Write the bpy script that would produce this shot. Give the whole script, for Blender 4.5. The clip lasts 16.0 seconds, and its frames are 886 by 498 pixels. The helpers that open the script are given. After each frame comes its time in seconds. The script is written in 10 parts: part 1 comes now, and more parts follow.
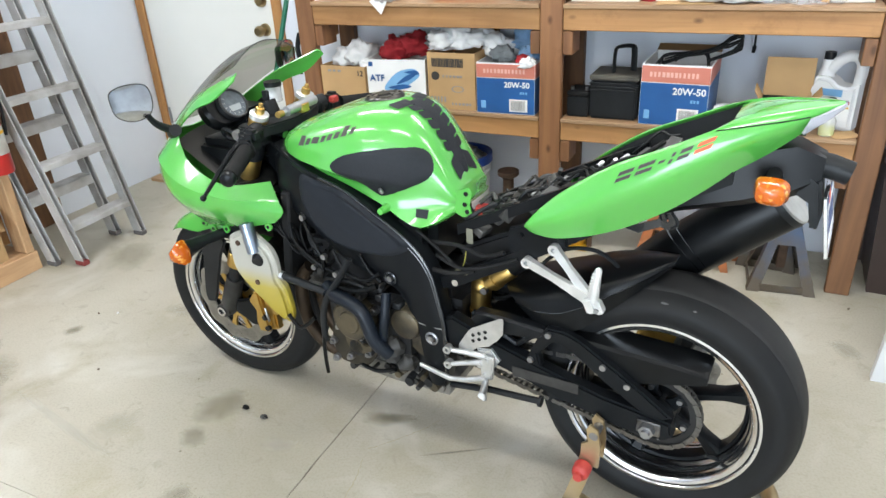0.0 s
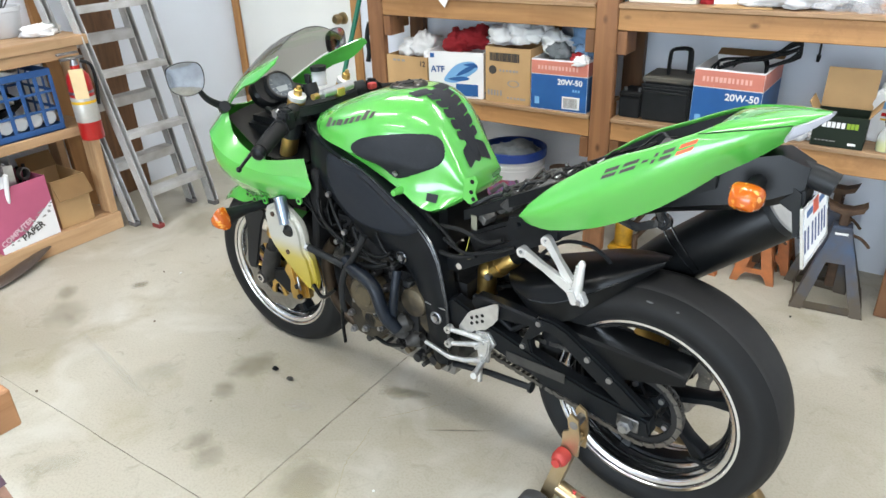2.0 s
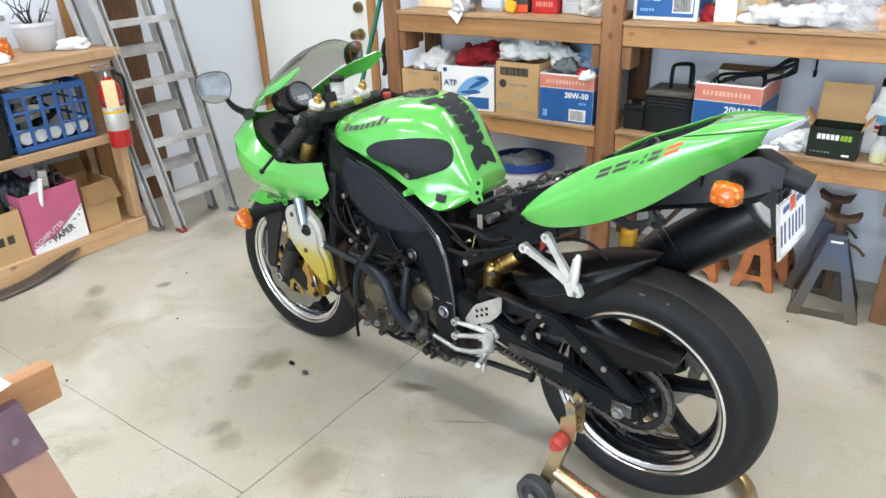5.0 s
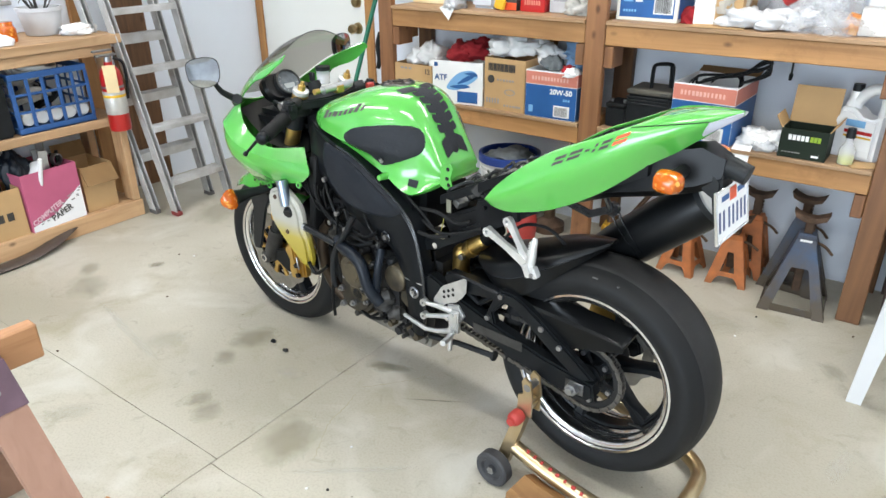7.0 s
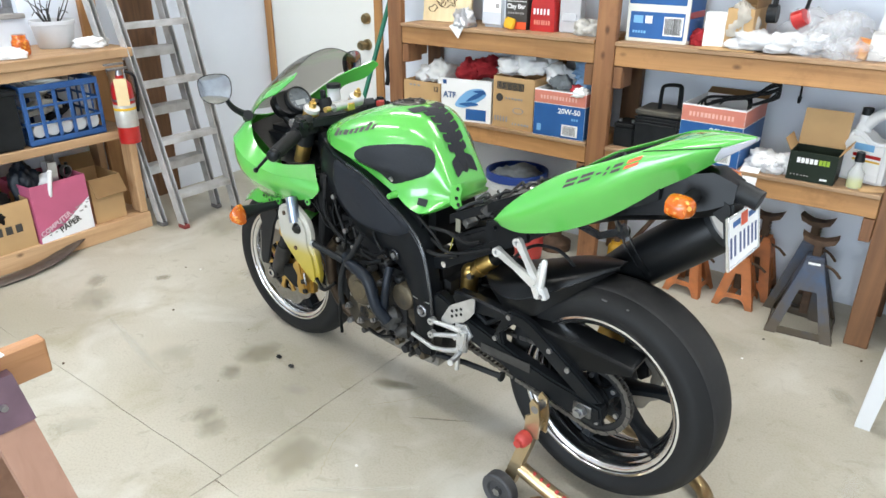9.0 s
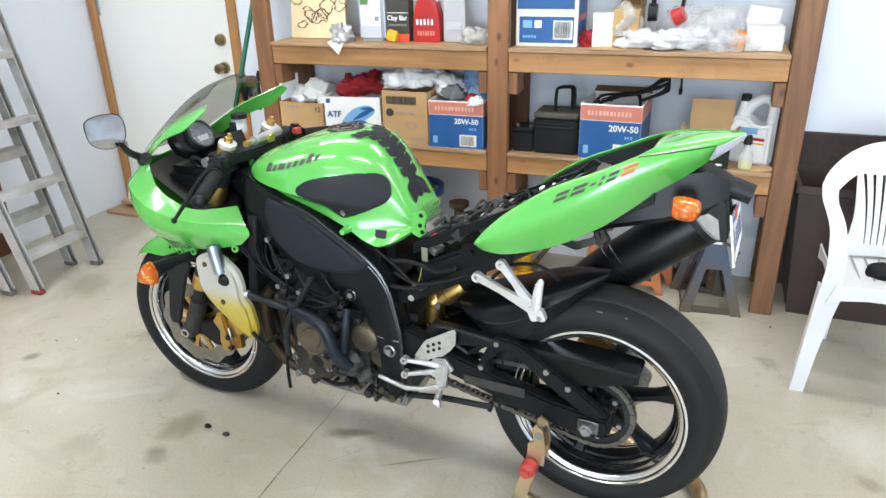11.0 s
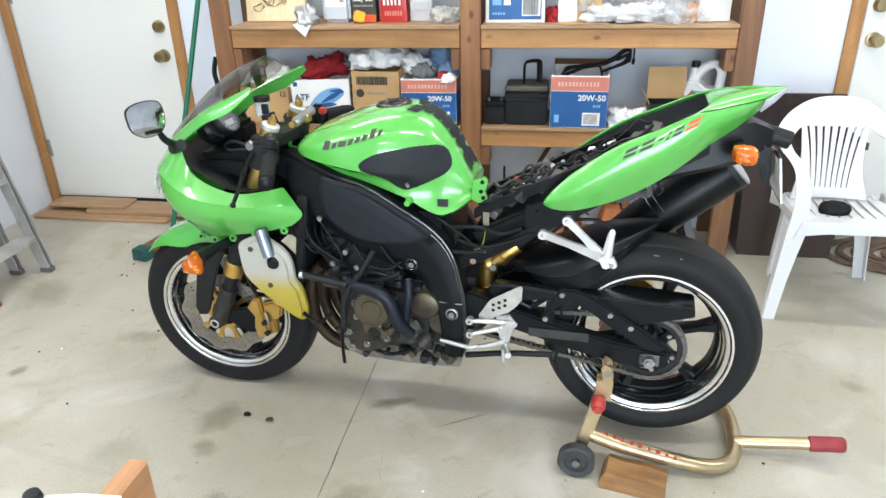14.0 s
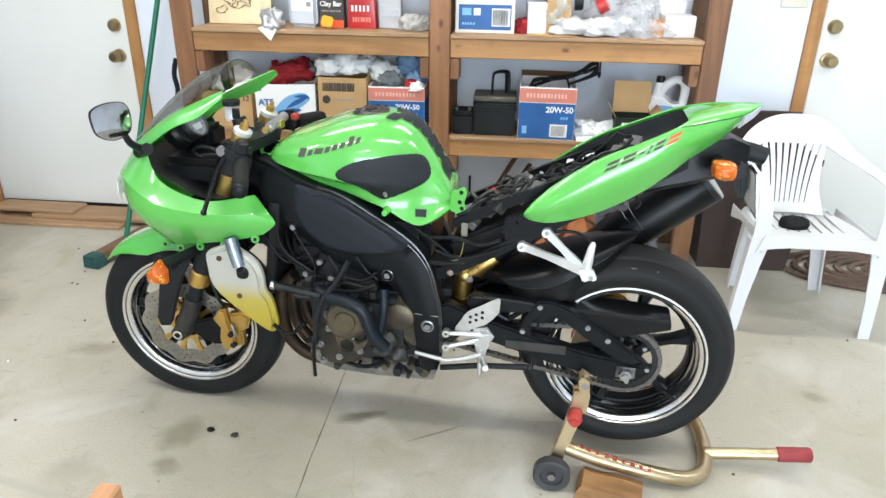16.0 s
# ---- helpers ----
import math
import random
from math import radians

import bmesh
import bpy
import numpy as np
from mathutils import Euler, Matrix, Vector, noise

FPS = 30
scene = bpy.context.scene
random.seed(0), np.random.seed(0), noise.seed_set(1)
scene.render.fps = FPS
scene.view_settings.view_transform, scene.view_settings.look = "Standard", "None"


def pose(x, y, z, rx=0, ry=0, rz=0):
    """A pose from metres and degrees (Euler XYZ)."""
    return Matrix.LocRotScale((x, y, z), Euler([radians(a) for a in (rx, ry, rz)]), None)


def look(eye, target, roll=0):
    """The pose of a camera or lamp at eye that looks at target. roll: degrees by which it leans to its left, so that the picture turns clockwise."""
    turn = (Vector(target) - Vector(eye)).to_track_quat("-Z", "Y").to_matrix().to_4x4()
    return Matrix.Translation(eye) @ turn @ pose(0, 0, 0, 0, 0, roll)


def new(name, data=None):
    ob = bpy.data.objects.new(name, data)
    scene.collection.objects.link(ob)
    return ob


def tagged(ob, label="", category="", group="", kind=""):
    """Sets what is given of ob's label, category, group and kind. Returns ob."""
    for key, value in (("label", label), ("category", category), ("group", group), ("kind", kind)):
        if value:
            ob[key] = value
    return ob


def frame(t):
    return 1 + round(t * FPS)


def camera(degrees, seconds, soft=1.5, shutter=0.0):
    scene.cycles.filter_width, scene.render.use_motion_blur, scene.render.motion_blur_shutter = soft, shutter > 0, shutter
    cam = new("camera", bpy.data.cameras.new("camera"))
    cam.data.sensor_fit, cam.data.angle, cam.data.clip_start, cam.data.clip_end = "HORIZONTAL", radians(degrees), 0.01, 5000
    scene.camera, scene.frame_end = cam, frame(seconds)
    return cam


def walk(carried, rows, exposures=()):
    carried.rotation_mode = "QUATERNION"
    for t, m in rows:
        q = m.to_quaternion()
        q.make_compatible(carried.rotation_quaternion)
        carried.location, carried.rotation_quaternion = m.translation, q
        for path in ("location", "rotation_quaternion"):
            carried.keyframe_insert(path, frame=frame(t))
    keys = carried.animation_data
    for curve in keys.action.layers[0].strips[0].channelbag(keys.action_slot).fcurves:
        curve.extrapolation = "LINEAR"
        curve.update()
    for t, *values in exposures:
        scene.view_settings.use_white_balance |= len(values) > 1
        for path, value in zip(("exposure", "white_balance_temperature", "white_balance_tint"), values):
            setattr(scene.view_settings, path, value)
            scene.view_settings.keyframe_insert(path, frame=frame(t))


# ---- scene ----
cam = camera(65.0, 16.0)
PATH = [
    (0, (0.128, 0.142, 1.448), (-0.658, 1.751, 0.557), -3.1),
    (0.5, (0.141, 0.152, 1.45), (-0.616, 1.773, 0.555), -1.8),
    (1, (0.238, 0.146, 1.458), (-0.658, 1.696, 0.566), -0.7),
    (1.5, (0.318, 0.158, 1.453), (-0.67, 1.651, 0.561), -2.0),
    (2, (0.359, 0.169, 1.452), (-0.653, 1.644, 0.558), -2.1),
    (2.5, (0.373, 0.178, 1.455), (-0.649, 1.645, 0.559), -2.5),
    (3, (0.382, 0.188, 1.457), (-0.655, 1.648, 0.566), -1.6),
    (3.5, (0.394, 0.18, 1.464), (-0.678, 1.622, 0.585), -1.4),
    (4, (0.401, 0.142, 1.463), (-0.68, 1.59, 0.606), -3.3),
    (4.2, (0.395, 0.116, 1.462), (-0.661, 1.587, 0.612), -3.2),
    (6.3, (0.592, 0.05, 1.453), (-0.491, 1.501, 0.605), -0.4),
    (6.5, (0.598, 0.05, 1.455), (-0.478, 1.505, 0.604), -0.6),
    (7, (0.594, 0.042, 1.453), (-0.477, 1.501, 0.603), -0.5),
    (7.5, (0.584, 0.044, 1.451), (-0.498, 1.494, 0.597), 0.5),
    (8, (0.586, 0.043, 1.461), (-0.512, 1.482, 0.609), 0.7),
    (8.5, (0.594, 0.045, 1.466), (-0.494, 1.503, 0.636), 1.4),
    (9, (0.577, 0.038, 1.468), (-0.511, 1.505, 0.653), 0.2),
    (9.5, (0.489, 0.009, 1.464), (-0.473, 1.567, 0.66), 1.4),
    (10, (0.381, -0.025, 1.463), (-0.507, 1.565, 0.637), 1.5),
    (10.2, (0.336, -0.039, 1.465), (-0.482, 1.592, 0.646), 0.5),
    (12.3, (-0.126, 0.041, 1.459), (-0.668, 1.792, 0.659), -1.0),
    (12.5, (-0.189, -0.003, 1.453), (-0.675, 1.757, 0.638), -0.7),
    (13, (-0.232, -0.088, 1.454), (-0.576, 1.686, 0.598), 0.0),
    (13.5, (-0.23, -0.216, 1.457), (-0.541, 1.576, 0.624), -1.3),
    (14, (-0.291, -0.263, 1.467), (-0.601, 1.526, 0.628), -1.5),
    (14.5, (-0.39, -0.251, 1.465), (-0.67, 1.556, 0.655), -2.0),
    (15, (-0.428, -0.234, 1.461), (-0.621, 1.584, 0.65), -1.8),
    (15.5, (-0.418, -0.234, 1.462), (-0.582, 1.584, 0.647), -0.5),
    (16, (-0.371, -0.241, 1.461), (-0.54, 1.576, 0.643), 0.9),
]
walk(cam, [(t, look(eye, target, roll)) for t, eye, target, roll in PATH])

# ---- world and light ----
world = bpy.data.worlds.new("world")
scene.world = world
world.use_nodes = True
_sky = world.node_tree.nodes.new("ShaderNodeTexSky")
_sky.sky_type, _sky.sun_disc, _sky.sun_elevation, _sky.sun_rotation = "NISHITA", False, radians(40), radians(200)
world.node_tree.links.new(_sky.outputs[0], world.node_tree.nodes["Background"].inputs[0])
world.node_tree.nodes["Background"].inputs[1].default_value = 0.1
CEILING = 2.75


def area(name, where, target, sx, sy, watts, color):
    d = bpy.data.lights.new(name, "AREA")
    d.shape, d.size, d.size_y, d.energy, d.color = "RECTANGLE", sx, sy, watts, color
    ob = new(name, d)
    ob.matrix_world = look(where, target)
    return ob


TUBE_LIGHTS = [(-1.5, 0.55), (0.35, 0.55), (-1.5, 2.35), (0.35, 2.35), (-0.6, -1.4), (-2.9, 1.2), (2.0, 1.4)]
for _x, _y in TUBE_LIGHTS:
    area("tube_light", (_x, _y, CEILING - 0.14), (_x, _y, 0), 1.2, 0.16, 17, (0.97, 0.98, 0.97))
# daylight through the open vehicle door behind the camera
area("door_daylight", (0.4, -4.05, 1.25), (0.4, 0, 1.0), 3.2, 2.1, 266, (0.735, 0.86, 1.0))

# ---- materials ----
def lin(h):
    c = [int(h[i:i + 2], 16) / 255 for i in (0, 2, 4)]
    return tuple(x / 12.92 if x <= 0.04045 else ((x + 0.055) / 1.055) ** 2.4 for x in c)


def mat(name, color, rough=0.5, metal=0.0, var=0.12, scale=18.0, bump=0.0, coat=0.0, stain=None, rvar=0.08, spec=0.5, alpha=1.0, trans=0.0):
    """A plain surface with variation at two scales, fine relief and uneven gloss."""
    if isinstance(color, str):
        color = lin(color)
    m = bpy.data.materials.new(name)
    m.use_nodes = True
    nt, n = m.node_tree, m.node_tree.nodes
    b = n["Principled BSDF"]
    tc = n.new("ShaderNodeTexCoord")
    n1, n2 = n.new("ShaderNodeTexNoise"), n.new("ShaderNodeTexNoise")
    n1.inputs["Scale"].default_value, n1.inputs["Detail"].default_value = scale, 6
    n2.inputs["Scale"].default_value, n2.inputs["Detail"].default_value = scale * 0.17, 4
    mix = n.new("ShaderNodeMath")
    mix.operation = "ADD"
    for k in (n1, n2):
        nt.links.new(tc.outputs["Object"], k.inputs["Vector"])
    nt.links.new(n1.outputs["Fac"], mix.inputs[0]), nt.links.new(n2.outputs["Fac"], mix.inputs[1])
    ramp = n.new("ShaderNodeMapRange")
    ramp.inputs[1].default_value, ramp.inputs[2].default_value = 0.65, 1.35
    ramp.inputs[3].default_value, ramp.inputs[4].default_value = 0.0, 1.0
    nt.links.new(mix.outputs[0], ramp.inputs[0])
    cm = n.new("ShaderNodeMix")
    cm.data_type = "RGBA"
    dark = stain if stain else tuple(c * (1 - var) for c in color)
    if isinstance(dark, str):
        dark = lin(dark)
    cm.inputs[6].default_value = (*dark, 1)
    cm.inputs[7].default_value = (*(min(1, c * (1 + var * 0.6)) for c in color), 1)
    nt.links.new(ramp.outputs[0], cm.inputs[0])
    nt.links.new(cm.outputs[2], b.inputs["Base Color"])
    rr = n.new("ShaderNodeMapRange")
    rr.inputs[3].default_value, rr.inputs[4].default_value = max(0.02, rough - rvar), min(1, rough + rvar)
    nt.links.new(n2.outputs["Fac"], rr.inputs[0])
    nt.links.new(rr.outputs[0], b.inputs["Roughness"])
    b.inputs["Metallic"].default_value = metal
    b.inputs["Coat Weight"].default_value = coat
    b.inputs["Coat Roughness"].default_value = 0.04
    b.inputs["Specular IOR Level"].default_value = spec
    b.inputs["Alpha"].default_value = alpha
    b.inputs["Transmission Weight"].default_value = trans
    if bump:
        bp = n.new("ShaderNodeBump")
        bp.inputs["Strength"].default_value, bp.inputs["Distance"].default_value = bump, 0.004
        nt.links.new(n1.outputs["Fac"], bp.inputs["Height"])
        nt.links.new(bp.outputs[0], b.inputs["Normal"])
    return m


def wood(name, base, dark, axis="x", knots=True, rough=0.55, vary=0.25):
    """Sawn softwood with grain along one axis, knots and a tone of its own for each piece."""
    m = bpy.data.materials.new(name)
    m.use_nodes = True
    nt, n = m.node_tree, m.node_tree.nodes
    b = n["Principled BSDF"]
    tc, mp = n.new("ShaderNodeTexCoord"), n.new("ShaderNodeMapping")
    mp.inputs["Scale"].default_value = [1.3 if a == axis else 19 for a in "xyz"]
    info = n.new("ShaderNodeObjectInfo")
    off = n.new("ShaderNodeVectorMath")
    off.operation = "MULTIPLY_ADD"
    off.inputs[1].default_value = (7.3, 3.1, 5.7)
    nt.links.new(info.outputs["Random"], off.inputs[0])
    nt.links.new(tc.outputs["Object"], off.inputs[2])
    nt.links.new(off.outputs[0], mp.inputs[0])
    g = n.new("ShaderNodeTexNoise")
    g.inputs["Scale"].default_value, g.inputs["Detail"].default_value, g.inputs["Distortion"].default_value = 1.0, 8, 1.6
    nt.links.new(mp.outputs[0], g.inputs["Vector"])
    cm = n.new("ShaderNodeValToRGB")
    cm.color_ramp.elements[0].position, cm.color_ramp.elements[1].position = 0.18, 0.7
    cm.color_ramp.elements[0].color, cm.color_ramp.elements[1].color = (*lin(dark), 1), (*lin(base), 1)
    nt.links.new(g.outputs["Fac"], cm.inputs[0])
    big = n.new("ShaderNodeTexNoise")
    big.inputs["Scale"].default_value, big.inputs["Detail"].default_value = 3.0, 3
    nt.links.new(off.outputs[0], big.inputs["Vector"])
    hsv = n.new("ShaderNodeHueSaturation")
    ad = n.new("ShaderNodeMath")
    ad.operation = "ADD"
    nt.links.new(big.outputs["Fac"], ad.inputs[0]), nt.links.new(info.outputs["Random"], ad.inputs[1])
    vr = n.new("ShaderNodeMapRange")
    vr.inputs[1].default_value, vr.inputs[2].default_value, vr.inputs[3].default_value, vr.inputs[4].default_value = 0.3, 1.7, 1 - vary, 1 + vary
    nt.links.new(ad.outputs[0], vr.inputs[0]), nt.links.new(vr.outputs[0], hsv.inputs["Value"])
    nt.links.new(cm.outputs[0], hsv.inputs["Color"])
    last = hsv.outputs[0]
    if knots:
        kmap = n.new("ShaderNodeMapping")
        kmap.inputs["Scale"].default_value = [4.5 if a == axis else 8 for a in "xyz"]
        nt.links.new(off.outputs[0], kmap.inputs[0])
        v = n.new("ShaderNodeTexVoronoi")
        v.inputs["Scale"].default_value = 1.0
        nt.links.new(kmap.outputs[0], v.inputs["Vector"])
        kr = n.new("ShaderNodeMapRange")
        kr.inputs[1].default_value, kr.inputs[2].default_value, kr.inputs[3].default_value, kr.inputs[4].default_value = 0.04, 0.11, 0.85, 0.0
        nt.links.new(v.outputs["Distance"], kr.inputs[0])
        km = n.new("ShaderNodeMix")
        km.data_type = "RGBA"
        km.inputs[7].default_value = (*lin("4a2b14"), 1)
        nt.links.new(kr.outputs[0], km.inputs[0]), nt.links.new(last, km.inputs[6])
        last = km.outputs[2]
    sm = n.new("ShaderNodeTexNoise")
    sm.inputs["Scale"].default_value, sm.inputs["Detail"].default_value, sm.inputs["Roughness"].default_value = 6.0, 7, 0.7
    nt.links.new(off.outputs[0], sm.inputs["Vector"])
    sr = n.new("ShaderNodeMapRange")
    sr.inputs[1].default_value, sr.inputs[2].default_value, sr.inputs[3].default_value, sr.inputs[4].default_value = 0.56, 0.78, 0.0, 0.55
    nt.links.new(sm.outputs["Fac"], sr.inputs[0])
    gm = n.new("ShaderNodeMix")
    gm.data_type = "RGBA"
    gm.inputs[7].default_value = (*lin(dark), 1)
    nt.links.new(sr.outputs[0], gm.inputs[0]), nt.links.new(last, gm.inputs[6])
    dk = n.new("ShaderNodeMix")
    dk.data_type, dk.blend_type = "RGBA", "MULTIPLY"
    dk.inputs[7].default_value = (0.72, 0.68, 0.64, 1)
    nt.links.new(sr.outputs[0], dk.inputs[0]), nt.links.new(gm.outputs[2], dk.inputs[6])
    nt.links.new(dk.outputs[2], b.inputs["Base Color"])
    b.inputs["Roughness"].default_value = rough
    bp = n.new("ShaderNodeBump")
    bp.inputs["Strength"].default_value, bp.inputs["Distance"].default_value = 0.25, 0.002
    nt.links.new(g.outputs["Fac"], bp.inputs["Height"]), nt.links.new(bp.outputs[0], b.inputs["Normal"])
    return m


def concrete(name):
    """Trowelled garage slab: buff grey, cloudy, with oil spots, scuffs and pale patches."""
    m = bpy.data.materials.new(name)
    m.use_nodes = True
    nt, n = m.node_tree, m.node_tree.nodes
    b = n["Principled BSDF"]
    tc = n.new("ShaderNodeTexCoord")

    def noise_tex(s, d, dist=0.0):
        k = n.new("ShaderNodeTexNoise")
        k.inputs["Scale"].default_value, k.inputs["Detail"].default_value, k.inputs["Distortion"].default_value = s, d, dist
        nt.links.new(tc.outputs["Object"], k.inputs["Vector"])
        return k

    def over(fac, below, colour):
        k = n.new("ShaderNodeMix")
        k.data_type = "RGBA"
        k.inputs[7].default_value = (*lin(colour), 1)
        nt.links.new(fac, k.inputs[0]), nt.links.new(below, k.inputs[6])
        return k.outputs[2]

    def band(src, a, z, lo, hi):
        k = n.new("ShaderNodeMapRange")
        for i, q in enumerate((a, z, lo, hi)):
            k.inputs[i + 1].default_value = q
        nt.links.new(src, k.inputs[0])
        return k.outputs[0]

    cloud, grain, blot, pale = noise_tex(1.1, 7, 0.4), noise_tex(140, 5), noise_tex(4.2, 5, 0.6), noise_tex(2.3, 6, 1.2)
    ramp = n.new("ShaderNodeValToRGB")
    ramp.color_ramp.elements[0].position, ramp.color_ramp.elements[1].position = 0.3, 0.72
    ramp.color_ramp.elements[0].color, ramp.color_ramp.elements[1].color = (*lin("a59f8e"), 1), (*lin("c3beb1"), 1)
    nt.links.new(cloud.outputs["Fac"], ramp.inputs[0])
    c = over(band(grain.outputs["Fac"], 0.45, 0.75, 0, 0.35), ramp.outputs[0], "8c8673")
    c = over(band(blot.outputs["Fac"], 0.55, 0.76, 0, 0.55), c, "958b6c")
    smudge = noise_tex(13.0, 7, 1.5)
    c = over(band(smudge.outputs["Fac"], 0.6, 0.76, 0, 0.45), c, "8a8270")
    c = over(band(pale.outputs["Fac"], 0.54, 0.74, 0, 0.6), c, "d0cec6")
    speck = n.new("ShaderNodeTexVoronoi")
    speck.inputs["Scale"].default_value = 7.0
    nt.links.new(tc.outputs["Object"], speck.inputs["Vector"])
    c = over(band(speck.outputs["Distance"], 0.015, 0.035, 0.7, 0), c, "5b5240")
    nt.links.new(c, b.inputs["Base Color"])
    nt.links.new(band(cloud.outputs["Fac"], 0.3, 0.7, 0.38, 0.62), b.inputs["Roughness"])
    bp = n.new("ShaderNodeBump")
    bp.inputs["Strength"].default_value, bp.inputs["Distance"].default_value = 0.02, 0.002
    nt.links.new(grain.outputs["Fac"], bp.inputs["Height"]), nt.links.new(bp.outputs[0], b.inputs["Normal"])
    return m


def stain_mat(name, color, strength=0.6):
    """A soft-edged stain: opaque in its middle, breaking up towards its rim."""
    m = bpy.data.materials.new(name)
    m.use_nodes = True
    nt, n = m.node_tree, m.node_tree.nodes
    b = n["Principled BSDF"]
    b.inputs["Base Color"].default_value = (*lin(color), 1)
    b.inputs["Roughness"].default_value = 0.5
    tc = n.new("ShaderNodeTexCoord")
    ln = n.new("ShaderNodeVectorMath")
    ln.operation = "LENGTH"
    nt.links.new(tc.outputs["Object"], ln.inputs[0])
    k = n.new("ShaderNodeTexNoise")
    k.inputs["Scale"].default_value, k.inputs["Detail"].default_value, k.inputs["Roughness"].default_value = 2.4, 9, 0.68
    nt.links.new(tc.outputs["Object"], k.inputs["Vector"])
    s = n.new("ShaderNodeMath")
    s.operation = "ADD"
    nt.links.new(ln.outputs["Value"], s.inputs[0]), nt.links.new(k.outputs["Fac"], s.inputs[1])
    r = n.new("ShaderNodeMapRange")
    r.inputs[1].default_value, r.inputs[2].default_value, r.inputs[3].default_value, r.inputs[4].default_value = 0.8, 1.25, strength, 0.0
    nt.links.new(s.outputs[0], r.inputs[0])
    nt.links.new(r.outputs[0], b.inputs["Alpha"])
    return m


GREEN = mat("lime_green_paint", "56ae49", 0.25, 0.0, 0.06, 6, coat=1.0, rvar=0.03)
BLACK = mat("black_plastic", (0.0115, 0.013, 0.0145), 0.46, var=0.35, scale=30, bump=0.08, spec=0.28)
FRAME_BLACK = mat("satin_black_frame", (0.0065, 0.0076, 0.009), 0.38, var=0.25, scale=14, coat=0.05, spec=0.15)
DEEP_BLACK = mat("deep_black_enamel", (0.0045, 0.005, 0.0055), 0.34, var=0.3, scale=18, bump=0.04, spec=0.2)
BRIGHT_ALU = mat("bright_satin_alloy", (0.75, 0.75, 0.74), 0.36, 0.65, 0.18, 35, bump=0.06)
WORN_ALU = mat("worn_satin_alloy", (0.6, 0.6, 0.59), 0.36, 0.8, 0.25, 35, bump=0.08)
MATTE = mat("matte_black", (0.0105, 0.0105, 0.0108), 0.7, var=0.3, scale=40, bump=0.1, spec=0.2)
DISC_STEEL = mat("dark_brake_steel", (0.36, 0.345, 0.315), 0.4, 0.9, 0.3, 40)
TREAD = mat("worn_tread", (0.0125, 0.0125, 0.013), 0.6, var=0.5, scale=30, bump=0.3, spec=0.26, stain=(0.022, 0.021, 0.02))
COVER = mat("spar_cover_grey", (0.0155, 0.018, 0.0228), 0.46, var=0.15, scale=60, bump=0.05, spec=0.16)
GLOSS_BLACK = mat("gloss_black_edge", (0.012, 0.013, 0.015), 0.22, var=0.2, scale=20, coat=0.4, spec=0.6)
PAN_ALLOY = mat("dull_pan_alloy", (0.26, 0.25, 0.23), 0.45, 0.75, 0.5, 22, bump=0.2, stain=(0.05, 0.045, 0.04))
DARK_GREY = mat("dark_grey_plastic", (0.06, 0.06, 0.058), 0.6, var=0.4, scale=30)
RUBBER = mat("tyre_rubber", (0.0105, 0.011, 0.0115), 0.6, var=0.45, scale=16, bump=0.15, spec=0.2, stain=(0.0125, 0.0125, 0.0128))
PAD = mat("dark_grey_pad", (0.015, 0.017, 0.021), 0.6, var=0.15, scale=160, bump=0.25, spec=0.3)
CHROME = mat("polished_aluminium", (0.78, 0.78, 0.8), 0.14, 1.0, 0.08, 12)
ALU = mat("brushed_aluminium", (0.56, 0.565, 0.575), 0.34, 0.9, 0.25, 35, bump=0.08)
WORN_STEEL = mat("dirty_worn_steel", (0.2, 0.2, 0.2), 0.45, 1.0, 0.5, 40, bump=0.15, stain=(0.06, 0.055, 0.05))
STEEL = mat("worn_steel", (0.36, 0.36, 0.37), 0.4, 1.0, 0.3, 45, bump=0.08)
RIM = mat("polished_rim", (0.8, 0.8, 0.81), 0.19, 1.0, 0.1, 14, rvar=0.04)
OILY = mat("oily_chain_steel", (0.19, 0.182, 0.17), 0.4, 0.9, 0.4, 60)
SCUFF = mat("pale_scuff", (0.12, 0.12, 0.118), 0.8)
GOLD = mat("gold_anodised", (0.62, 0.41, 0.13), 0.38, 1.0, 0.2, 30)
BRONZE = mat("bronze_engine_cover", (0.125, 0.1, 0.06), 0.45, 0.6, 0.35, 26, bump=0.12, stain=(0.04, 0.035, 0.03))
ENGINE = mat("dirty_black_engine", (0.016, 0.016, 0.017), 0.55, 0.3, 0.5, 30, bump=0.3, stain=(0.009, 0.009, 0.009))
GRIME = mat("grimy_grey_casting", (0.045, 0.043, 0.04), 0.55, 0.4, 0.5, 28, bump=0.3)
HOSE = mat("blue_black_hose", (0.006, 0.0095, 0.016), 0.42, var=0.3, scale=20, spec=0.32)
AMBER = mat("amber_with_glints", (0.6, 0.12, 0.004), 0.14, var=0.3, scale=60, coat=0.5, bump=0.4)
# pale cells mixed into the orange stand for the lens's sparkle
_n, _t = AMBER.node_tree.nodes, AMBER.node_tree
_v, _r, _m = _n.new("ShaderNodeTexVoronoi"), _n.new("ShaderNodeMapRange"), _n.new("ShaderNodeMix")
_v.inputs["Scale"].default_value = 130
_r.inputs[1].default_value, _r.inputs[2].default_value = 0.68, 0.98
_m.data_type = "RGBA"
_m.inputs[6].default_value, _m.inputs[7].default_value = (0.52, 0.1, 0.003, 1), (0.95, 0.5, 0.08, 1)
_t.links.new(_n["Texture Coordinate"].outputs["Object"], _v.inputs["Vector"])
_t.links.new(_v.outputs["Color"], _r.inputs[0]), _t.links.new(_r.outputs[0], _m.inputs[0])
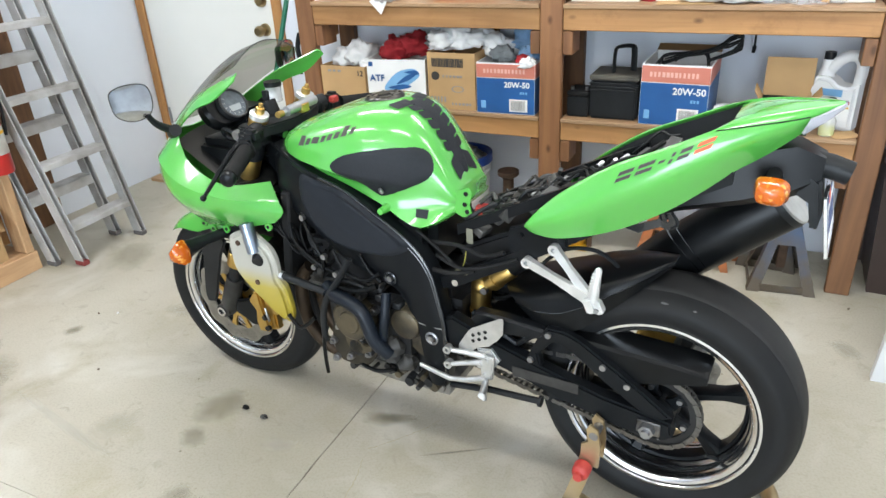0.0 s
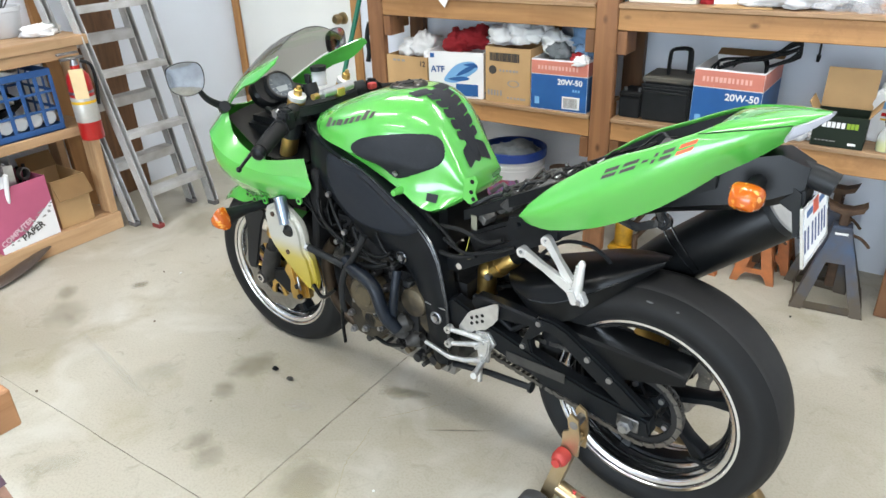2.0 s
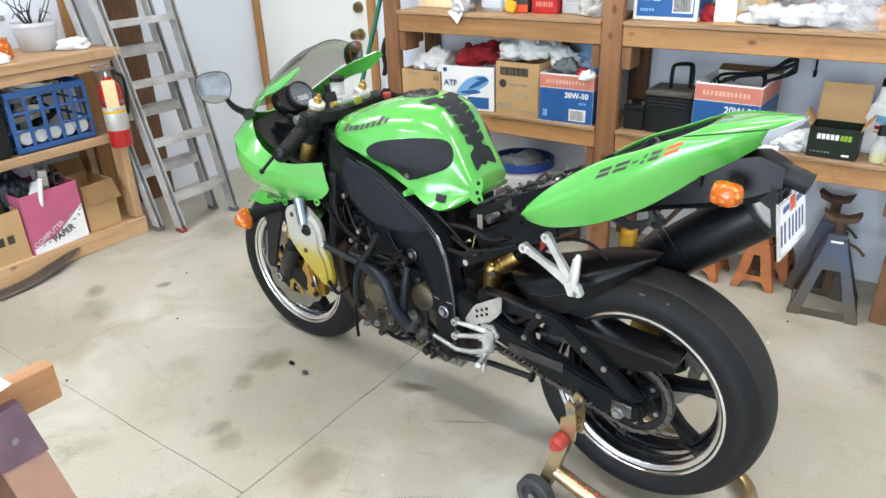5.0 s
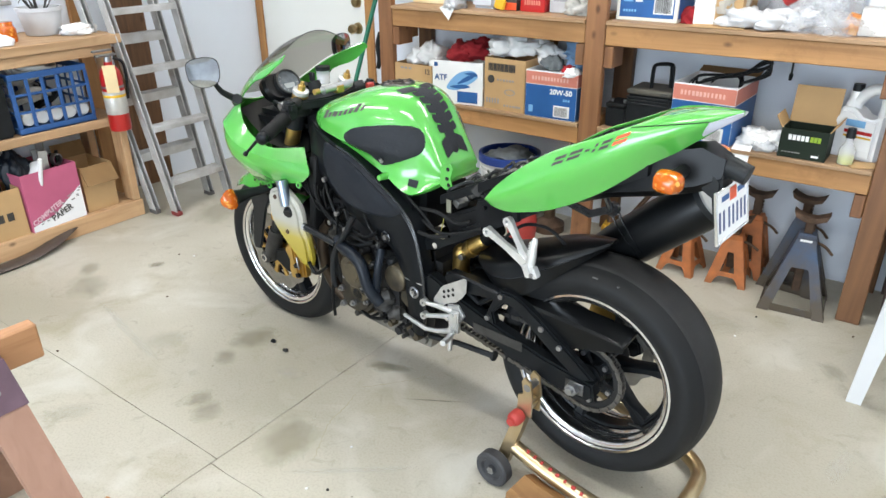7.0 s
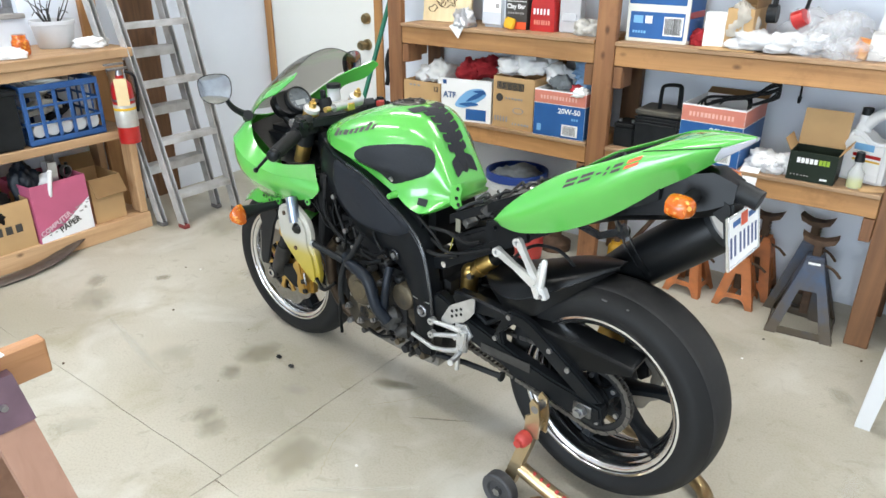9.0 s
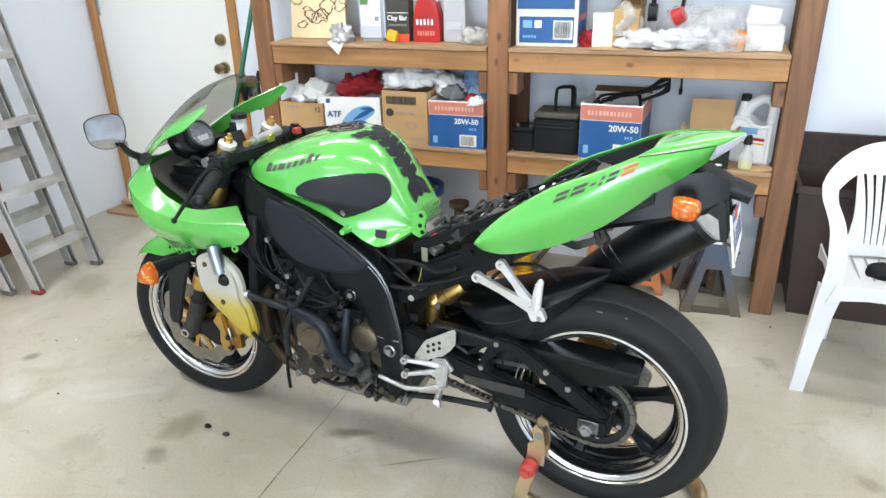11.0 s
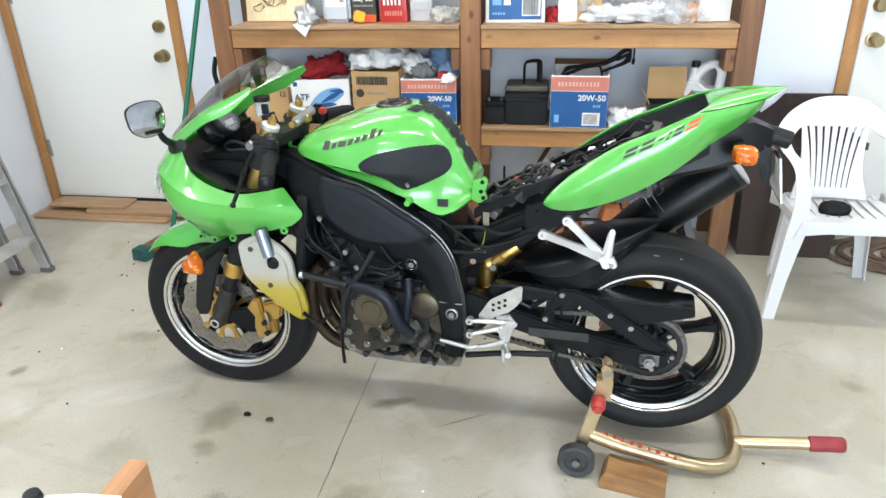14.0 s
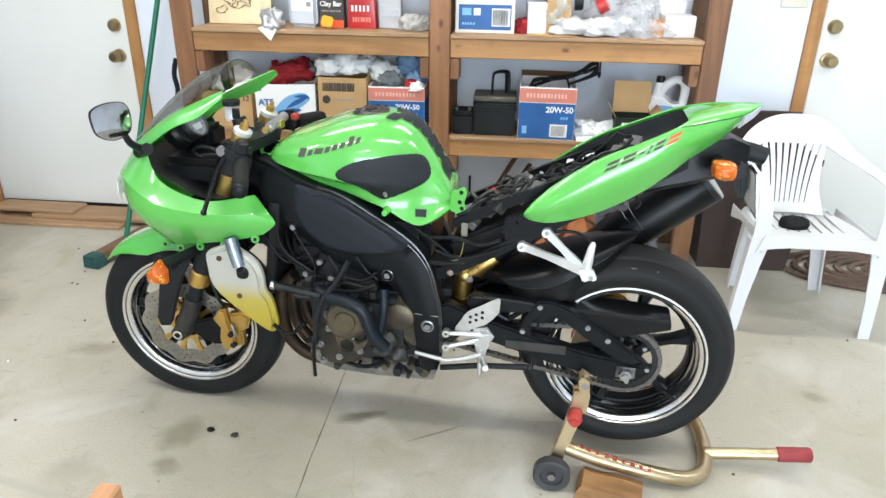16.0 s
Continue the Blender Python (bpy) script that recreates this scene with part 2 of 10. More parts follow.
_t.links.new(_m.outputs[2], _n["Principled BSDF"].inputs["Base Color"])
ZINC = mat("gold_zinc_plate", (0.52, 0.43, 0.29), 0.3, 0.9, 0.4, 12, stain=(0.36, 0.25, 0.115))
RED_PLASTIC = mat("red_plastic", "aa3832", 0.45, var=0.2, scale=20)
RED_PAINT = mat("red_paint", "b01e1c", 0.3, var=0.15, scale=14, coat=0.3)
WALL = mat("white_wall_paint", (0.74, 0.785, 0.86), 0.6, var=0.05, scale=3, bump=0.03)
DOORPAINT = mat("cream_door_paint", (0.75, 0.75, 0.71), 0.5, var=0.04, scale=2)
CEIL = mat("ceiling_paint", (0.74, 0.73, 0.7), 0.8, var=0.05, scale=3)
FIR_X, FIR_Y, FIR_Z = wood("fir_x", "b98a58", "92673d", "x"), wood("fir_y", "b08150", "8a603a", "y"), wood("fir_z", "8f6441", "64412a", "z")
BENCH_Y, BENCH_Z = wood("bench_y", "c3a07a", "a17d58", "y"), wood("bench_z", "b9966f", "94704f", "z")
TRIM_X, TRIM_Z = wood("trim_x", "b4844f", "8f6136", "x", False), wood("trim_z", "b4844f", "8f6136", "z", False)
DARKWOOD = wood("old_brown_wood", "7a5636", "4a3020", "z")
BOARD_X = wood("shelf_board", "ae8e6c", "866648", "x", False)
FLOORMAT = concrete("concrete_floor")
CARD = mat("brown_cardboard", "bd9a6c", 0.8, var=0.1, scale=12, bump=0.05)
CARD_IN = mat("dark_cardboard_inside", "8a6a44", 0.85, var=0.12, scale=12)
WHITE = mat("white_print", (0.86, 0.86, 0.86), 0.5, var=0.04, scale=10)
BLUE = mat("blue_print", "235a98", 0.45, var=0.25, scale=9)
SALMON = mat("salmon_print", "cf7f6d", 0.5, var=0.08, scale=14)
LTBLUE = mat("light_blue_print", "7ab0dc", 0.5, var=0.15, scale=14)
PRINT_DK = mat("dark_print", (0.05, 0.045, 0.04), 0.6)
PRINT_GREY = mat("grey_print", (0.3, 0.29, 0.28), 0.6)
ALUM_LADDER = mat("dull_aluminium", (0.54, 0.545, 0.55), 0.45, 0.4, 0.4, 14, bump=0.08, stain=(0.36, 0.345, 0.32))
CRATE_BLUE = mat("blue_crate_plastic", "30558a", 0.5, var=0.25, scale=12, spec=0.3)
CHAIR_WHITE = mat("white_resin", (0.68, 0.685, 0.69), 0.4, var=0.04, scale=8)
CLOTH_W = mat("white_cloth", (0.92, 0.92, 0.92), 0.9, var=0.08, scale=30, bump=0.15)
CLOTH_R = mat("red_cloth", "9c2028", 0.9, var=0.2, scale=30, bump=0.4)
CLOTH_B = mat("pale_blue_cloth", "7ea0c4", 0.9, var=0.2, scale=30, bump=0.4)
CLOTH_G = mat("grey_cloth", (0.22, 0.24, 0.25), 0.9, var=0.3, scale=30, bump=0.4)
BROWN_PLASTIC = mat("brown_plastic", (0.05, 0.032, 0.028), 0.4, var=0.15, scale=10)
RUST = mat("rusty_steel", (0.11, 0.065, 0.04), 0.75, 0.3, 0.5, 30, bump=0.3)
BRASS = mat("aged_brass", (0.42, 0.33, 0.18), 0.3, 1.0, 0.2, 30)
GREEN_POLE = mat("green_enamel", "10684c", 0.35, var=0.1, scale=10)
YELLOW = mat("yellow_plastic", "e0b020", 0.5)
ORANGE_P = mat("orange_print", "e0552a", 0.5)
CLEAR = mat("clear_plastic", (0.85, 0.87, 0.9), 0.15, alpha=0.35, var=0.05, scale=8)
YELLOW_STEEL = mat("scuffed_yellow_paint", "c99a1e", 0.5, 0.1, 0.4, 24, stain="7a5a20", bump=0.1)
TAILLENS = mat("pale_tail_lens", (0.46, 0.47, 0.53), 0.1, alpha=0.85, coat=0.5)


def screen_mat():
    m = bpy.data.materials.new("smoked_screen")
    m.use_nodes = True
    n, nt = m.node_tree.nodes, m.node_tree
    out = n["Material Output"]
    tr, gl, mx, lw = (n.new("ShaderNode" + k) for k in ("BsdfTransparent", "BsdfGlossy", "MixShader", "LayerWeight"))
    tr.inputs[0].default_value = (0.52, 0.5, 0.46, 1)
    gl.inputs["Roughness"].default_value = 0.05
    lw.inputs["Blend"].default_value = 0.12
    nt.links.new(lw.outputs["Facing"], mx.inputs[0]), nt.links.new(tr.outputs[0], mx.inputs[1]), nt.links.new(gl.outputs[0], mx.inputs[2])
    nt.links.new(mx.outputs[0], out.inputs[0])
    return m


SCREEN = screen_mat()
# grey tint and mottling stand in for dim, streaky reflections
MIRROR = mat("mirror_glass", (0.5, 0.5, 0.5), 0.07, 1.0, 0.35, 30, rvar=0.06)


def fluid_mat():
    """Translucent white tank, yellowed by what stands in its lower half."""
    m = mat("milky_bottle", (0.72, 0.7, 0.6), 0.35, var=0.08, scale=16, coat=0.2)
    n, nt = m.node_tree.nodes, m.node_tree
    tc, sep, ramp = n.new("ShaderNodeTexCoord"), n.new("ShaderNodeSeparateXYZ"), n.new("ShaderNodeValToRGB")
    mr = n.new("ShaderNodeMapRange")
    mr.inputs[1].default_value, mr.inputs[2].default_value = 0.38, 0.64
    nt.links.new(tc.outputs["Object"], sep.inputs[0]), nt.links.new(sep.outputs[2], mr.inputs[0]), nt.links.new(mr.outputs[0], ramp.inputs[0])
    e = ramp.color_ramp.elements
    e[0].position, e[0].color = 0.0, (*lin("a08c1a"), 1)
    e[1].position, e[1].color = 0.62, (*lin("aeaca2"), 1)
    k = e.new(0.42)
    k.color = (*lin("ab9a44"), 1)
    nt.links.new(ramp.outputs[0], n["Principled BSDF"].inputs["Base Color"])
    return m


FLUID = fluid_mat()

# ---- mesh helpers ----
V = Vector


def thing(name, label, category, where=(0, 0, 0), rz=0.0, group="", kind="", rx=0.0, ry=0.0):
    ob = new(name)
    ob.empty_display_size = 0.05
    ob.matrix_world = pose(*where, rx, ry, rz)
    return tagged(ob, label, category, group, kind)


def finish(bm, smooth):
    bmesh.ops.remove_doubles(bm, verts=bm.verts, dist=1e-6)
    bmesh.ops.recalc_face_normals(bm, faces=bm.faces)
    me = bpy.data.meshes.new("m")
    bm.to_mesh(me)
    bm.free()
    if smooth:
        for p in me.polygons:
            p.use_smooth = True
        me.set_sharp_from_angle(angle=radians(smooth))
    return me


def part(name, bm, material, parent=None, label="", smooth=38, at=None):
    me = finish(bm, smooth)
    me.materials.append(material)
    ob = new(name, me)
    if parent is not None:
        ob.parent = parent
    if at is not None:
        ob.matrix_local = at
    return tagged(ob, label)


def solo(name, bm, material, label, category, group="", kind="", smooth=38, at=None):
    ob = part(name, bm, material, None, "", smooth, at)
    return tagged(ob, label, category, group, kind)


def B():
    return bmesh.new()


def box(bm, a, b, bevel=0.0, seg=1, m=None):
    """A box between two corners."""
    r = bmesh.ops.create_cube(bm, size=1)
    vs = r["verts"]
    for v in vs:
        v.co = V([(a[i] + b[i]) / 2 + v.co[i] * abs(b[i] - a[i]) for i in range(3)])
    if bevel:
        es = list({e for v in vs for e in v.link_edges})
        r = bmesh.ops.bevel(bm, geom=es, offset=bevel, segments=seg, affect="EDGES", clamp_overlap=True)
        vs = list({v for f in r["faces"] for v in f.verts} | {v for v in vs if v.is_valid})
    if m is not None:
        done, todo = set(), [v for v in vs if v.is_valid]
        while todo:
            v = todo.pop()
            if v in done:
                continue
            done.add(v)
            todo += [e.other_vert(v) for e in v.link_edges]
        for v in done:
            v.co = m @ v.co
    return bm


def ring_faces(bm, rings, closed=True, cap=True):
    for a, b in zip(rings, rings[1:]):
        k = len(a)
        for i in range(k if closed else k - 1):
            j = (i + 1) % k
            q = [a[i], a[j], b[j], b[i]]
            if len(set(q)) == 4:
                try:
                    bm.faces.new(q)
                except ValueError:
                    pass
    if cap and closed:
        for r in (rings[0], rings[-1]):
            try:
                bm.faces.new(r)
            except ValueError:
                pass


def loft(bm, sections, closed=True, cap=True):
    ring_faces(bm, [[bm.verts.new(p) for p in s] for s in sections], closed, cap)
    return bm


def smooth_path(pts, n=6):
    """Catmull-Rom through the points."""
    pts = [V(p) for p in pts]
    out = []
    for i in range(len(pts) - 1):
        p0, p1, p2, p3 = pts[max(0, i - 1)], pts[i], pts[i + 1], pts[min(len(pts) - 1, i + 2)]
        for k in range(n):
            t = k / n
            out.append(0.5 * (2 * p1 + (p2 - p0) * t + (2 * p0 - 5 * p1 + 4 * p2 - p3) * t * t + (3 * p1 - p0 - 3 * p2 + p3) * t ** 3))
    return out + [pts[-1]]


def tube(bm, pts, r, seg=10, smooth=0, flat=1.0):
    """A round bar along a path; r is one radius or one for each point."""
    pts = smooth_path(pts, smooth) if smooth else [V(p) for p in pts]
    rs = r if isinstance(r, (list, tuple)) else [r] * len(pts)
    if len(rs) != len(pts):
        rs = [rs[0] + (rs[-1] - rs[0]) * i / (len(pts) - 1) for i in range(len(pts))]
    t0 = (pts[1] - pts[0]).normalized()
    nrm = t0.orthogonal().normalized() if abs(t0.z) > 0.95 else t0.cross(V((0, 0, 1))).normalized()
    rings = []
    for i, p in enumerate(pts):
        t = (pts[min(i + 1, len(pts) - 1)] - pts[max(i - 1, 0)]).normalized()
        nrm = (nrm - t * nrm.dot(t)).normalized()
        bn = t.cross(nrm)
        rings.append([bm.verts.new(p + (nrm * math.cos(a) + bn * math.sin(a) * flat) * rs[i]) for a in (2 * math.pi * k / seg for k in range(seg))])
    ring_faces(bm, rings)
    return bm


def cyl(bm, p0, p1, r0, r1=None, seg=20):
    return tube(bm, [p0, p1], [r0, r0 if r1 is None else r1], seg)


def lathe(bm, profile, centre=(0, 0, 0), axis="y", seg=48, closed=False):
    """Turn a profile of (radius, height) round an axis."""
    c = V(centre)
    rings = []
    for k in range(seg):
        a = 2 * math.pi * k / seg
        rings.append([bm.verts.new(c + {"y": V((r * math.cos(a), h, r * math.sin(a))), "z": V((r * math.cos(a), r * math.sin(a), h)), "x": V((h, r * math.cos(a), r * math.sin(a)))}[axis]) for r, h in profile])
    rings.append(rings[0])
    for a, b in zip(rings, rings[1:]):
        n = len(profile)
        for i in range(n if closed else n - 1):
            j = (i + 1) % n
            try:
                bm.faces.new([a[i], a[j], b[j], b[i]])
            except ValueError:
                pass
    return bm


def prism(bm, outline, v0, v1, bevel=0.0, plane="xz", seg=2):
    """A plate: an outline in one plane, with thickness across it."""
    put = {"xz": lambda a, b, c: V((a, c, b)), "xy": lambda a, b, c: V((a, b, c)), "yz": lambda a, b, c: V((c, a, b))}[plane]
    lo = [bm.verts.new(put(a, b, v0)) for a, b in outline]
    hi = [bm.verts.new(put(a, b, v1)) for a, b in outline]
    fs = [bm.faces.new(lo), bm.faces.new(hi)]
    n = len(outline)
    for i in range(n):
        fs.append(bm.faces.new([lo[i], lo[(i + 1) % n], hi[(i + 1) % n], hi[i]]))
    if bevel:
        bmesh.ops.recalc_face_normals(bm, faces=fs)
        es = list({e for f in fs[:2] for e in f.edges})
        bmesh.ops.bevel(bm, geom=es, offset=bevel, segments=seg, affect="EDGES", clamp_overlap=True)
    return bm


def spline2(pts, n=5, closed=True):
    """A smooth closed outline through 2D points."""
    k = len(pts)
    out = []
    for i in range(k if closed else k - 1):
        p = [V((*pts[(i + d) % k if closed else min(max(i + d, 0), k - 1)], 0)) for d in (-1, 0, 1, 2)]
        for j in range(n):
            t = j / n
            q = 0.5 * (2 * p[1] + (p[2] - p[0]) * t + (2 * p[0] - 5 * p[1] + 4 * p[2] - p[3]) * t * t + (3 * p[1] - p[0] - 3 * p[2] + p[3]) * t ** 3)
            out.append((q.x, q.y))
    return out


def sphere(bm, c, rx, ry=None, rz=None, u=16, v=10):
    ry, rz = ry or rx, rz or rx
    rings = []
    for i in range(v + 1):
        th = math.pi * i / v
        rings.append([V((c[0] + rx * math.sin(th) * math.cos(p), c[1] + ry * math.sin(th) * math.sin(p), c[2] + rz * math.cos(th))) for p in (2 * math.pi * k / u for k in range(u))])
    loft(bm, rings, True, False)
    bmesh.ops.remove_doubles(bm, verts=bm.verts, dist=1e-5)
    return bm


def crumple(bm, c, size, seed, amp=0.35, u=40, v=24):
    """A crumpled rag or bag: a lump folded by noise."""
    rings = []
    for i in range(v + 1):
        th = math.pi * i / v
        row = []
        for k in range(u):
            p = 2 * math.pi * k / u
            d = V((math.sin(th) * math.cos(p), math.sin(th) * math.sin(p), math.cos(th)))
            q = d * 1.7 + V((seed * 3.1, seed * 1.7, seed))
            q += V((noise.noise(q * 1.2 + V((9, 0, 0))), noise.noise(q * 1.2 + V((0, 9, 0))), noise.noise(q * 1.2 + V((0, 0, 9))))) * 0.6
            f = 1 + amp * (0.8 * noise.noise(q * 0.9) + 0.75 * (0.3 - abs(noise.noise(q * 1.7))) + 0.4 * (0.25 - abs(noise.noise(q * 3.4))) + 0.06 * noise.noise(q * 8))
            e = V((d.x * size[0], d.y * size[1], d.z * size[2])) * f
            e.z = max(e.z, -size[2] * 0.55)
            row.append(V(c) + e)
        rings.append(row)
    loft(bm, rings, True, False)
    bmesh.ops.remove_doubles(bm, verts=bm.verts, dist=1e-4)
    return bm


def words(text, size, at, material, parent, label="", depth=0.0006, bold=0.0):
    """Lettering as a thin mesh. at: its pose under the parent."""
    cu = bpy.data.curves.new("t", "FONT")
    cu.body, cu.size, cu.extrude, cu.align_x, cu.offset, cu.resolution_u = text, size, depth, "LEFT", bold, 3
    tmp = new("t", cu)
    bpy.context.view_layer.update()
    me = bpy.data.meshes.new_from_object(tmp.evaluated_get(bpy.context.evaluated_depsgraph_get()))
    bpy.data.objects.remove(tmp)
    me.materials.clear()
    me.materials.append(material)
    ob = new("lettering", me)
    ob.parent, ob.matrix_local = parent, at
    return tagged(ob, label)



# ---- the room ----
WALL_Y, LEFT_X, RIGHT_X, BACK_Y = 3.27, -3.305, 4.2, -4.2


def slab(name, a, b, material, label, category="wall", bevel=0.0):
    return solo(name, box(B(), a, b, bevel), material, label, category, kind="structure", smooth=0)


# floor: panels cast with control joints; the crack lines run along x and y
JX = -0.919
JY = {-1: 0.947, 1: 0.925}  # the cross joint is cut with a slight step
floor_root = thing("floor", "buff trowelled concrete garage floor, stained", "floor", kind="structure")
random.seed(21)
_wx = [random.uniform(-1, 1) for _ in range(240)]
_wy = [random.uniform(-1, 1) for _ in range(240)]


def wander(table, t):
    """The slight waver of a joint sawn and chipped along its way."""
    i = (t + 8) * 11
    k, f = int(i), i - int(i)
    return 0.0022 * (table[k % 240] * (1 - f) + table[(k + 1) % 240] * f)


def joint_x(y, s):
    return JX + wander(_wx, y) + s * (0.0011 + 0.0012 * _wx[int((y + 9) * 17) % 240] ** 2)


def joint_y(x, s, sx):
    return JY[sx] + wander(_wy, x) + s * (0.0006 + 0.0008 * _wy[int((x + 9) * 17) % 240] ** 2)


for sx in (-1, 1):
    for sy in (-1, 1):
        xe, ye = (-4.6 if sx < 0 else RIGHT_X), (BACK_Y if sy < 0 else WALL_Y + 0.2)
        cx, cy = JX + sx * 0.0016, JY[sx] + sy * 0.0016
        ys = [cy + (ye - cy) * k / 60 for k in range(1, 61)]
        xs = [cx + (xe - cx) * k / 60 for k in range(1, 61)]
        line = [(xe, ye)] + [(joint_x(y, sx), y) for y in reversed(ys)] + [(cx, cy)] + [(x, joint_y(x, sy, sx)) for x in xs]
        part("slab_panel", prism(B(), line, -0.1, 0.0, plane="xy"), FLOORMAT, floor_root, smooth=0)
part("slab_base", box(B(), (-4.6, BACK_Y, -0.2), (RIGHT_X, WALL_Y + 0.2, -0.003)), mat("joint_dirt", "544c3b", 0.9, var=0.4, scale=20), floor_root, "dark dirt in the control joints", smooth=0)
for way in ([(-0.657, 1.661), (-0.689, 1.603), (-0.727, 1.552), (-0.802, 1.467)], [(-0.797, 1.421), (-0.777, 1.356), (-0.765, 1.274), (-0.728, 1.197), (-0.682, 1.114)]):
    pts = smooth_path([V((x, y, 0.0)) for x, y in way], 8)
    pts = [p + V((random.uniform(-1, 1), random.uniform(-1, 1), 0)) * 0.003 for p in pts]
    b = B()
    lo, hi = [], []
    for k, p in enumerate(pts):
        q = (pts[min(k + 1, len(pts) - 1)] - pts[max(k - 1, 0)]).normalized().cross(V((0, 0, 1))) * random.uniform(0.0006, 0.0016)
        lo.append(b.verts.new(p - q + V((0, 0, 0.0003)))), hi.append(b.verts.new(p + q + V((0, 0, 0.0003))))
    for k in range(len(pts) - 1):
        b.faces.new([lo[k], lo[k + 1], hi[k + 1], hi[k]])
    part("hairline_crack", b, mat("hairline_dirt", "aaa28b", 0.9) if not bpy.data.materials.get("hairline_dirt") else bpy.data.materials["hairline_dirt"], floor_root, "dirty hairline crack", smooth=0)

DOOR_H = 2.05
LD0, LD1 = -3.235, -2.325  # left door leaf
RD0, RD1 = 1.042, 1.955  # right door leaf
for k, (x0, x1) in enumerate(((LEFT_X - 0.12, LD0), (LD1, RD0), (RD1, RIGHT_X))):
    slab("wall_north_%d" % (k + 1), (x0, WALL_Y, 0), (x1, WALL_Y + 0.14, CEILING), WALL, "white painted garage wall behind the shelves")
for k, (x0, x1) in enumerate(((LD0, LD1), (RD0, RD1))):
    slab("wall_header_%d" % (k + 1), (x0, WALL_Y, DOOR_H + 0.01), (x1, WALL_Y + 0.14, CEILING), WALL, "white painted wall over the door")
WY0, WY1, WZ0, WZ1 = -0.4, 1.7, 1.1, 2.0
slab("wall_west_1", (LEFT_X - 0.14, BACK_Y, 0), (LEFT_X, WY0, CEILING), WALL, "white painted garage side wall")
slab("wall_west_2", (LEFT_X - 0.14, WY1, 0), (LEFT_X, WALL_Y, CEILING), WALL, "white painted garage side wall")
slab("wall_west_3", (LEFT_X - 0.14, WY0, 0), (LEFT_X, WY1, WZ0), WALL, "white painted wall below the window")
slab("wall_west_4", (LEFT_X - 0.14, WY0, WZ1), (LEFT_X, WY1, CEILING), WALL, "white painted wall above the window")
win = tagged(new("window_1"), "bright side window with grey frame over the bench", "window", kind="structure")
for a, b_ in (((WY0, WZ0), (WY1, WZ0 + 0.05)), ((WY0, WZ1 - 0.05), (WY1, WZ1)), ((WY0, WZ0 + 0.05), (WY0 + 0.05, WZ1 - 0.05)), ((WY1 - 0.05, WZ0 + 0.05), (WY1, WZ1 - 0.05)), ((0.63, WZ0 + 0.05), (0.67, WZ1 - 0.05))):
    part("window_frame", box(B(), (LEFT_X - 0.09, *a), (LEFT_X - 0.04, *b_), 0.003), STEEL, win, "grey metal window frame", smooth=0)
part("window_sill", box(B(), (LEFT_X - 0.038, WY0, WZ0 - 0.001), (LEFT_X + 0.03, WY1 + 0.02, WZ0 + 0.022), 0.003), PRINT_GREY, win, "grey window sill", smooth=0)
slab("wall_east", (RIGHT_X, BACK_Y, 0), (RIGHT_X + 0.14, WALL_Y, CEILING), WALL, "white painted garage side wall")
slab("wall_south_1", (LEFT_X - 0.14, BACK_Y - 0.14, 0), (-1.3, BACK_Y, CEILING), WALL, "white painted wall beside the vehicle door")
slab("wall_south_2", (2.1, BACK_Y - 0.14, 0), (RIGHT_X + 0.14, BACK_Y, CEILING), WALL, "white painted wall beside the vehicle door")
slab("wall_south_3", (-1.3, BACK_Y - 0.14, 2.4), (2.1, BACK_Y, CEILING), WALL, "white painted wall over the vehicle door")
slab("ceiling", (LEFT_X - 0.14, BACK_Y - 0.14, CEILING), (RIGHT_X + 0.14, WALL_Y + 0.14, CEILING + 0.1), CEIL, "pale plain garage ceiling", "ceiling")
slab("ground", (-30, -60, -0.15), (30, BACK_Y - 0.14, -0.02), FLOORMAT, "concrete drive outside the open vehicle door", "ground")


def tube_light(x, y):
    t = thing("ceiling_light", "white fluorescent shop light under the ceiling", "lamp", (x, y, CEILING), group="ceiling lights")
    b = prism(B(), [(-0.11, -0.1), (-0.05, 0), (0.05, 0), (0.11, -0.1), (0.10, -0.1), (0.045, -0.012), (-0.045, -0.012), (-0.1, -0.1)], -0.62, 0.62, plane="yz")
    part("housing", b, CHAIR_WHITE, t)
    em = bpy.data.materials.get("lamp_glow")
    if not em:
        em = bpy.data.materials.new("lamp_glow")
        em.use_nodes = True
        p = em.node_tree.nodes["Principled BSDF"]
        p.inputs["Emission Color"].default_value, p.inputs["Emission Strength"].default_value = (1, 0.99, 0.95, 1), 14
    for s in (-0.045, 0.045):
        part("tube", cyl(B(), (-0.59, s, -0.06), (0.59, s, -0.06), 0.013, seg=10), em, t)


for _x, _y in TUBE_LIGHTS:
    tube_light(_x, _y)


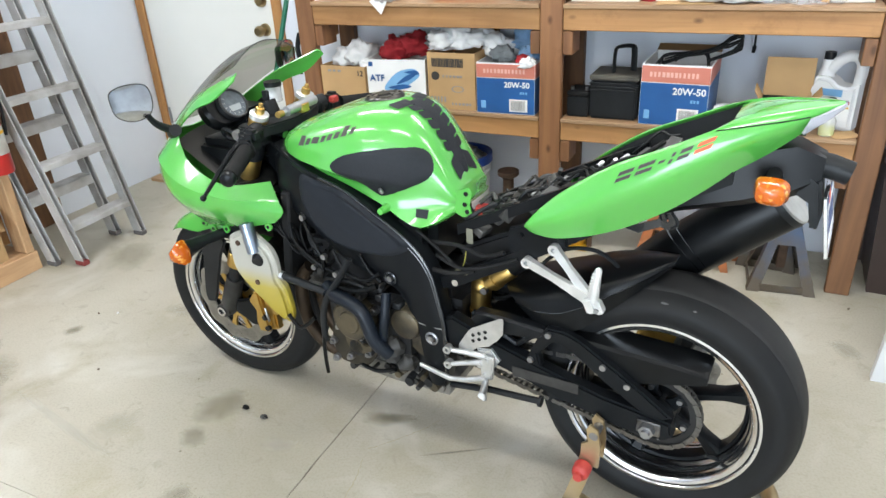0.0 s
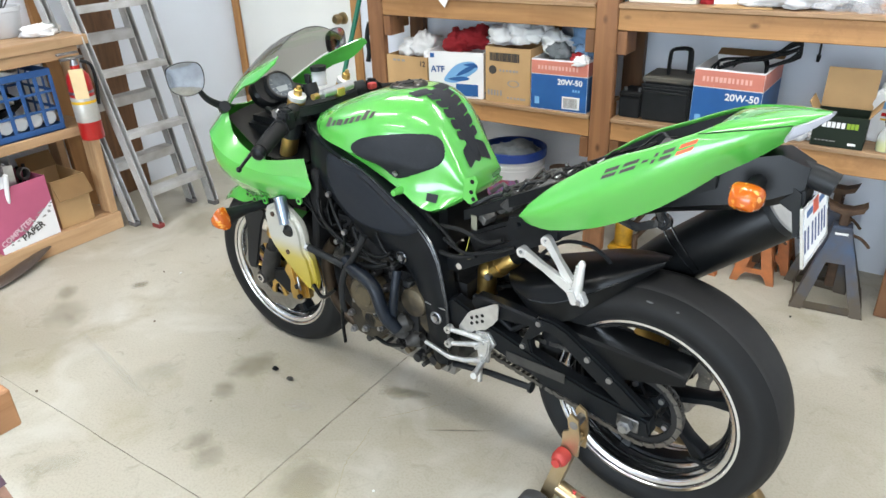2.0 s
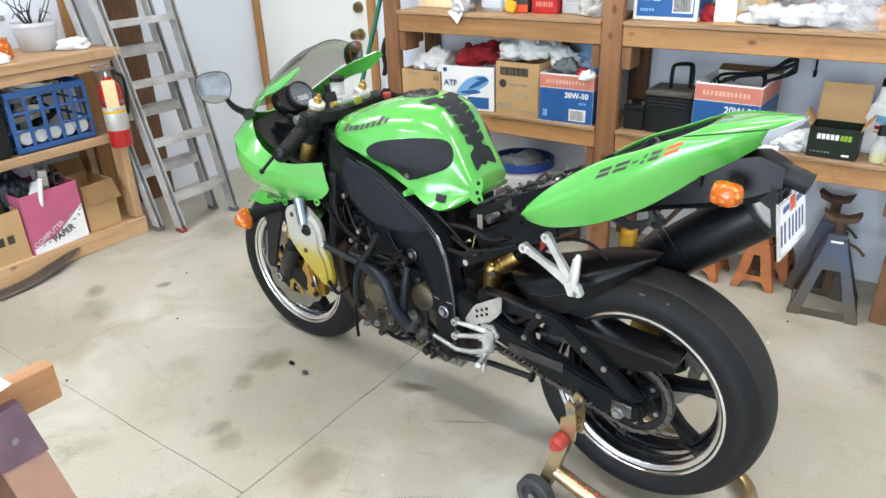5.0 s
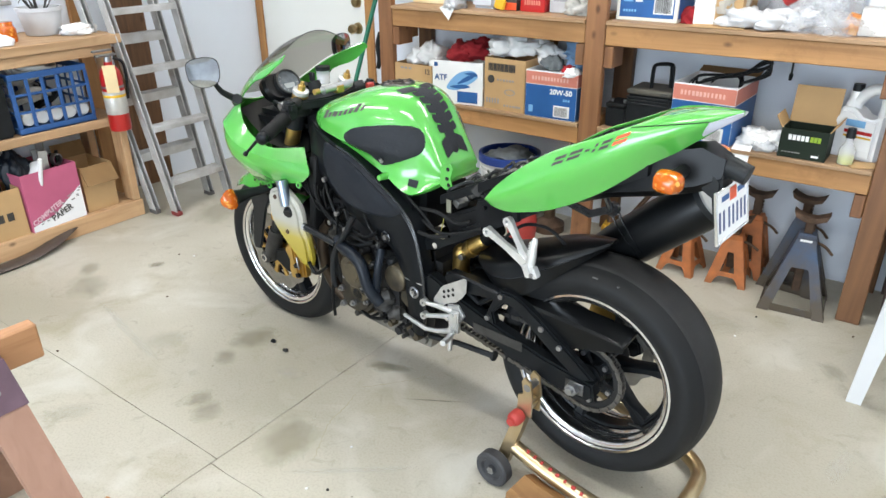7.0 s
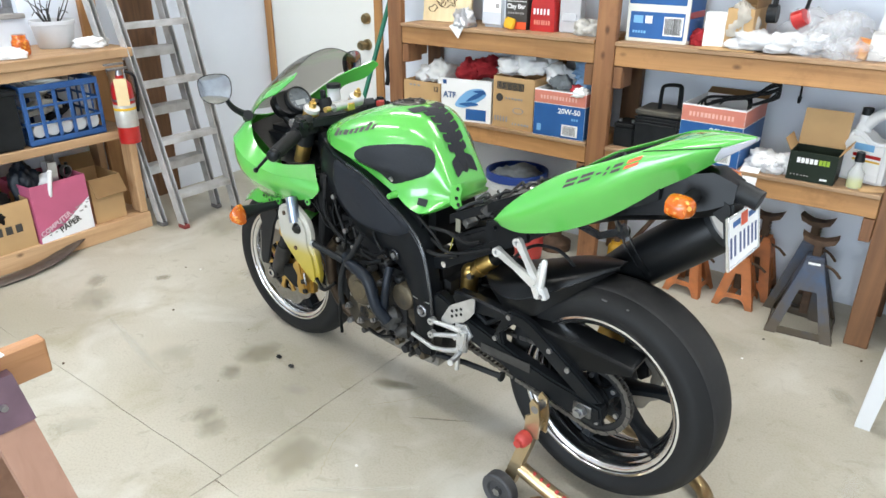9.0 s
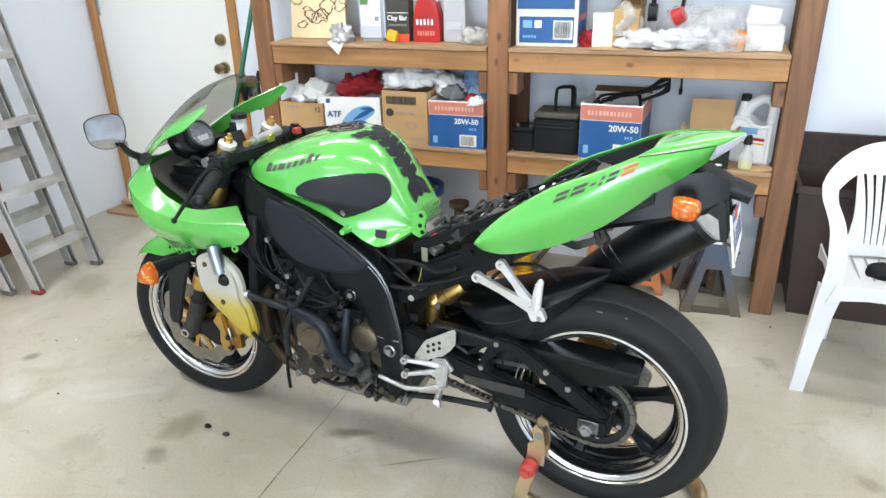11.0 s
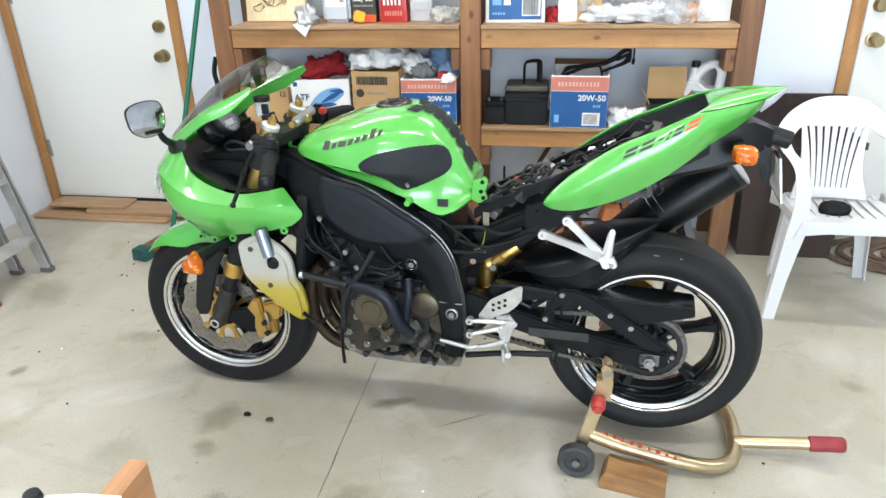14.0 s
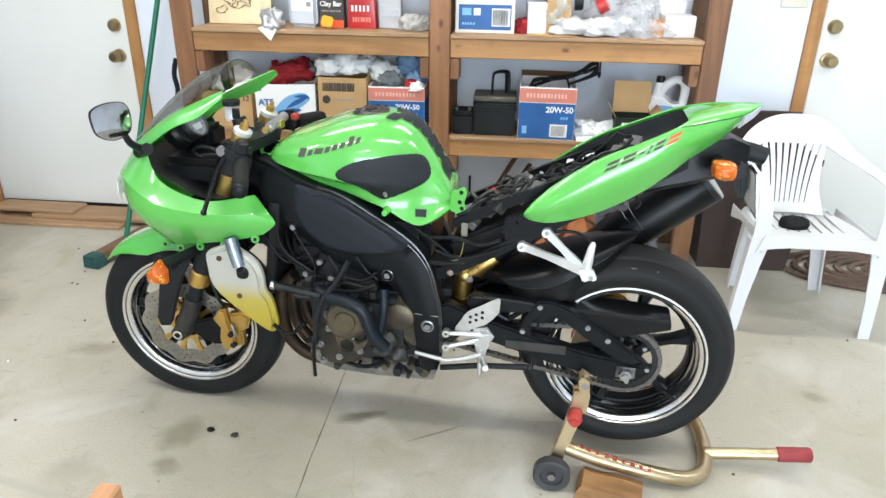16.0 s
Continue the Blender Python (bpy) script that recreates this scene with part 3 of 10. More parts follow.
def door(name, x0, x1, knob_x, label, zoff=0.0, sill=0.055):
    d = tagged(new(name), label, "door", kind="structure")
    d.matrix_world = pose(x0, WALL_Y, 0)
    w = x1 - x0
    part("leaf", box(B(), (0.004, -0.005, sill), (w - 0.004, 0.035, DOOR_H), 0.003), DOORPAINT, d, smooth=0)
    part("sweep", box(B(), (0.004, -0.012, sill - 0.03), (w - 0.004, 0.03, sill - 0.001), 0.002), MATTE, d, "dark rubber door sweep", smooth=0)
    for a, b in ((-0.062, -0.002), (w + 0.002, w + 0.062)):
        part("casing", box(B(), (a, -0.018, 0), (b, -0.001, DOOR_H + 0.06), 0.003), TRIM_Z, d, "varnished wooden door casing", smooth=0)
    part("casing", box(B(), (-0.002, -0.018, DOOR_H + 0.002), (w + 0.002, -0.001, DOOR_H + 0.062), 0.003), TRIM_X, d, smooth=0)
    k = knob_x - x0
    for z, big in ((0.88 + zoff, True), (1.03 + zoff, False)):
        b = B()
        if big:
            lathe(b, [(0.0, -0.082), (0.02, -0.081), (0.029, -0.066), (0.027, -0.05), (0.013, -0.04), (0.012, -0.022), (0.032, -0.018), (0.034, -0.006)], (k, 0, z), "y", 28)
        else:
            lathe(b, [(0.0, -0.036), (0.024, -0.035), (0.031, -0.025), (0.033, -0.006)], (k, 0, z), "y", 28)
            box(b, (k - 0.003, -0.039, z - 0.009), (k + 0.003, -0.034, z + 0.009))
        part("doorknob" if big else "deadbolt", b, BRASS, d, "aged brass")
    return d


left_door = door("door_1", LD0, LD1, -2.388, "closed cream entry door in wooden casing", 0.0)
door("door_2", RD0, RD1, 1.1, "closed white entry door in wooden casing", 0.08)
for x, z in ((LD0, 1.15), (LD0, 0.3)):
    part("hinge", box(B(), (0.0, -0.012, z), (0.02, -0.004, z + 0.1), 0.002), STEEL, left_door, smooth=0)
sw = thing("light_switch", "ivory light switch plate on the white wall", "switch", (0.9, WALL_Y, 1.23))
part("plate", box(B(), (-0.06, -0.007, -0.04), (0.06, 0, 0.075), 0.003), mat("ivory_plastic", "d8d4c4", 0.45), sw)
part("toggle", box(B(), (-0.006, -0.018, 0.0), (0.006, -0.006, 0.025), 0.002), CHAIR_WHITE, sw)

# plywood step boards on the floor before the left door
for k, (a, b, h) in enumerate((((-3.25, 3.02), (-2.42, 3.25), 0.02), ((-2.95, 3.08), (-2.0, 3.25), 0.045), ((-3.2, 3.1), (-2.72, 3.24), 0.062))):
    z0 = (0, 0.021, 0.046)[k]
    solo("step_board", box(B(), (*a, z0), (*b, h), 0.003), BOARD_X, "worn plywood board lying before the door", "board", "door boards", smooth=0)

# ---- timber shelving ----
SHELF_Y = 2.9
shelves = thing("timber_shelving", "heavy home-built fir shelving along the wall", "shelving", (0, 0, 0))
UP_B, UP_T, LO_B, LO_T = 0.975, 1.058, 0.528, 0.605  # undersides and tops of the two tiers' beams
PX = ((-1.909, -1.82), (-0.738, -0.647), (0.438, 0.524))
for a, b in PX:
    part("post", box(B(), (a, SHELF_Y, 0), (b, SHELF_Y + 0.038, 2.2), 0.004), FIR_Z, shelves, smooth=0)
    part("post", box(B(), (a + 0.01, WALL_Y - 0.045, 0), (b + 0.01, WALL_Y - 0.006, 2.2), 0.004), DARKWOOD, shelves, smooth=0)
for z0, z1 in ((UP_B, UP_T), (LO_B, LO_T), (1.62, 1.7)):
    for (a0, a1), (b0, b1) in zip(PX, PX[1:]):
        part("beam", box(B(), (a1 + 0.002, SHELF_Y + 0.004, z0), (b0 - 0.002, SHELF_Y + 0.04, z1), 0.003), FIR_X, shelves, smooth=0)
        part("beam", box(B(), (a1 + 0.002, WALL_Y - 0.084, z0), (b0 - 0.002, WALL_Y - 0.046, z1), 0.003), FIR_X, shelves, smooth=0)
        part("shelf_board", box(B(), (a1 + 0.003, SHELF_Y - 0.008, z1 + 0.001), (b0 - 0.003, WALL_Y - 0.01, z1 + 0.017), 0.002), BOARD_X, shelves, "worn grey-brown shelf board", smooth=0)
    for a, b in PX:
        part("cross_rail", box(B(), (a + 0.003, SHELF_Y + 0.041, z0 - 0.09), (a + 0.04, WALL_Y - 0.086, z0 - 0.003), 0.003), FIR_Y, shelves, smooth=0)
        for s, x0 in ((0, a - 0.042), (1, b + 0.002)):
            if -1.9 < x0 < 0.43:
                part("cleat", box(B(), (x0, SHELF_Y + 0.005, z0 - 0.095), (x0 + 0.04, SHELF_Y + 0.12, z0 - 0.004), 0.003), FIR_Z, shelves, smooth=0)
UP, LO = UP_T + 0.018, LO_T + 0.018

# ---- work bench by the west wall ----
bench = thing("work_bench", "home-built pine bench with two open shelves", "bench", (0, 0, 0))
BX, BY = -2.86, 1.95  # front face and near end
for z0, z1, n in ((0.92, 0.965, "top"), (0.517, 0.562, "shelf"), (0.05, 0.09, "floor_shelf")):
    part(n, box(B(), (LEFT_X + 0.004, -0.3, z0), (BX + (0.03 if n == "top" else -0.04 if n == "floor_shelf" else 0), BY + (0.05 if n == "top" else 0.0), z1), 0.004), BENCH_Y, bench, smooth=0)
part("plinth", box(B(), (BX - 0.038, -0.3, 0), (BX, BY + 0.01, 0.092), 0.004), BENCH_Y, bench, smooth=0)
for y in (BY - 0.042, 0.9, 0.0):
    part("leg", box(B(), (BX - 0.09, y, 0.094), (BX - 0.002, y + 0.04, 0.515), 0.003), BENCH_Z, bench, smooth=0)
    part("leg", box(B(), (BX - 0.09, y, 0.564), (BX - 0.002, y + 0.04, 0.918), 0.003), BENCH_Z, bench, smooth=0)
    part("leg", box(B(), (LEFT_X + 0.01, y, 0.094), (LEFT_X + 0.1, y + 0.04, 0.515), 0.003), BENCH_Z, bench, smooth=0)
part("apron", box(B(), (BX - 0.03, -0.3, 0.87), (BX + 0.008, BY + 0.002, 0.918), 0.003), BENCH_Y, bench, smooth=0)
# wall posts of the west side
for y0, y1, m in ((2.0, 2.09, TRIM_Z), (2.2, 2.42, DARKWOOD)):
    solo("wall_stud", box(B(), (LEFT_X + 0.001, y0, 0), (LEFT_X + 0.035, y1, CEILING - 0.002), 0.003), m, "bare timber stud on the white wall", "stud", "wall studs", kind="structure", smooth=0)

# ---- motorcycle ----
# its own frame: x forward from the rear axle, y to its left, z up
bike = thing("motorcycle", "lime green sport motorcycle, partly stripped, on a rear paddock stand", "motorcycle", (-0.005, 1.59, 0), 174.8)
RA, FA = V((-0.008, 0, 0.358)), V((1.379, 0, 0.297))


def table(rows, n):
    """Rows of numbers, smoothed along the first column to n rows each step."""
    out = []
    for i in range(len(rows) - 1):
        p = [rows[min(max(i + d, 0), len(rows) - 1)] for d in (-1, 0, 1, 2)]
        for j in range(n):
            t = j / n
            out.append([0.5 * (2 * b + (c - a) * t + (2 * a - 5 * b + 4 * c - d) * t * t + (3 * b - a - 3 * c + d) * t ** 3) for a, b, c, d in zip(*p)])
    return out + [list(rows[-1])]


def wheel(name, c, r, half, lip, front):
    """Tyre, polished rim, black spokes and hub round the wheel's centre."""
    k = half
    tyre = [(0.222, -k * 0.80), (0.232, -k * 0.88), (0.252, -k * 0.98), (0.27, -k), (0.283, -k * 0.95)]
    n = 9
    crown0 = 0.283
    for i in range(1, n):
        a = -1 + 2 * i / n
        tyre.append((crown0 + (r - crown0) * (1 - abs(a) ** 2.5), a * k * 0.95))
    tyre += [(q, -h) for q, h in reversed(tyre[:5])] + [(0.214, k * 0.6), (0.214, -k * 0.6)]
    rim = B()
    LIP = [(0.226, 0.80), (0.2315, 0.86), (0.2305, 0.9), (0.2245, 0.905), (0.2215, 0.87), (0.2205, 0.84), (0.212, 0.815), (0.2085, 0.79), (0.206, 0.74), (0.2035, 0.62), (0.2015, 0.5), (0.199, 0.47), (0.197, 0.4), (0.194, 0.2), (0.192, 0.05)]
    for e in (-1, 1):
        lathe(rim, [(q, e * k * h) for q, h in LIP], c, "y", 96)
    rim_ob = part(name, rim, RIM, bike, "polished rim with black spokes")
    b = B()
    lathe(b, tyre, c, "y", 96, closed=True)
    ty = part("tyre", b, RUBBER, rim_ob, "worn black road tyre", smooth=50)
    band = [(crown0 + (r - crown0) * (1 - abs(q) ** 2.5) + 0.0006, q * k * 0.95) for q in (-0.62, -0.6, -0.45, -0.3, -0.15, 0.0, 0.15, 0.3, 0.45, 0.6, 0.62)]
    band[0], band[-1] = (band[0][0] - 0.003, band[0][1]), (band[-1][0] - 0.003, band[-1][1])
    part("tread", lathe(B(), band, c, "y", 96), TREAD, ty, "dusty worn tread", smooth=50)
    b = B()
    lathe(b, [(0.192, -k * 0.24), (0.186, -k * 0.2), (0.184, 0), (0.186, k * 0.2), (0.192, k * 0.24), (0.193, 0)], c, "y", 72, closed=True)
    part("barrel", b, FRAME_BLACK, rim_ob)
    for e in (-1, 1):
        for q, h in ((0.2203, 0.845), (0.1993, 0.484)):
            part("rim_groove", lathe(B(), [(q - 0.001, e * k * h), (q - 0.001, e * k * (h + 0.018)), (q + 0.001, e * k * (h + 0.018)), (q + 0.001, e * k * h)], c, "y", 96, closed=True), FRAME_BLACK, rim_ob, "dark groove round the rim")
    b = B()
    for i in range(6):
        a = math.radians(i * 60 + (12 if front else 45))
        d, s = V((math.cos(a), 0, math.sin(a))), V((-math.sin(a), 0, math.cos(a)))
        secs = []
        for q, w, h in ((0.035, 0.02, 0.03), (0.08, 0.012, 0.026), (0.14, 0.011, 0.022), (0.192, 0.02, 0.026)):
            m = c + d * q
            secs.append([m + s * w * x + V((0, h * y, 0)) for x, y in ((-1, -0.7), (-0.6, -1), (0.6, -1), (1, -0.7), (1, 0.7), (0.6, 1), (-0.6, 1), (-1, 0.7))])
        loft(b, secs)
    lathe(b, [(0.016, -0.07), (0.042, -0.068), (0.05, -0.05), (0.044, -0.02), (0.044, 0.02), (0.05, 0.05), (0.042, 0.068), (0.016, 0.07)], c, "y", 36)
    part("spokes", b, FRAME_BLACK, rim_ob)
    return rim_ob


def disc(b, c, y, r0, r1, waves, t=0.005):
    """A wave brake disc with rings of drilled holes."""
    n, m = 240, 8
    vs = []
    for yy in (y - t / 2, y + t / 2):
        vs.append([])
        for i in range(n):
            a = 2 * math.pi * i / n
            lo, hi = r0 + 0.003 * math.cos(a * waves), r1 + 0.006 * math.cos(a * waves)
            vs[-1].append([b.verts.new((c.x + q * math.cos(a), yy, c.z + q * math.sin(a))) for q in (lo + (hi - lo) * k / m for k in range(m + 1))])
    for i in range(n):
        j = (i + 1) % n
        for k in range(m):
            if k in (1, 3, 5) and (i + 2 * k) % 6 < 2:
                continue
            for side in vs:
                b.faces.new([side[i][k], side[j][k], side[j][k + 1], side[i][k + 1]])
        for k in (0, m):
            b.faces.new([vs[0][i][k], vs[0][j][k], vs[1][j][k], vs[1][i][k]])
    return b


def bolt(b, p, r=0.009, h=0.008, d=(0, 1, 0)):
    d = V(d).normalized()
    cyl(b, V(p), V(p) + d * h, r, r * 0.92, 6 if r > 0.012 else 12)
    return b


rear = wheel("rear_wheel", RA, 0.311, 0.095, 0.02, False)
front = wheel("front_wheel", FA, 0.309, 0.063, 0.015, True)
rear_tyre = [o for o in rear.children if o.name.startswith("tyre")][0]
for k, (ang, rr, v) in enumerate(((101.5, 0.29, 0.083), (88, 0.289, 0.0835), (89.3, 0.2885, 0.084),)):
    q = math.radians(ang)
    b = B()
    sphere(b, RA + V((math.cos(q) * rr, v, math.sin(q) * rr)), 0.004 + 0.001 * (k % 3), 0.003, 0.0022, 8, 6)
    part("scuff", b, SCUFF, rear_tyre, "pale scuff mark")
part("brake_disc", disc(B(), RA, -0.085, 0.075, 0.11, 9), DISC_STEEL, rear, "drilled wave brake disc")
for s in (-1, 1):
    part("brake_disc", disc(B(), FA, s * 0.068, 0.102, 0.152, 10), DISC_STEEL, front, "drilled wave brake disc")
    b = B()
    lathe(b, [(0.044, s * 0.062), (0.056, s * 0.062), (0.056, s * 0.072), (0.044, s * 0.072)], FA, "y", 32, closed=True)
    hub = part("disc_carrier", b, GOLD, front, "gold disc carrier")
    for i in range(10):
        a = 2 * math.pi * i / 10
        d, q = V((math.cos(a), 0, math.sin(a))), V((-math.sin(a), 0, math.cos(a)))
        o = FA + V((0, s * 0.066, 0))
        part("carrier_arm", loft(B(), [[o + d * rr + q * w * x + V((0, 0.004 * y, 0)) for x, y in ((-1, -1), (1, -1), (1, 1), (-1, 1))] for rr, w in ((0.05, 0.011), (0.08, 0.0065), (0.106, 0.012))]), GOLD, hub)
# valve stem
part("valve_stem", cyl(B(), RA + V((-0.14, 0.03, -0.135)), RA + V((-0.118, 0.06, -0.112)), 0.005, 0.004, 8), BLACK, rear)

# sprocket and chain
FS = V((0.555, 0.085, 0.395))
RS = RA + V((0, 0.085, 0))
b = B()
teeth = 41
prof = []
for i in range(teeth * 4):
    a = 2 * math.pi * i / (teeth * 4)
    prof.append((0.1 + (0.004 if i % 4 in (1, 2) else -0.003), a))
lo_, hi_ = [b.verts.new(RS + V((r * math.cos(a), -0.004, r * math.sin(a)))) for r, a in prof], [b.verts.new(RS + V((r * math.cos(a), 0.004, r * math.sin(a)))) for r, a in prof]
inn = [[b.verts.new(RS + V((0.078 * math.cos(a), y, 0.078 * math.sin(a)))) for r, a in prof] for y in (-0.004, 0.004)]
ring_faces(b, [inn[0], lo_, hi_, inn[1], inn[0]], True, False)
part("rear_sprocket", b, ENGINE, rear, "steel chain sprocket")
car = part("sprocket_carrier", lathe(B(), [(0.02, -0.015), (0.045, -0.015), (0.045, 0.012), (0.03, 0.018), (0.02, 0.018)], RS, "y", 32), FRAME_BLACK, rear)
for i in range(6):
    a = 2 * math.pi * (i + 0.3) / 6
    d, q = V((math.cos(a), 0, math.sin(a))), V((-math.sin(a), 0, math.cos(a)))
    part("carrier_arm", loft(B(), [[RS + d * rr + q * w * x + V((0, 0.006 * y, 0)) for x, y in ((-1, -1), (1, -1), (1, 1), (-1, 1))] for rr, w in ((0.035, 0.02), (0.06, 0.012), (0.08, 0.017))]), FRAME_BLACK, car)
    part("sprocket_nut", bolt(B(), RS + d * 0.07 + V((0, 0.006, 0)), 0.007, 0.007), STEEL, car)
# chain links: outer and inner pairs of side plates on a shared mesh
R1, R2, PITCH = 0.1, 0.036, 0.01588
dx, dz = FS.x - RS.x, FS.z - RS.z
L = math.hypot(dx, dz)
base = math.atan2(dz, dx)
phi = math.acos((R1 - R2) / L)
path2 = []
for k in range(41):
    a = base + phi + (2 * math.pi - 2 * phi) * k / 40
    path2.append((RS.x + R1 * math.cos(a), RS.z + R1 * math.sin(a)))
for k in range(13):
    a = base - phi + 2 * phi * k / 12
    path2.append((FS.x + R2 * math.cos(a), FS.z + R2 * math.sin(a)))
path2.append(path2[0])
seglen = [math.dist(a, c) for a, c in zip(path2, path2[1:])]
total = sum(seglen)
count = 2 * round(total / PITCH / 2)
step = total / count


def along(s):
    s %= total
    for q, (a, c) in zip(seglen, zip(path2, path2[1:])):
        if s <= q:
            return V((a[0] + (c[0] - a[0]) * s / q, FS.y, a[1] + (c[1] - a[1]) * s / q))
        s -= q
    return V((path2[0][0], FS.y, path2[0][1]))


def link_mesh(w):
    b = B()
    o = [(-0.0125, 0.0), (-0.0105, 0.0065), (-0.004, 0.0058), (0.004, 0.0058), (0.0105, 0.0065), (0.0125, 0.0), (0.0105, -0.0065), (0.004, -0.0058), (-0.004, -0.0058), (-0.0105, -0.0065)]
    for s in (-1, 1):
        prism(b, o, s * w, s * (w + 0.002))
    cyl(b, (-0.0079, -w - 0.003, 0), (-0.0079, w + 0.003, 0), 0.0045, seg=8)
    me = finish(b, 0)
    me.materials.append(OILY)
    return me


chain_root = part("chain", cyl(B(), along(0) - V((0, 0.006, 0)), along(0) + V((0, 0.006, 0)), 0.004, seg=8), STEEL, bike, "oily steel drive chain")
LINKS = (link_mesh(0.0058), link_mesh(0.0084))
for i in range(count):
    p, q = along(i * step), along((i + 1) * step)
    o = new("chain_link", LINKS[i % 2])
    o.parent = chain_root
    o.matrix_local = Matrix.Translation((p + q) / 2) @ pose(0, 0, 0, 0, -math.degrees(math.atan2(q.z - p.z, q.x - p.x)), 0)

# ---- forks, front end ----
FT, FB = V((1.107, 0, 0.945)), V((1.372, 0, 0.30))
fd = (FB - FT).normalized()
for s in (-1, 1):
    o = V((0, s * 0.102, 0))
    tb = B()
    tube(tb, [FT + o - fd * 0.015, FT + o + fd * 0.46, FT + o + fd * 0.465, FT + o + fd * 0.51, FT + o + fd * 0.515], [0.026, 0.026, 0.031, 0.031, 0.024], 20)
    leg = part("fork_leg", tb, GOLD, bike, "gold upper fork tube")
    part("fork_sleeve", cyl(B(), FT + o + fd * 0.21, FT + o + fd * 0.458, 0.03, 0.03, 18), BLACK, leg)
    part("stanchion", cyl(B(), FT + o + fd * 0.515, FT + o + fd * 0.6, 0.0215, seg=18), BLACK, leg, "dark fork stanchion")
    b = B()
    tube(b, [FT + o + fd * 0.57, FT + o + fd * 0.62, FT + o + fd * 0.69, FT + o + fd * 0.72], [0.027, 0.03, 0.032, 0.02], 16)
    cyl(b, (FA.x, s * 0.075, FA.z), (FA.x, s * 0.132, FA.z), 0.027, 0.024, 20)
    part("axle_lug", b, GRIME, leg, "dark cast fork foot")
    b = B()
    lathe(b, [(0.008, s * 0.132), (0.016, s * 0.132), (0.016, s * 0.14), (0.01, s * 0.141)], FA, "y", 20)
    part("axle_nut", b, CHROME, leg)
    b = B()
    prism(b, [(1.258, 0.362), (1.232, 0.398), (1.212, 0.401), (1.207, 0.35), (1.192, 0.28), (1.2, 0.256), (1.235, 0.253), (1.243, 0.29), (1.236, 0.33)], s * 0.105, s * 0.132, 0.006)
    cal = part("brake_caliper", b, GOLD, bike, "gold radial brake caliper")
    part("caliper_body", prism(B(), [(1.21, 0.375), (1.17, 0.385), (1.14, 0.37), (1.15, 0.33), (1.172, 0.315), (1.17, 0.265), (1.21, 0.252), (1.215, 0.32)], s * 0.085, s * 0.118, 0.007), GOLD, cal)
    part("bleed_pipe", tube(B(), [(1.2, s * 0.125, 0.345), (1.192, s * 0.13, 0.32), (1.19, s * 0.128, 0.3)], 0.004, 8, 4), STEEL, cal)
    part("caliper_carrier", prism(B(), [(1.325, 0.34), (1.258, 0.36), (1.235, 0.345), (1.24, 0.262), (1.275, 0.258), (1.34, 0.296)], s * 0.1, s * 0.118, 0.006), FRAME_BLACK, cal)
    for x, z in ((1.205, 0.31), (1.2, 0.272)):
        part("caliper_bolt", lathe(B(), [(0.0, s * 0.134), (0.009, s * 0.134), (0.011, s * 0.124)], (x, 0, z), "y", 16), BLACK, cal)
    part("brake_hose", tube(B(), [(1.225, s * 0.11, 0.4), (1.235, s * 0.12, 0.44), (1.25, s * 0.115, 0.52), (1.22, s * 0.1, 0.62)], 0.005, 8, 5), BLACK, cal)
    # fork top cap
    b = B()
    tp = FT + o - fd * 0.015
    tube(b, [tp, tp - fd * 0.012, tp - fd * 0.014], [0.026, 0.026, 0.022], 24)
    cap = part("fork_cap", b, mat("bright_alloy", (0.66, 0.66, 0.65), 0.35, 0.6, 0.15, 30) if s < 0 else bpy.data.materials["bright_alloy"], leg, "bright fork cap")
    b = B()
    tube(b, [tp - fd * 0.012, tp - fd * 0.03, tp - fd * 0.031, tp - fd * 0.042], [0.013, 0.012, 0.007, 0.006], 6)
    part("preload_nut", b, GOLD, leg, "gold preload adjuster")
# the front wheel and forks stand turned a little to the left
STEM = Matrix.Translation(FT - V((0.03, 0, 0))) @ Matrix.Rotation(math.radians(3.5), 4, -fd) @ Matrix.Translation(V((0.03, 0, 0)) - FT)
front.matrix_local = STEM
for o in bike.children:
    if o.name.split(".")[0] in ("fork_leg", "brake_caliper"):
        o.matrix_local = STEM
# triple clamps
for q, t in ((0.02, 0.03), (0.2, 0.035)):
    c = FT + fd * q
    b = B()
    prism(b, spline2([(c.x + 0.03, -0.14), (c.x + 0.035, -0.1), (c.x - 0.02, 0.0), (c.x + 0.035, 0.1), (c.x + 0.03, 0.14), (c.x - 0.03, 0.14), (c.x - 0.065, 0.06), (c.x - 0.075, 0), (c.x - 0.065, -0.06), (c.x - 0.03, -0.14)], 3), c.z - t / 2, c.z + t / 2, 0.004, "xy")
    part("triple_clamp", b, BLACK, bike).matrix_local = STEM
# steering damper across the top clamp
b = B()
tube(b, [(1.03, 0.085, 0.968), (1.032, 0.06, 0.968)], 0.006, 10)
tube(b, [(1.032, 0.062, 0.968), (1.04, -0.062, 0.97)], 0.0135, 18)
damper = part("steering_damper", b, ALU, bike, "silver steering damper")
b = B()
tube(b, [(1.029, 0.1, 0.968), (1.031, 0.08, 0.968)], [0.009, 0.009], 12)
part("damper_rod_end", b, GOLD, damper)
part("damper_mount", box(B(), (1.02, -0.02, 0.95), (1.055, 0.012, 0.975), 0.003), GOLD, damper)
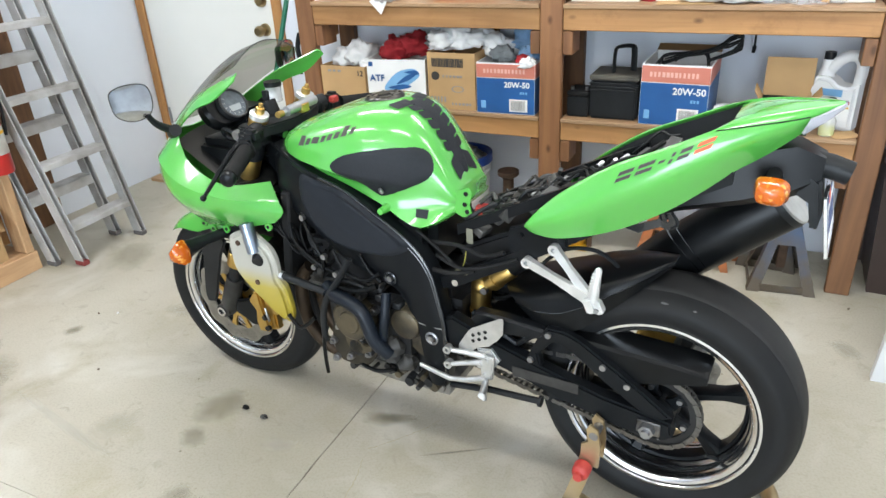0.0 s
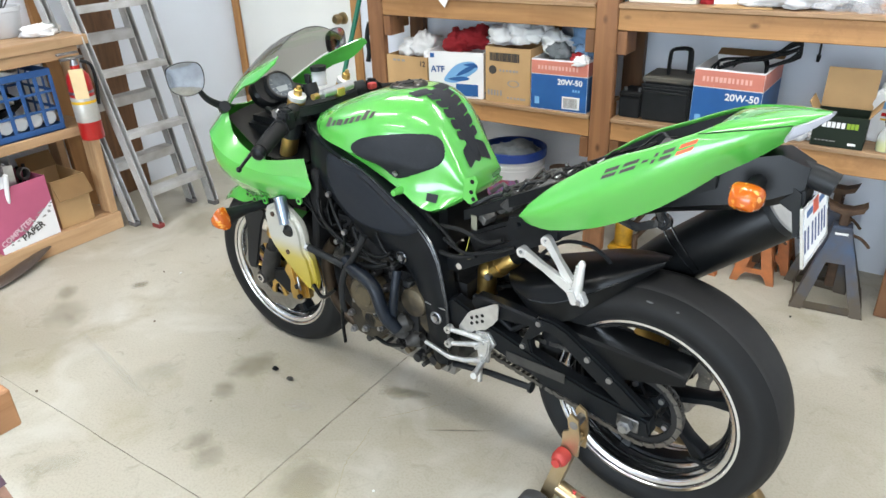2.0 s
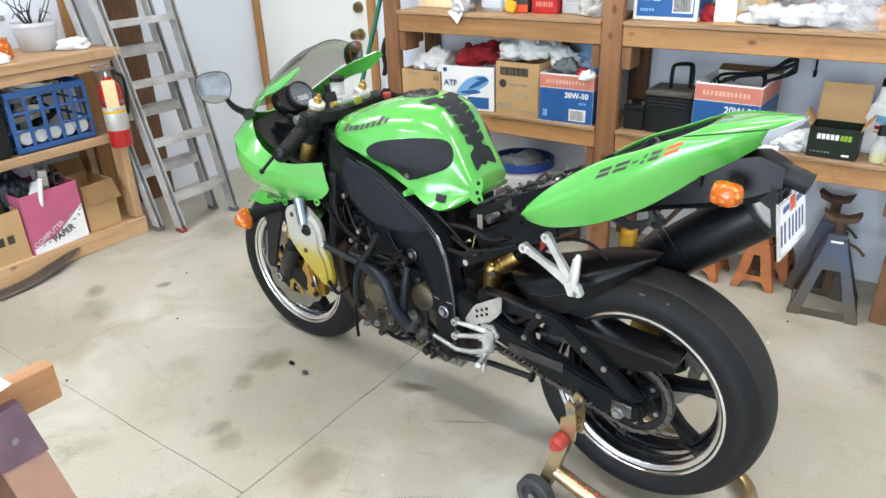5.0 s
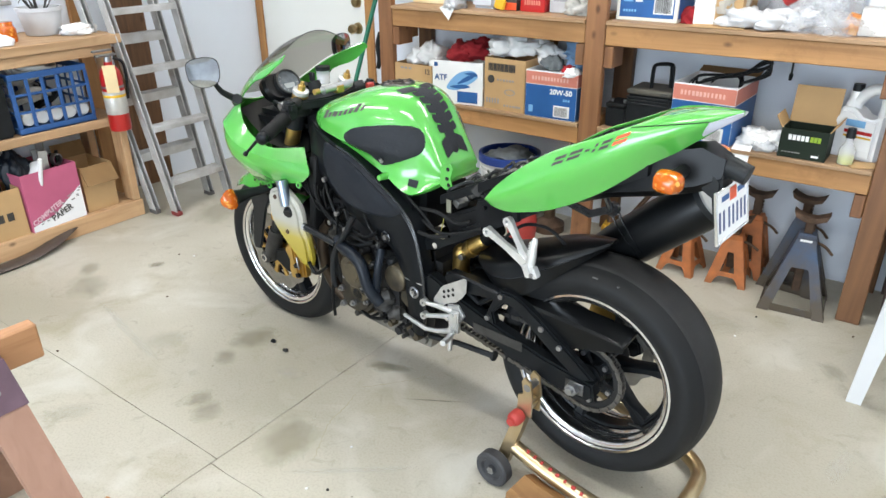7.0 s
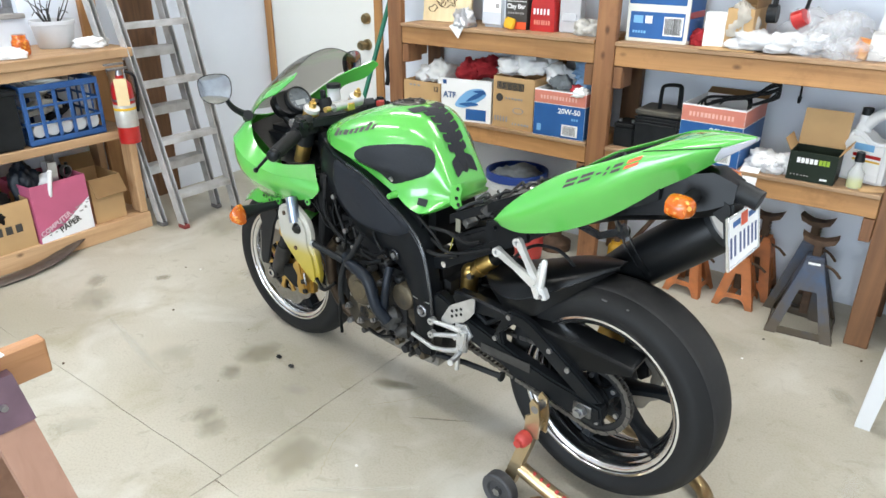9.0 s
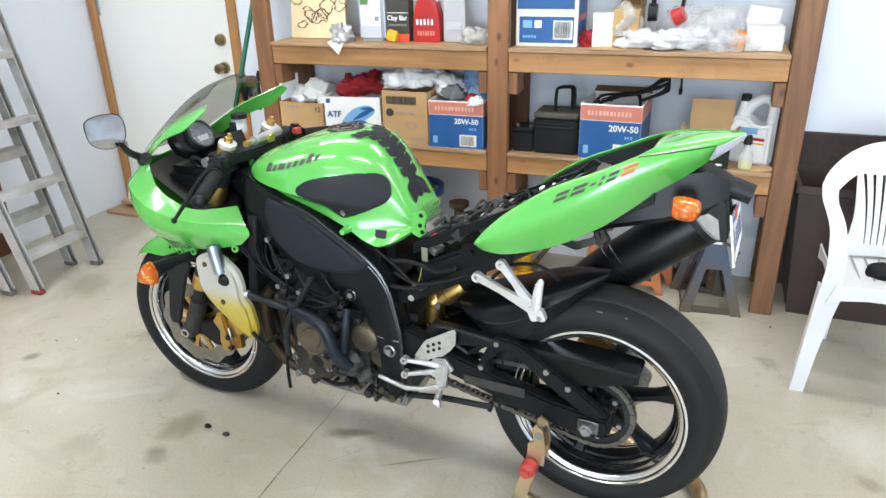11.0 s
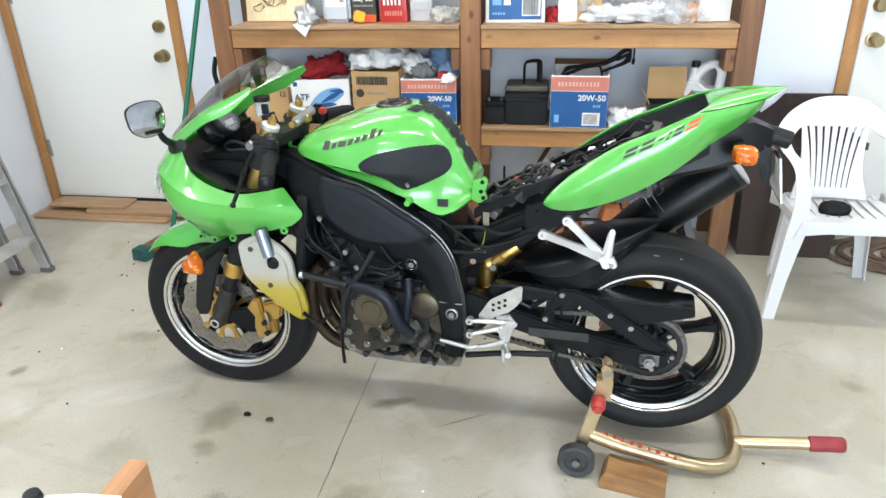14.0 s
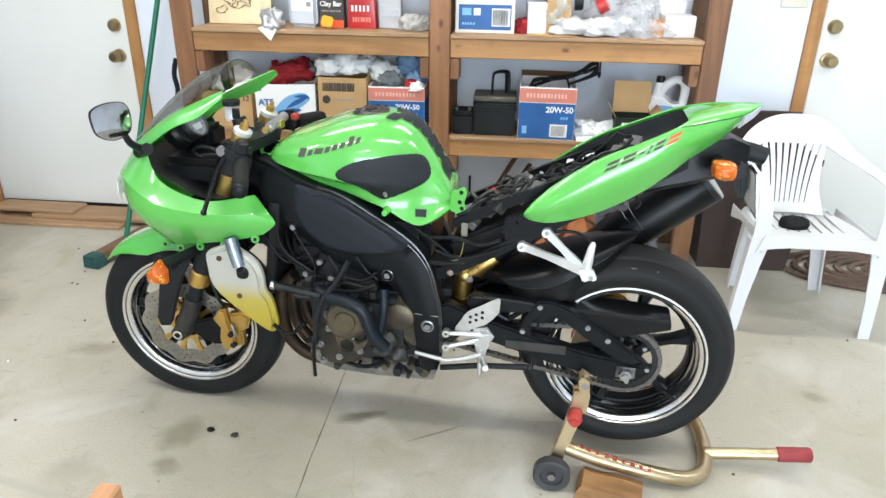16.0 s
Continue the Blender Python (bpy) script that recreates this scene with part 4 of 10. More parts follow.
# handlebars
for s, end, mid in ((1, V((1.008, 0.318, 0.875)), V((1.075, 0.15, 0.915))), (-1, V((1.035, -0.33, 0.905)), V((1.09, -0.15, 0.925)))):
    d = (end - mid).normalized()
    b = B()
    tube(b, [V((1.107, s * 0.1, 0.93)), mid, end], [0.011, 0.011, 0.011], 14)
    lathe(b, [(0.026, 0.885), (0.037, 0.885), (0.037, 0.925), (0.026, 0.925)], (1.115, s * 0.102, 0), "z", 20, closed=True)
    bar = part("handlebar", b, BLACK, bike)
    b = B()
    g0 = end - d * 0.125
    tube(b, [g0, g0 + d * 0.003] + [g0 + d * (0.004 + 0.112 * k / 8) for k in range(9)] + [end], [0.025, 0.025] + [0.0205, 0.0215] * 4 + [0.0205] + [0.02], 18)
    part("grip", b, MATTE, bar, "black ribbed rubber grip")
    b = B()
    tube(b, [end, end + d * 0.008, end + d * 0.02, end + d * 0.026], [0.018, 0.0205, 0.018, 0.009], 14)
    part("bar_end", b, FRAME_BLACK, bar)
    b = B()
    q = g0 - d * 0.03
    box(b, q - V((0.02, 0.022, 0.02)), q + V((0.022, 0.022, 0.024)), 0.007, 2)
    box(b, q - d * 0.045 - V((0.018, 0.012, 0.018)), q - d * 0.045 + V((0.03, 0.012, 0.018)), 0.005, 2)
    part("switch_block", b, BLACK, bar)
    b = B()
    tube(b, [q - d * 0.062 + V((0.004, 0, 0.006)), q - d * 0.02 + V((0.006, 0, 0.012))], 0.023, 14)
    box(b, q + V((-0.028, -0.014, 0.006)), q + V((0.012, 0.016, 0.04)), 0.008, 2)
    box(b, q - d * 0.03 + V((0.01, -0.014, -0.03)), q - d * 0.03 + V((0.052, 0.014, 0.016)), 0.007, 2)
    part("lever_perch", b, BLACK, bar, "black lever clamp and switch pod")
    part("perch_knob", lathe(B(), [(0.0, 0.012), (0.012, 0.012), (0.015, 0.008), (0.015, -0.006), (0.0, -0.008)], q - d * 0.035 + V((0.062, 0, 0.0)), "y", 16), STEEL if s > 0 else BLACK, bar)
    part("fork_clamp", tube(B(), [FT + V((0, s * 0.102, 0)) + fd * 0.024, FT + V((0, s * 0.102, 0)) + fd * 0.112], 0.033, 20), BLACK, bar, "black clip-on clamp round the fork")
    piv = q - d * 0.04 + V((0.045, 0, -0.005))
    tip = V((1.115, s * 0.322, 0.802)) if s > 0 else V((1.13, -0.33, 0.86))
    b = B()
    tube(b, [piv, piv * 0.7 + tip * 0.3 + V((0.012, 0, -0.004)), piv * 0.35 + tip * 0.65 + V((0.006, 0, -0.003)), tip], [0.009, 0.0085, 0.0075, 0.006], 10, 4, 0.75)
    sphere(b, tip, 0.0085, u=10, v=8)
    part("lever", b, FRAME_BLACK, bar, "black brake lever" if s < 0 else "black clutch lever")
    b = B()
    lathe(b, [(0.0, 0.012), (0.008, 0.012), (0.009, -0.012), (0.0, -0.012)], piv, "z", 12)
    part("lever_pivot", b, STEEL, bar)
part("kill_switch", box(B(), (1.035, -0.168, 0.938), (1.055, -0.142, 0.957), 0.003), RED_PLASTIC, bike, "red engine switch")
# fluid reservoir and ignition lock
b = B()
tube(b, [(1.225, -0.1, 0.94), (1.225, -0.1, 0.985)], 0.024, 18)
res = part("brake_reservoir", b, CLEAR, bike, "clear brake fluid reservoir")
part("fluid", cyl(B(), (1.225, -0.1, 0.942), (1.225, -0.1, 0.972), 0.021, seg=16), CLOTH_W, res)
part("reservoir_cap", cyl(B(), (1.225, -0.1, 0.985), (1.225, -0.1, 0.999), 0.026, seg=18), BLACK, res)
b = B()
cyl(b, (1.14, 0.0, 0.92), (1.155, 0.0, 0.972), 0.024, 0.021, 18)
box(b, (1.15, -0.006, 0.97), (1.172, 0.006, 1.0), 0.003)
part("ignition_lock", b, BLACK, bike)
# gauge
b = B()
g = V((1.3, 0.0, 0.948))
gd = V((-0.82, 0.05, 0.55)).normalized()
tube(b, [g - gd * 0.05, g - gd * 0.02, g, g + gd * 0.006], [0.04, 0.05, 0.049, 0.046], 28)
ga = part("gauge", b, BLACK, bike, "round instrument in a black housing")
gs = gd.cross(V((0, 1, 0))).normalized()
gt = V((0, 1, 0)) - gd * gd.y
gt.normalize()
b = B()
lathe_pts = [(math.cos(k * math.pi / 16), math.sin(k * math.pi / 16)) for k in range(32)]
ring_faces(b, [[b.verts.new(g + gd * h + (gs * x + gt * y) * r) for x, y in lathe_pts] for r, h in ((0.046, 0.004), (0.046, 0.011), (0.0425, 0.0125), (0.0405, 0.008), (0.0405, 0.004))], True, False)
part("bezel", b, DARK_GREY, ga, "grey ring round the dial")
b = B()
tube(b, [g + gd * 0.003, g + gd * 0.0062], [0.0405, 0.0405], 28)
dial = part("dial", b, mat("gauge_face", (0.16, 0.18, 0.2), 0.15, coat=0.8, var=0.4, scale=60), ga, "grey glass dial")
LCD = mat("lcd_face", (0.42, 0.45, 0.46), 0.15, coat=0.6)
for k in range(9):
    q = math.radians(-40 + 26 * k)
    u = gs * math.sin(q) + gt * math.cos(q)
    b = B()
    tube(b, [g + gd * 0.0066 + u * 0.029, g + gd * 0.0066 + u * 0.036], 0.0011, 6)
    part("tick", b, LCD, dial)
b = B()
b.faces.new([b.verts.new(g + gd * 0.0068 + gs * x + gt * y) for x, y in ((0.004, -0.022), (0.022, -0.018), (0.022, 0.018), (0.004, 0.022))])
bmesh.ops.solidify(b, geom=b.faces[:], thickness=0.001)
part("display", b, LCD, dial, "pale display")
# housing that carries the gauge
b = B()
loft(b, [[g - gd * h + gs * x * q + gt * (y * q + 0.012) for x, y in spline2([(0.05, 0.0), (0.045, 0.05), (0.01, 0.075), (-0.035, 0.07), (-0.048, 0.03), (-0.046, -0.04), (-0.02, -0.058), (0.03, -0.05)], 3)] for h, q in ((0.075, 0.6), (0.05, 0.95), (0.02, 1.0), (0.008, 0.9))])
part("gauge_housing", b, DEEP_BLACK, ga)
# cockpit tray below gauge
b = B()
loft(b, [[V((x, y * w, z + 0.02 * (1 - y * y))) for y in (-1, -0.6, -0.2, 0.2, 0.6, 1)] for x, w, z in ((1.42, 0.13, 0.86), (1.33, 0.15, 0.83), (1.22, 0.16, 0.78), (1.08, 0.13, 0.76))], False)
part("inner_panel", b, DEEP_BLACK, bike)
part("control_box", box(B(), (1.17, -0.11, 0.79), (1.36, 0.11, 0.87), 0.02, 2), DEEP_BLACK, bike)
part("relay_box", box(B(), (1.26, -0.12, 0.86), (1.38, -0.02, 0.93), 0.015, 2), DEEP_BLACK, bike)
for p, r in (([(1.3, 0.06, 0.86), (1.2, 0.05, 0.87), (1.1, 0.05, 0.86), (1.0, 0.04, 0.86)], 0.008), ([(1.32, 0.07, 0.83), (1.2, 0.06, 0.84), (1.08, 0.06, 0.83), (0.98, 0.04, 0.84)], 0.006), ([(1.12, 0.14, 0.9), (1.2, 0.13, 0.92), (1.26, 0.08, 0.88), (1.15, 0.05, 0.82)], 0.005)):
    part("loom", tube(B(), p, r, 8, 5), BLACK, bike)
b = B()
box(b, (1.09, -0.13, 0.6), (1.3, 0.13, 0.755), 0.02, 2)
box(b, (1.0, -0.15, 0.64), (1.1, 0.15, 0.76), 0.015, 2)
part("inner_duct", b, DEEP_BLACK, bike)
for k in range(9):
    y0 = 0.16 - 0.012 * (k % 3)
    part("cable", tube(B(), [(1.12 - 0.02 * k, y0 - 0.03, 0.76 - 0.01 * k), (1.07 - 0.015 * k, y0, 0.69 - 0.006 * k), (1.0 - 0.012 * k, y0 + 0.01 * (k % 2), 0.63 - 0.008 * k), (0.93 - 0.008 * k, y0 - 0.01, 0.6 + 0.012 * (k % 4))], 0.003 + 0.001 * (k % 3), 8, 5), DEEP_BLACK, bike)


def shell(b, curves, n=6, thick=0.004, mirror=False, crease=0):
    """A curved panel through lines of matching points, with thickness and at most one sharp line."""
    cols = [smooth_path(c, n) for c in curves]
    m = len(cols[0])
    grid = []
    for i in range(m):
        across = [c[i] for c in cols]
        grid.append(smooth_path(across[:crease + 1], 5)[:-1] + smooth_path(across[crease:], 5) if crease else smooth_path(across, 5))
    k = -1 if mirror else 1
    vs = [[b.verts.new((p.x, p.y * k, p.z)) for p in row] for row in grid]
    fs = []
    for r, q in zip(vs, vs[1:]):
        for i in range(len(r) - 1):
            try:
                fs.append(b.faces.new([r[i], r[i + 1], q[i + 1], q[i]]))
            except ValueError:
                pass
    bmesh.ops.recalc_face_normals(b, faces=fs)
    bmesh.ops.solidify(b, geom=fs, thickness=thick)
    return b


COWL = [
    [(1.490, 0.0, 0.868), (1.465, 0.065, 0.882), (1.41, 0.125, 0.905), (1.362, 0.16, 0.905), (1.345, 0.172, 0.865), (1.318, 0.18, 0.825), (1.25, 0.186, 0.793), (1.167, 0.185, 0.78), (1.06, 0.135, 0.79)],
    [(1.522, 0.0, 0.812), (1.494, 0.1, 0.825), (1.445, 0.174, 0.836), (1.402, 0.214, 0.83), (1.355, 0.229, 0.8), (1.3, 0.228, 0.771), (1.225, 0.221, 0.756), (1.14, 0.211, 0.75), (1.005, 0.172, 0.752)],
    [(1.518, 0.0, 0.745), (1.492, 0.095, 0.745), (1.442, 0.165, 0.745), (1.4, 0.207, 0.738), (1.35, 0.222, 0.718), (1.285, 0.222, 0.707), (1.215, 0.215, 0.706), (1.13, 0.205, 0.71), (0.985, 0.184, 0.727)],
    [(1.45, 0.0, 0.66), (1.44, 0.055, 0.655), (1.405, 0.1, 0.643), (1.365, 0.13, 0.625), (1.33, 0.15, 0.619), (1.27, 0.162, 0.63), (1.2, 0.172, 0.645), (1.12, 0.178, 0.662), (1.025, 0.18, 0.69)],
]
b = shell(B(), COWL, crease=1)
b = shell(b, COWL, mirror=True, crease=1)
cowl = part("front_cowl", b, GREEN, bike, "glossy lime green front cowl", smooth=24)
# clips along the cowl's lower edge
for x, y, z in ((1.36, 0.14, 0.613), (1.3, 0.158, 0.614), (1.23, 0.17, 0.63), (1.15, 0.176, 0.646), (1.05, 0.18, 0.674)):
    tab = part("fixing_tab", tube(B(), [(x, y - 0.003, z), (x, y + 0.003, z)], 0.012, 14), GREEN, cowl)
    part("fixing_hole", tube(B(), [(x, y - 0.004, z), (x, y + 0.0045, z)], 0.005, 10), MATTE, tab)
# wings of the cowl that run up beside the screen
for s in (1, -1):
    w = [
        [(1.42, 0.118 * s, 0.912), (1.345, 0.138 * s, 0.968), (1.272, 0.15 * s, 1.016), (1.2, 0.157 * s, 1.052), (1.128, 0.166 * s, 1.086)],
        [(1.402, 0.137 * s, 0.906), (1.336, 0.154 * s, 0.957), (1.267, 0.168 * s, 1.003), (1.196, 0.178 * s, 1.036), (1.124, 0.178 * s, 1.08)],
        [(1.38, 0.152 * s, 0.898), (1.322, 0.167 * s, 0.944), (1.258, 0.182 * s, 0.986), (1.188, 0.194 * s, 1.016), (1.122, 0.186 * s, 1.07)],
    ]
    w = [[(x, y - 0.04 * k / 4 * (0.3 + 0.7 * k / 4), z - 0.008 * k / 4) for k, (x, y, z) in enumerate(q)] for q in w]
    part("cowl_wing", shell(B(), w), GREEN, bike, smooth=50)
# smoked screen
ctr = [(1.475, 0.895), (1.39, 0.985), (1.305, 1.06), (1.235, 1.107), (1.17, 1.131)]
edg = [(1.43, 0.112, 0.912), (1.348, 0.136, 0.968), (1.274, 0.148, 1.016), (1.205, 0.153, 1.052), (1.168, 0.125, 1.085)]
lines = []
for k in range(-6, 7):
    t = k / 6
    lines.append([V((c[0] + (e[0] - c[0]) * t * t, e[1] * t - 0.036 * k / 4 * (0.3 + 0.7 * k / 4), c[1] + (e[2] - c[1]) * t * t)) for k, (c, e) in enumerate(zip(ctr, edg))])
b = B()
rows = [smooth_path(q, 5) for q in lines]
vs = [[b.verts.new(p) for p in r] for r in rows]
for r, q in zip(vs, vs[1:]):
    for i in range(len(r) - 1):
        b.faces.new([r[i], r[i + 1], q[i + 1], q[i]])
scr = part("windscreen", b, SCREEN, bike, "smoke-tinted windscreen", smooth=60)
b = B()
tube(b, [r[-1] for r in rows], 0.0014, 8)
part("screen_edge", b, DARK_GREY, scr)
# headlights
for s in (1, -1):
    hl = [[(1.534, 0.02 * s, 0.79), (1.515, 0.065 * s, 0.795), (1.478, 0.11 * s, 0.80)], [(1.54, 0.02 * s, 0.765), (1.516, 0.075 * s, 0.765), (1.465, 0.125 * s, 0.77)], [(1.53, 0.02 * s, 0.742), (1.51, 0.068 * s, 0.742), (1.468, 0.115 * s, 0.745)]]
    hl = [[(x - 0.002, y * 1.4, z + 0.005) for x, y, z in q] for q in hl]
    part("headlight", shell(B(), hl, thick=0.003), CLEAR, bike, "clear headlight lens")
# mirrors
for s, c, base in ((1, V((1.362, 0.288, 1.013)), V((1.36, 0.172, 0.91))), (-1, V((1.3, -0.27, 1.035)), V((1.36, -0.172, 0.915)))):
    n = V((-0.88, 0.45, 0.1) if s > 0 else (-0.9, -0.3, 0.05)).normalized()
    sd = n.cross(V((0, 0, 1))).normalized()
    up = sd.cross(n)
    rim = [(0.052, 0.012), (0.045, 0.044), (0.0, 0.058), (-0.05, 0.05), (-0.062, 0.01), (-0.048, -0.036), (0.0, -0.05), (0.042, -0.03)]
    o = spline2([(x * s * 0.93, y * 0.9) for x, y in rim], 5)
    b = B()
    loft(b, [[c + sd * x * q + up * y * q + n * h for x, y in o] for q, h in ((0.35, -0.034), (0.75, -0.027), (0.98, -0.01), (1.0, 0.0), (0.96, 0.0), (0.95, -0.004))], True, True)
    mir = part("mirror", b, BLACK, bike, "black oval rear-view mirror")
    b = B()
    loft(b, [[c + sd * x * q + up * y * q + n * h for x, y in o] for q, h in ((0.955, -0.003), (0.955, 0.0), (0.8, 0.0012), (0.6, 0.0024), (0.4, 0.0033), (0.2, 0.0038), (0.05, 0.004))])
    part("mirror_glass", b, MIRROR, mir, "convex mirror glass, dim reflections put into its colour", smooth=60)
    b = B()
    tube(b, [c - n * 0.014 - up * 0.028 - sd * 0.034 * s, (c * 0.45 + base * 0.55) + V((0.0, 0, -0.012)), base], [0.007, 0.008, 0.013], 10, 4)
    tube(b, [base + V((-0.02, 0.012 * s, 0.008)), base + V((0.025, -0.012 * s, -0.012))], 0.017, 12)
    part("mirror_stalk", b, BLACK, mir)
# front mudguard
secs = []
for k in range(15):
    a = math.radians(38 + k * 6.3)
    r = 0.318 + 0.004 * math.sin(k)
    hw = 0.045 + 0.03 * min(1, k / 4)
    dn = 0.06 * min(1, k / 5) + 0.005
    q = []
    for j in range(9):
        t = -1 + j / 4
        rr = r + 0.012 - dn * abs(t) ** 3.2
        q.append(FA + V((rr * math.cos(a), hw * math.copysign(abs(t) ** 0.8, t), rr * math.sin(a))))
    secs.append(q)
b = B()
vs = [[b.verts.new(p) for p in q] for q in secs]
fs = [b.faces.new([r[i], r[i + 1], q[i + 1], q[i]]) for r, q in zip(vs, vs[1:]) for i in range(8)]
bmesh.ops.solidify(b, geom=fs, thickness=0.003)
fender = part("front_mudguard", b, GREEN, bike, "lime green front mudguard", at=STEM)
for s in (1, -1):
    b = prism(B(), [(1.425, 0.56), (1.4, 0.58), (1.31, 0.578), (1.3, 0.56), (1.33, 0.51), (1.36, 0.43), (1.39, 0.345), (1.405, 0.325), (1.435, 0.322), (1.442, 0.35), (1.42, 0.45), (1.41, 0.5)], s * 0.122, s * 0.133, 0.005)
    part("fork_guard", b, BLACK, fender, "black plastic fork guard")
IX, IV, IZ = 1.293, 0.3, 0.598
# front indicators on black stems below the cowl
for s in (1, -1):
    b = B()
    tube(b, [(IX - 0.05, 0.1 * s, IZ + 0.01), (IX - 0.01, (IV - 0.09) * s, IZ + 0.004), (IX, (IV - 0.035) * s, IZ), (IX, (IV - 0.02) * s, IZ)], [0.014, 0.016, 0.025, 0.03], 14)
    box(b, (IX - 0.11, 0.08 * s, 0.585), (IX - 0.02, 0.14 * s, 0.64), 0.01)
    st = part("front_indicator", b, BLACK, bike)
    b = B()
    o = [(0.028, -0.03), (0.03, 0.004), (-0.006, 0.038), (-0.026, 0.006), (-0.024, -0.03)]
    o = [(IX + x, IZ + z) for x, z in o]
    m = (IX, IZ)
    loft(b, [[V((m[0] + (x - m[0]) * q, v * s, m[1] + (z - m[1]) * q)) for x, z in o] for q, v in ((0.8, IV - 0.022), (1.0, IV - 0.012), (1.0, IV + 0.006), (0.72, IV + 0.02), (0.3, IV + 0.026))])
    part("lens", b, AMBER, st, "amber lens")

# ---- tank ----
TANK = [
    # x, crest, widest, height of widest, lower width, lower edge
    (1.038, 0.883, 0.035, 0.876, 0.03, 0.866), (1.028, 0.909, 0.085, 0.886, 0.075, 0.858), (1.004, 0.932, 0.12, 0.89, 0.112, 0.862), (0.968, 0.953, 0.146, 0.888, 0.124, 0.864), (0.92, 0.971, 0.168, 0.884, 0.132, 0.857),
    (0.87, 0.99, 0.181, 0.88, 0.138, 0.845), (0.8, 1.011, 0.186, 0.871, 0.142, 0.828), (0.735, 1.02, 0.179, 0.864, 0.142, 0.805), (0.675, 1.016, 0.158, 0.857, 0.145, 0.783),
    (0.625, 0.998, 0.131, 0.849, 0.146, 0.756), (0.588, 0.961, 0.108, 0.84, 0.14, 0.742), (0.558, 0.914, 0.097, 0.825, 0.132, 0.75), (0.53, 0.865, 0.09, 0.81, 0.115, 0.765), (0.508, 0.825, 0.08, 0.8, 0.09, 0.78),
]
secs = []
for x, wt, vm, wm, vb, wb in table(TANK, 4):
    half = []
    for k in range(11):
        a = math.radians(9 * k)
        half.append((vm * math.sin(a) ** 0.74, wm + (wt - wm) * max(0, math.cos(a)) ** 0.7))
    for t in (0.2, 0.4, 0.6, 0.8, 1.0):
        half.append((vm + (vb - vm) * t - 0.012 * math.sin(math.pi * t), wm + (wb - wm) * t))
    half += [(vb * 0.92, wb - 0.008), (vb * 0.5, wb - 0.01)]
    secs.append([V((x, v, w)) for v, w in half] + [V((x, 0, wb - 0.01))] + [V((x, -v, w)) for v, w in reversed(half[1:])])
tank = part("fuel_tank", loft(B(), secs), GREEN, bike, "glossy lime green fuel tank", smooth=60)
bpy.context.view_layer.update()


def drape(ob, outline, lift, way=(0, -1, 0), far=0.5, rings=7, top=False, edge=False):
    """A thin sheet laid on a surface: an outline in side view (x, z), or in plan (x, y) if top."""
    cx, cz = (sum(p[i] for p in outline) / len(outline) for i in (0, 1))
    b = B()
    grid = []
    for k in range(rings + 1):
        f = k / rings
        row = []
        for x, z in outline:
            q = (cx + (x - cx) * f, cz + (z - cz) * f)
            o = V((q[0], q[1], 2.0)) if top else V((q[0], -way[1] * far, q[1]))
            d = V((0, 0, -1)) if top else V(way)
            hit, p, n, _ = ob.ray_cast(o, d)
            if not hit:
                p, n = V((q[0], q[1], 0.9)) if top else V((q[0], 0.1, q[1])), -d
            row.append(b.verts.new(p + n * (lift if k < rings or not edge else -0.001)))
        grid.append(row)
    ring_faces(b, grid[1:], True, False)
    b.faces.new(grid[1])
    bmesh.ops.recalc_face_normals(b, faces=b.faces)
    for v in grid[0]:
        b.verts.remove(v)
    return b


PADL = spline2([(0.806, 0.88), (0.785, 0.908), (0.74, 0.925), (0.67, 0.936), (0.6, 0.936), (0.565, 0.918), (0.556, 0.88), (0.575, 0.852), (0.625, 0.828), (0.675, 0.81), (0.7, 0.812), (0.75, 0.845)], 5)
for s in (1, -1):
    part("knee_pad", drape(tank, PADL, 0.003, (0, -s, 0), edge=True), PAD, tank, "dark grey rubber knee pad")
# ribbed black pad on the rear of the tank
pad = part("tank_pad", drape(tank, spline2([(0.672, 0.0), (0.668, 0.022), (0.62, 0.02), (0.57, 0.019), (0.53, 0.019), (0.518, 0.0), (0.53, -0.019), (0.57, -0.019), (0.62, -0.02), (0.668, -0.022)], 3), 0.003, top=True, rings=9, edge=True), PAD, tank, "black spine-shaped tank pad")
# claws of the pad: a broad one above, slit ribs, a broad one below
for x0, x1, tip, out in ((0.682, 0.65, 0.068, 0.014), (0.6465, 0.625, 0.046, 0.008), (0.622, 0.603, 0.044, 0.007), (0.6005, 0.583, 0.042, 0.006), (0.581, 0.566, 0.04, 0.005), (0.564, 0.551, 0.038, 0.004), (0.549, 0.524, 0.046, -0.006)):
    for s in (1, -1):
        o = [(x0, 0.012 * s), (x0 + out * 0.3, tip * 0.5 * s), (x0 + out, (tip - 0.004) * s), (x0 + out - 0.004, tip * s), (x1 + out + 0.003, tip * s), (x1 + out, (tip - 0.004) * s), (x1 + out * 0.3, tip * 0.5 * s), (x1, 0.012 * s)]
        part("pad_rib", drape(tank, o, 0.0027, top=True, rings=5), PAD, pad)
part("tank_hook", tube(B(), [(1.03, 0.05, 0.885), (1.055, 0.05, 0.884), (1.072, 0.042, 0.89), (1.074, 0.03, 0.9)], 0.006, 10, 4), GREEN, tank, "green mounting hook")
part("pad_clip", tube(B(), [(0.672, 0.157, 0.826), (0.674, 0.163, 0.836)], 0.005, 10), ALU, tank, "small silver clip")
